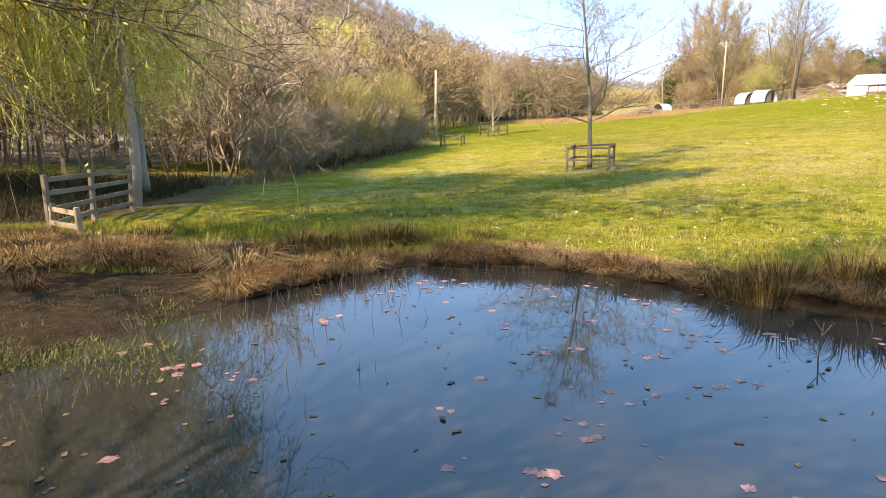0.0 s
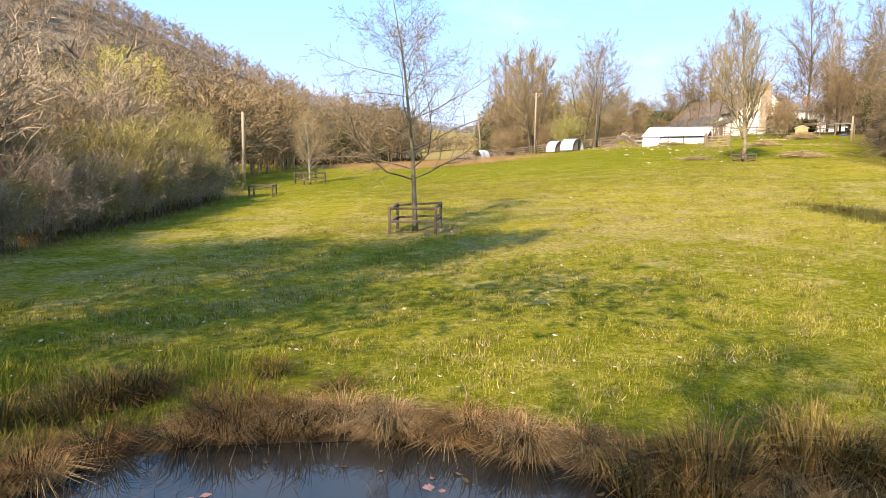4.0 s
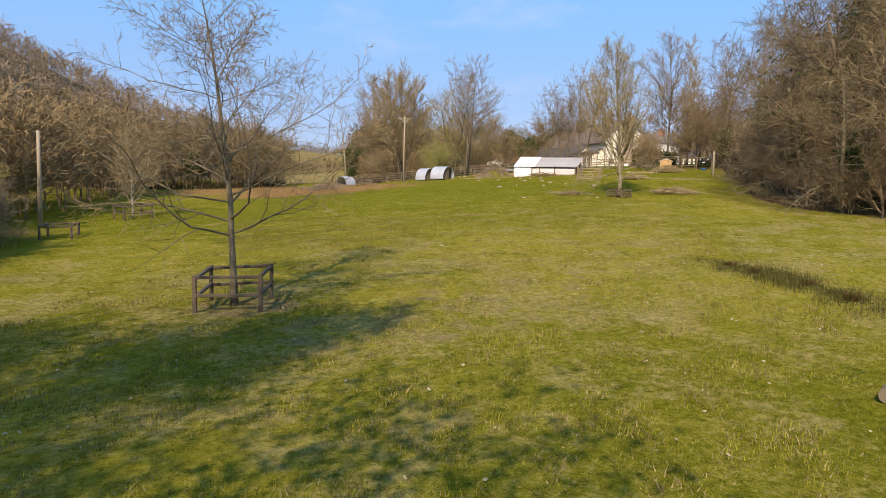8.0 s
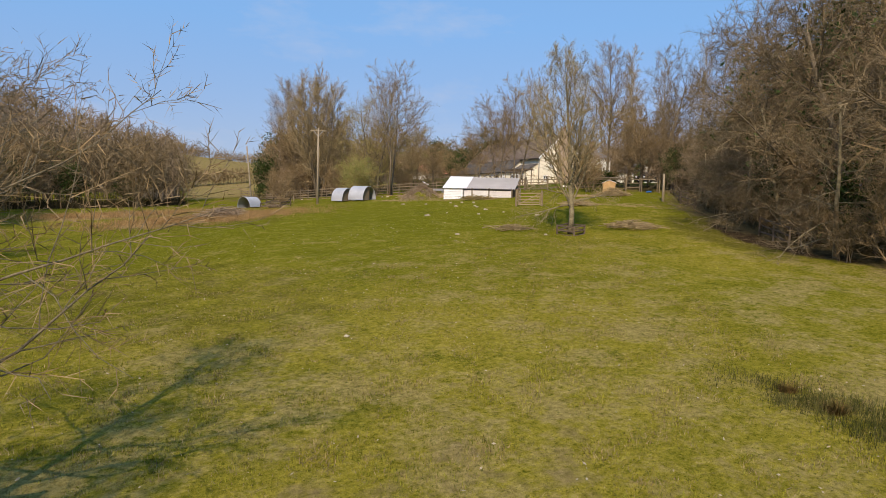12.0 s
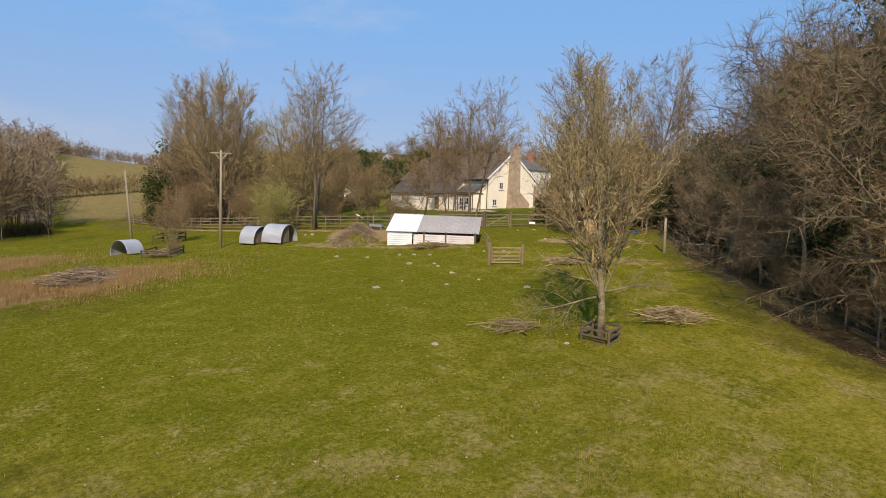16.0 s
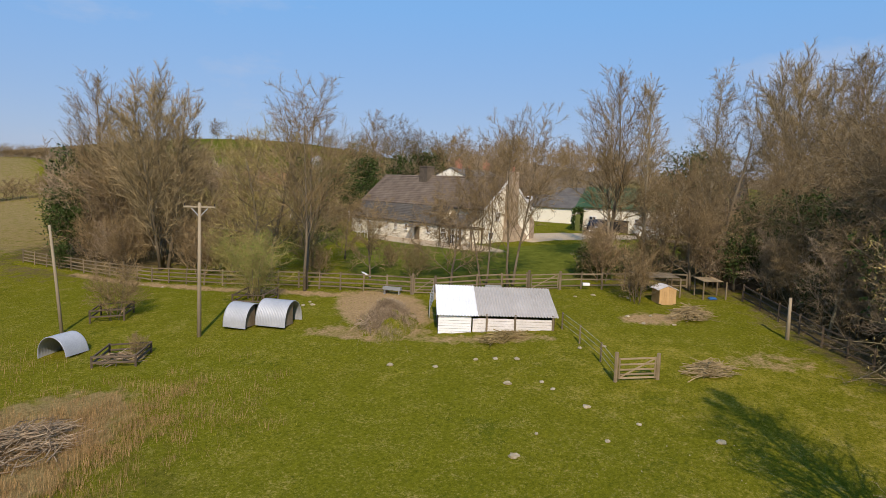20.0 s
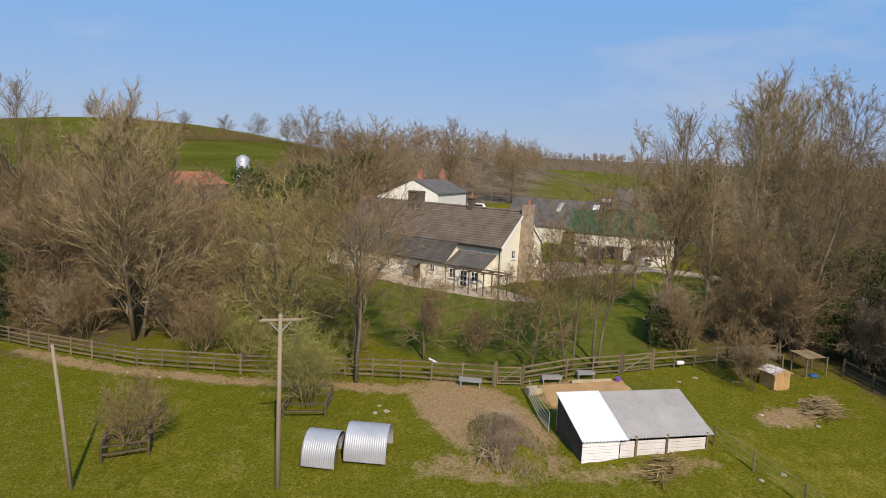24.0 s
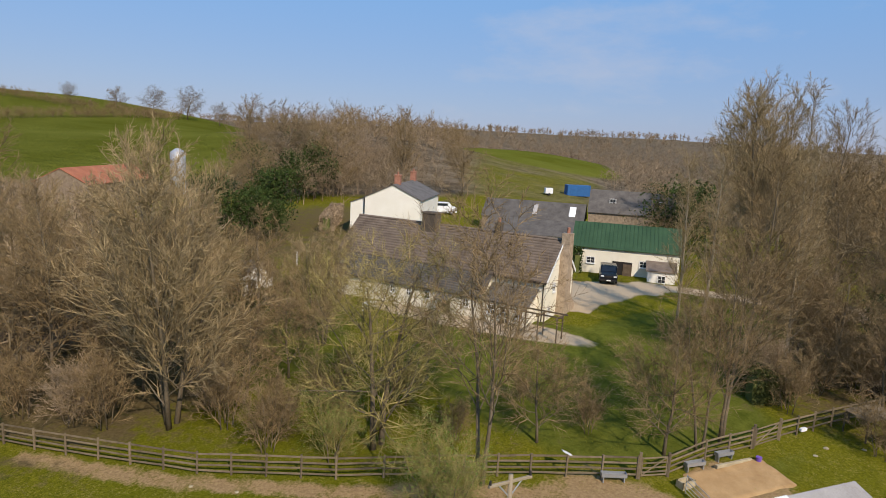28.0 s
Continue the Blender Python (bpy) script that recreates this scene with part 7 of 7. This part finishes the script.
while n_t < 190:
    a = prng.uniform(0.1, 2.45)
    d = 0.12 + (prng.uniform(0.2, 1.6) if n_t % 12 == 0 else prng.uniform(-0.1, 0.22))
    k = 0.95 + 0.13 * math.cos(3 * (a - 2.05)) + d / 7
    x, y = 2.0 + 6.3 * k * math.cos(a), 2.9 + 7.9 * k * math.sin(a)
    e = float(pond_side(np.array([x]), np.array([y]))[0])
    if e < 0.0 or e > 2.6:
        continue
    s = prng.uniform(0.4, 0.85)
    ob = new("grass_tussock", straw_meshes[n_t % 3])
    ob.matrix_world = on(x, y, 0, prng.uniform(0, 360)) @ Matrix.Diagonal((s, s, s * prng.uniform(0.6, 1.0), 1))
    tagged(ob, "tussock of brown dead grass on the bank", "tussock", "tussocks")
    n_t += 1
for k in range(46):
    x, y = prng.gauss(-5.6, 1.5), prng.gauss(10.8, 1.1)
    if float(pond_side(np.array([x]), np.array([y]))[0]) < 0.3:
        continue
    s = prng.uniform(0.7, 1.3)
    ob = new("grass_tussock", straw_meshes[k % 3])
    ob.matrix_world = on(x, y, 0, prng.uniform(0, 360)) @ Matrix.Diagonal((s, s, s * 0.8, 1))
    tagged(ob, "tussock of matted dead grass near the willow", "tussock", "tussocks")


def flat_leaf(name, outline, mt, curl=0.0):
    bm = bmesh.new()
    c = bm.verts.new((0, 0, 0.0))
    ring_ = [bm.verts.new((x, y, curl * (x * x + y * y) * 10)) for x, y in outline]
    for i in range(len(ring_)):
        bm.faces.new((c, ring_[i], ring_[(i + 1) % len(ring_)]))
    ext = bmesh.ops.extrude_face_region(bm, geom=list(bm.faces))
    bmesh.ops.translate(bm, verts=[v for v in ext["geom"] if isinstance(v, bmesh.types.BMVert)], vec=(0, 0, 0.0008))
    me = bpy.data.meshes.new(name)
    bm.to_mesh(me)
    bm.free()
    me.materials.append(mt)
    return me


pad = flat_leaf("lily_pad", [(0.085 * math.cos(t) * (1 + 0.28 * math.sin(5 * t + 1) + 0.15 * math.sin(9 * t)), 0.062 * math.sin(t) * (1 + 0.25 * math.cos(4 * t) + 0.12 * math.sin(7 * t))) for t in np.linspace(0.25, 6.0, 22)], M_PAD)
dead = [flat_leaf("floating_leaf", [(0.045 * math.cos(t) * (1 + 0.2 * math.sin(3 * t + k)), 0.026 * math.sin(t) * (1 + 0.35 * math.cos(4 * t + 2 * k))) for t in np.linspace(0, 5.9, 12)], M_DEADLEAF, 0.22 * k) for k in range(3)]
lr = random.Random(12)
made = 0
while made < 292:
    x, y = lr.uniform(-3.5, 6.5), 1.8 + 8.0 * lr.random() ** 1.25
    if float(pond_side(np.array([x]), np.array([y]))[0]) > -0.5:
        continue
    for q in range(lr.choice((1, 2, 3, 5, 6))):
        ob = new("lily_pad", pad)
        s = lr.uniform(0.2, 0.8)
        ob.matrix_world = pose(x + lr.gauss(0, 0.12), y + lr.gauss(0, 0.12), 0.001 + 0.001 * q, lr.uniform(-2, 2), lr.uniform(-2, 2), lr.uniform(0, 360)) @ Matrix.Diagonal((s, s, 1, 1))
        tagged(ob, "pinkish young lily pad floating on water", "lily pad", "lily pads")
        made += 1
made = 0
while made < 290:
    x, y = lr.uniform(-3.8, 7.0), 1.6 + 9.0 * lr.random() ** 1.1
    if float(pond_side(np.array([x]), np.array([y]))[0]) > -0.25:
        continue
    ob = new("floating_leaf", dead[made % 3])
    s = lr.uniform(0.3, 1.0)
    ob.matrix_world = pose(x, y, 0.004, lr.uniform(-6, 6), lr.uniform(-6, 6), lr.uniform(0, 360)) @ Matrix.Diagonal((s, s, 1, 1))
    tagged(ob, "brown dead leaf floating on the pond", "leaf", "floating leaves")
    made += 1


# moss at the muddy edge, dead stalks in the shallows and a stick
M_MOSS = material("bright_moss", (0.05, 0.055, 0.010), (0.19, 0.17, 0.035), 0.9, 2.5, 22, 0.6)
moss_meshes = [clump("moss_tuft", 230, 0.045, 0.40, 0.7, M_MOSS, 60 + k, 0.0045) for k in range(2)]
for k in range(110):
    cx, cy, sx, sy = ((-4.7, 7.9, 0.9, 0.22), (-4.1, 6.3, 0.7, 0.28), (-5.4, 5.2, 0.8, 0.5))[k % 3]
    ob = new("moss_tuft", moss_meshes[k % 2])
    x, y = prng.gauss(cx, sx), prng.gauss(cy, sy)
    s = prng.uniform(0.6, 1.2)
    ob.matrix_world = pose(x, y, max(0.03, hgt(x, y)), 0, 0, prng.uniform(0, 360)) @ Matrix.Diagonal((s, s, s, 1))
    tagged(ob, "yellow-green tuft of moss at the muddy edge", "moss", "moss tufts")
sr = np.random.default_rng(44)
ax_, ay_ = sr.uniform(-3.8, 7.5, 900), sr.uniform(5.0, 11.5, 900)
pd_ = pond_side(ax_, ay_)
oks = (pd_ < -0.05) & (pd_ > -0.3 - 2.0 * sr.uniform(0, 1, 900) ** 3 - 1.2 * (ax_ < 0))
ax_, ay_ = ax_[oks], ay_[oks]
hs = sr.uniform(0.06, 0.30, len(ax_))
st_ = np.stack([ax_, ay_, 0 * ax_ - 0.03, ax_ + sr.normal(0, 0.06, len(ax_)), ay_ + sr.normal(0, 0.06, len(ax_)), hs, 0 * ax_ + 0.005, 0 * ax_ + 0.002, 0 * ax_], -1)
tagged(new("dead_stalks", limb_mesh("dead_stalks", st_, 3, M_DARKWOOD)), "dark dead stalks standing in the shallow water", "reeds", kind="stuff")
stick = thing("stick", "forked dead stick standing out of the water", "stick", pose(3.9, 6.5, 0))
part("stem", beam((0, 0, -0.1), (0.03, 0.0, 0.34), 0.012, 0.012, seed=1), M_DARKWOOD, stick)
part("fork", beam((0.015, 0, 0.18), (0.12, 0.02, 0.31), 0.009, 0.009, seed=2), M_DARKWOOD, stick)
part("fork", beam((0.02, 0, 0.25), (-0.06, 0.02, 0.37), 0.008, 0.008, seed=3), M_DARKWOOD, stick)


# ---- grass ----
def grass(name, label, n, region, h, w, mt, seed, lean=0.5, rise=None):
    """Single blades standing on the ground."""
    rng = np.random.default_rng(seed)
    x, y = region(rng, n)
    ok = pond_side(x, y) > 0.25
    x, y = x[ok], y[ok]
    n = len(x)
    z = land(x, y) - 0.02 + (rise(x, y) if rise else 0)
    a = rng.uniform(0, 6.283, n)
    hh = h * rng.uniform(0.45, 1.3, n)
    patch = 0.75 + 0.5 * np.sin(x * 1.9 + 2 * np.sin(y * 0.8)) * np.sin(y * 2.3 + 2 * np.sin(x * 0.9))
    hh = hh * patch
    d = np.stack([np.cos(a) * hh * lean * rng.uniform(0, 1.4, n), np.sin(a) * hh * lean * rng.uniform(0, 1.4, n), hh], -1)
    s = np.stack([-np.sin(a), np.cos(a), 0 * a], -1) * w
    p = np.stack([x, y, z], -1)
    v = np.stack([p - s, p + s, p + d], 1).reshape(-1, 3)
    return tagged(new(name, mesh_of(name, v, [np.arange(3 * n).reshape(-1, 3)], [mt])), label, "grass", kind="stuff")


def near_region(r, n):
    t = r.uniform(0, 1, n) ** 1.3
    y = 9.5 + 34 * t
    return r.uniform(-10, 16, n) + 0.55 * (y - 9), y


grass("grass_near", "yellow-green pasture grass", 185000, near_region, 0.095, 0.008, M_BLADE, 1)
grass("grass_dead", "dead straw stems in the pasture", 70000, near_region, 0.09, 0.008, M_STRAW, 2, 1.2)
grass("grass_far", "yellow-green pasture grass up the slope", 65000, lambda r, n: (lambda y: (8 + 0.42 * (y - 30) + r.uniform(-14, 26, n), y))(r.uniform(34, 82, n)), 0.09, 0.011, M_BLADE, 3)
grass("rough_grass", "tall brown grass on the wet ground", 34000, lambda r, n: (lambda q: (20.3 + 4.2 * r.normal(0, 1, n // 40).repeat(40)[:len(q)] + 0.35 * q, 71.9 + 2.2 * r.normal(0, 1, n // 40).repeat(40)[:len(q)] + r.normal(0, 0.35, len(q))))(r.normal(0, 1, n // 40 * 40)), 0.44, 0.007, M_RUST, 4, 0.5)
grass("rough_grass_far", "tall brown grass along the lower field", 24000, lambda r, n: (r.normal(15, 4.5, n), r.normal(84, 2.5, n)), 0.38, 0.008, M_RUST, 5, 0.5)
grass("rush_strip", "strip of dark green rushes across the slope", 7500, lambda r, n: (lambda t: (21.8 - 1.8 * t * t + r.normal(0, 0.45, n), 25.4 - 7.0 * t + r.normal(0, 0.5, n)))(r.uniform(0, 1, n)), 0.25, 0.007, M_RUSHGREEN, 6, 0.4)
grass("straw_tufts", "flattened straw-coloured tufts in the pasture", 42000, lambda r, n: (lambda k, y: (np.repeat(r.uniform(-10, 16, n // 14) + 0.55 * (y[::14] - 9), 14) + r.normal(0, 0.14, n), np.repeat(y[::14], 14) + r.normal(0, 0.14, n)))(0, 9.5 + 38 * r.uniform(0, 1, n) ** 1.1), 0.08, 0.011, M_STRAW, 7, 1.6)
grass("hollow_scrub", "dark brambles along the foot of the hollow wood", 16000, lambda r, n: (lambda x: (x, 101.5 + 0.42 * (x + 4) + r.normal(0, 1.6, n)))(r.uniform(-12, 27, n)), 1.3, 0.022, M_SHADEGROWTH, 12, 0.6)
grass("thicket_foot", "matted dead stems and brambles at the thicket's foot", 26000, lambda r, n: (lambda y: (-8.2 + 0.27 * (y - 26.5) + r.normal(0, 0.9, n), y))(r.uniform(24, 50, n)), 0.36, 0.006, M_STRAW, 9, 0.9)
# undergrowth added below the willows, coloured dark to carry their shade
grass("willow_foot", "tangled undergrowth below the willows, their shade in its dark colour", 26000, lambda r, n: (r.uniform(-19, -8.6, n), r.uniform(14.5, 27, n)), 0.40, 0.010, M_SHADEGROWTH, 10, 0.9)
grass("bank_grass", "long green and brown grass on the pond bank", 16000, lambda r, n: (r.uniform(-9, 1, n), r.normal(12.6, 0.9, n)), 0.26, 0.006, M_BLADE, 11, 0.8)
# fallen leaves scattered over the pasture
lf = np.random.default_rng(21)
ly = 11 + 45 * lf.uniform(0, 1, 1500) ** 1.2
lx = lf.uniform(-10, 18, 1500) + 0.5 * (ly - 9)
lz = land(lx, ly) + 0.05
okl = pond_side(lx, ly) > 0.4
tagged(new("fallen_leaves", leaf_cloud("fallen_leaves", np.stack([lx, ly, lz], -1)[okl], 0.04, 1, M_LIMESTONE, 3, flat=0.6, spread=0.02)), "pale fallen leaves scattered over the pasture", "leaves", kind="stuff")

# dead weeds on the earth mound and along the yard
def mound_rise(x, y):
    u, v = ((x - 41.2) * 0.743 + (y - 72.9) * 0.669) / 3.6, (-(x - 41.2) * 0.669 + (y - 72.9) * 0.743) / 2.0
    k = np.clip(1 - np.hypot(u, v), 0, 1)
    return 1.0 * k * k * (3 - 2 * k)


grass("mound_weeds", "dead weeds and grass on the earth mound", 15000, lambda r, n: (lambda a, b: (41.2 + a * 0.743 - b * 0.669, 72.9 + a * 0.669 + b * 0.743))(r.normal(0, 1.2, n), r.normal(0, 0.65, n)), 0.42, 0.008, M_TWIGRED, 8, 0.9, mound_rise)
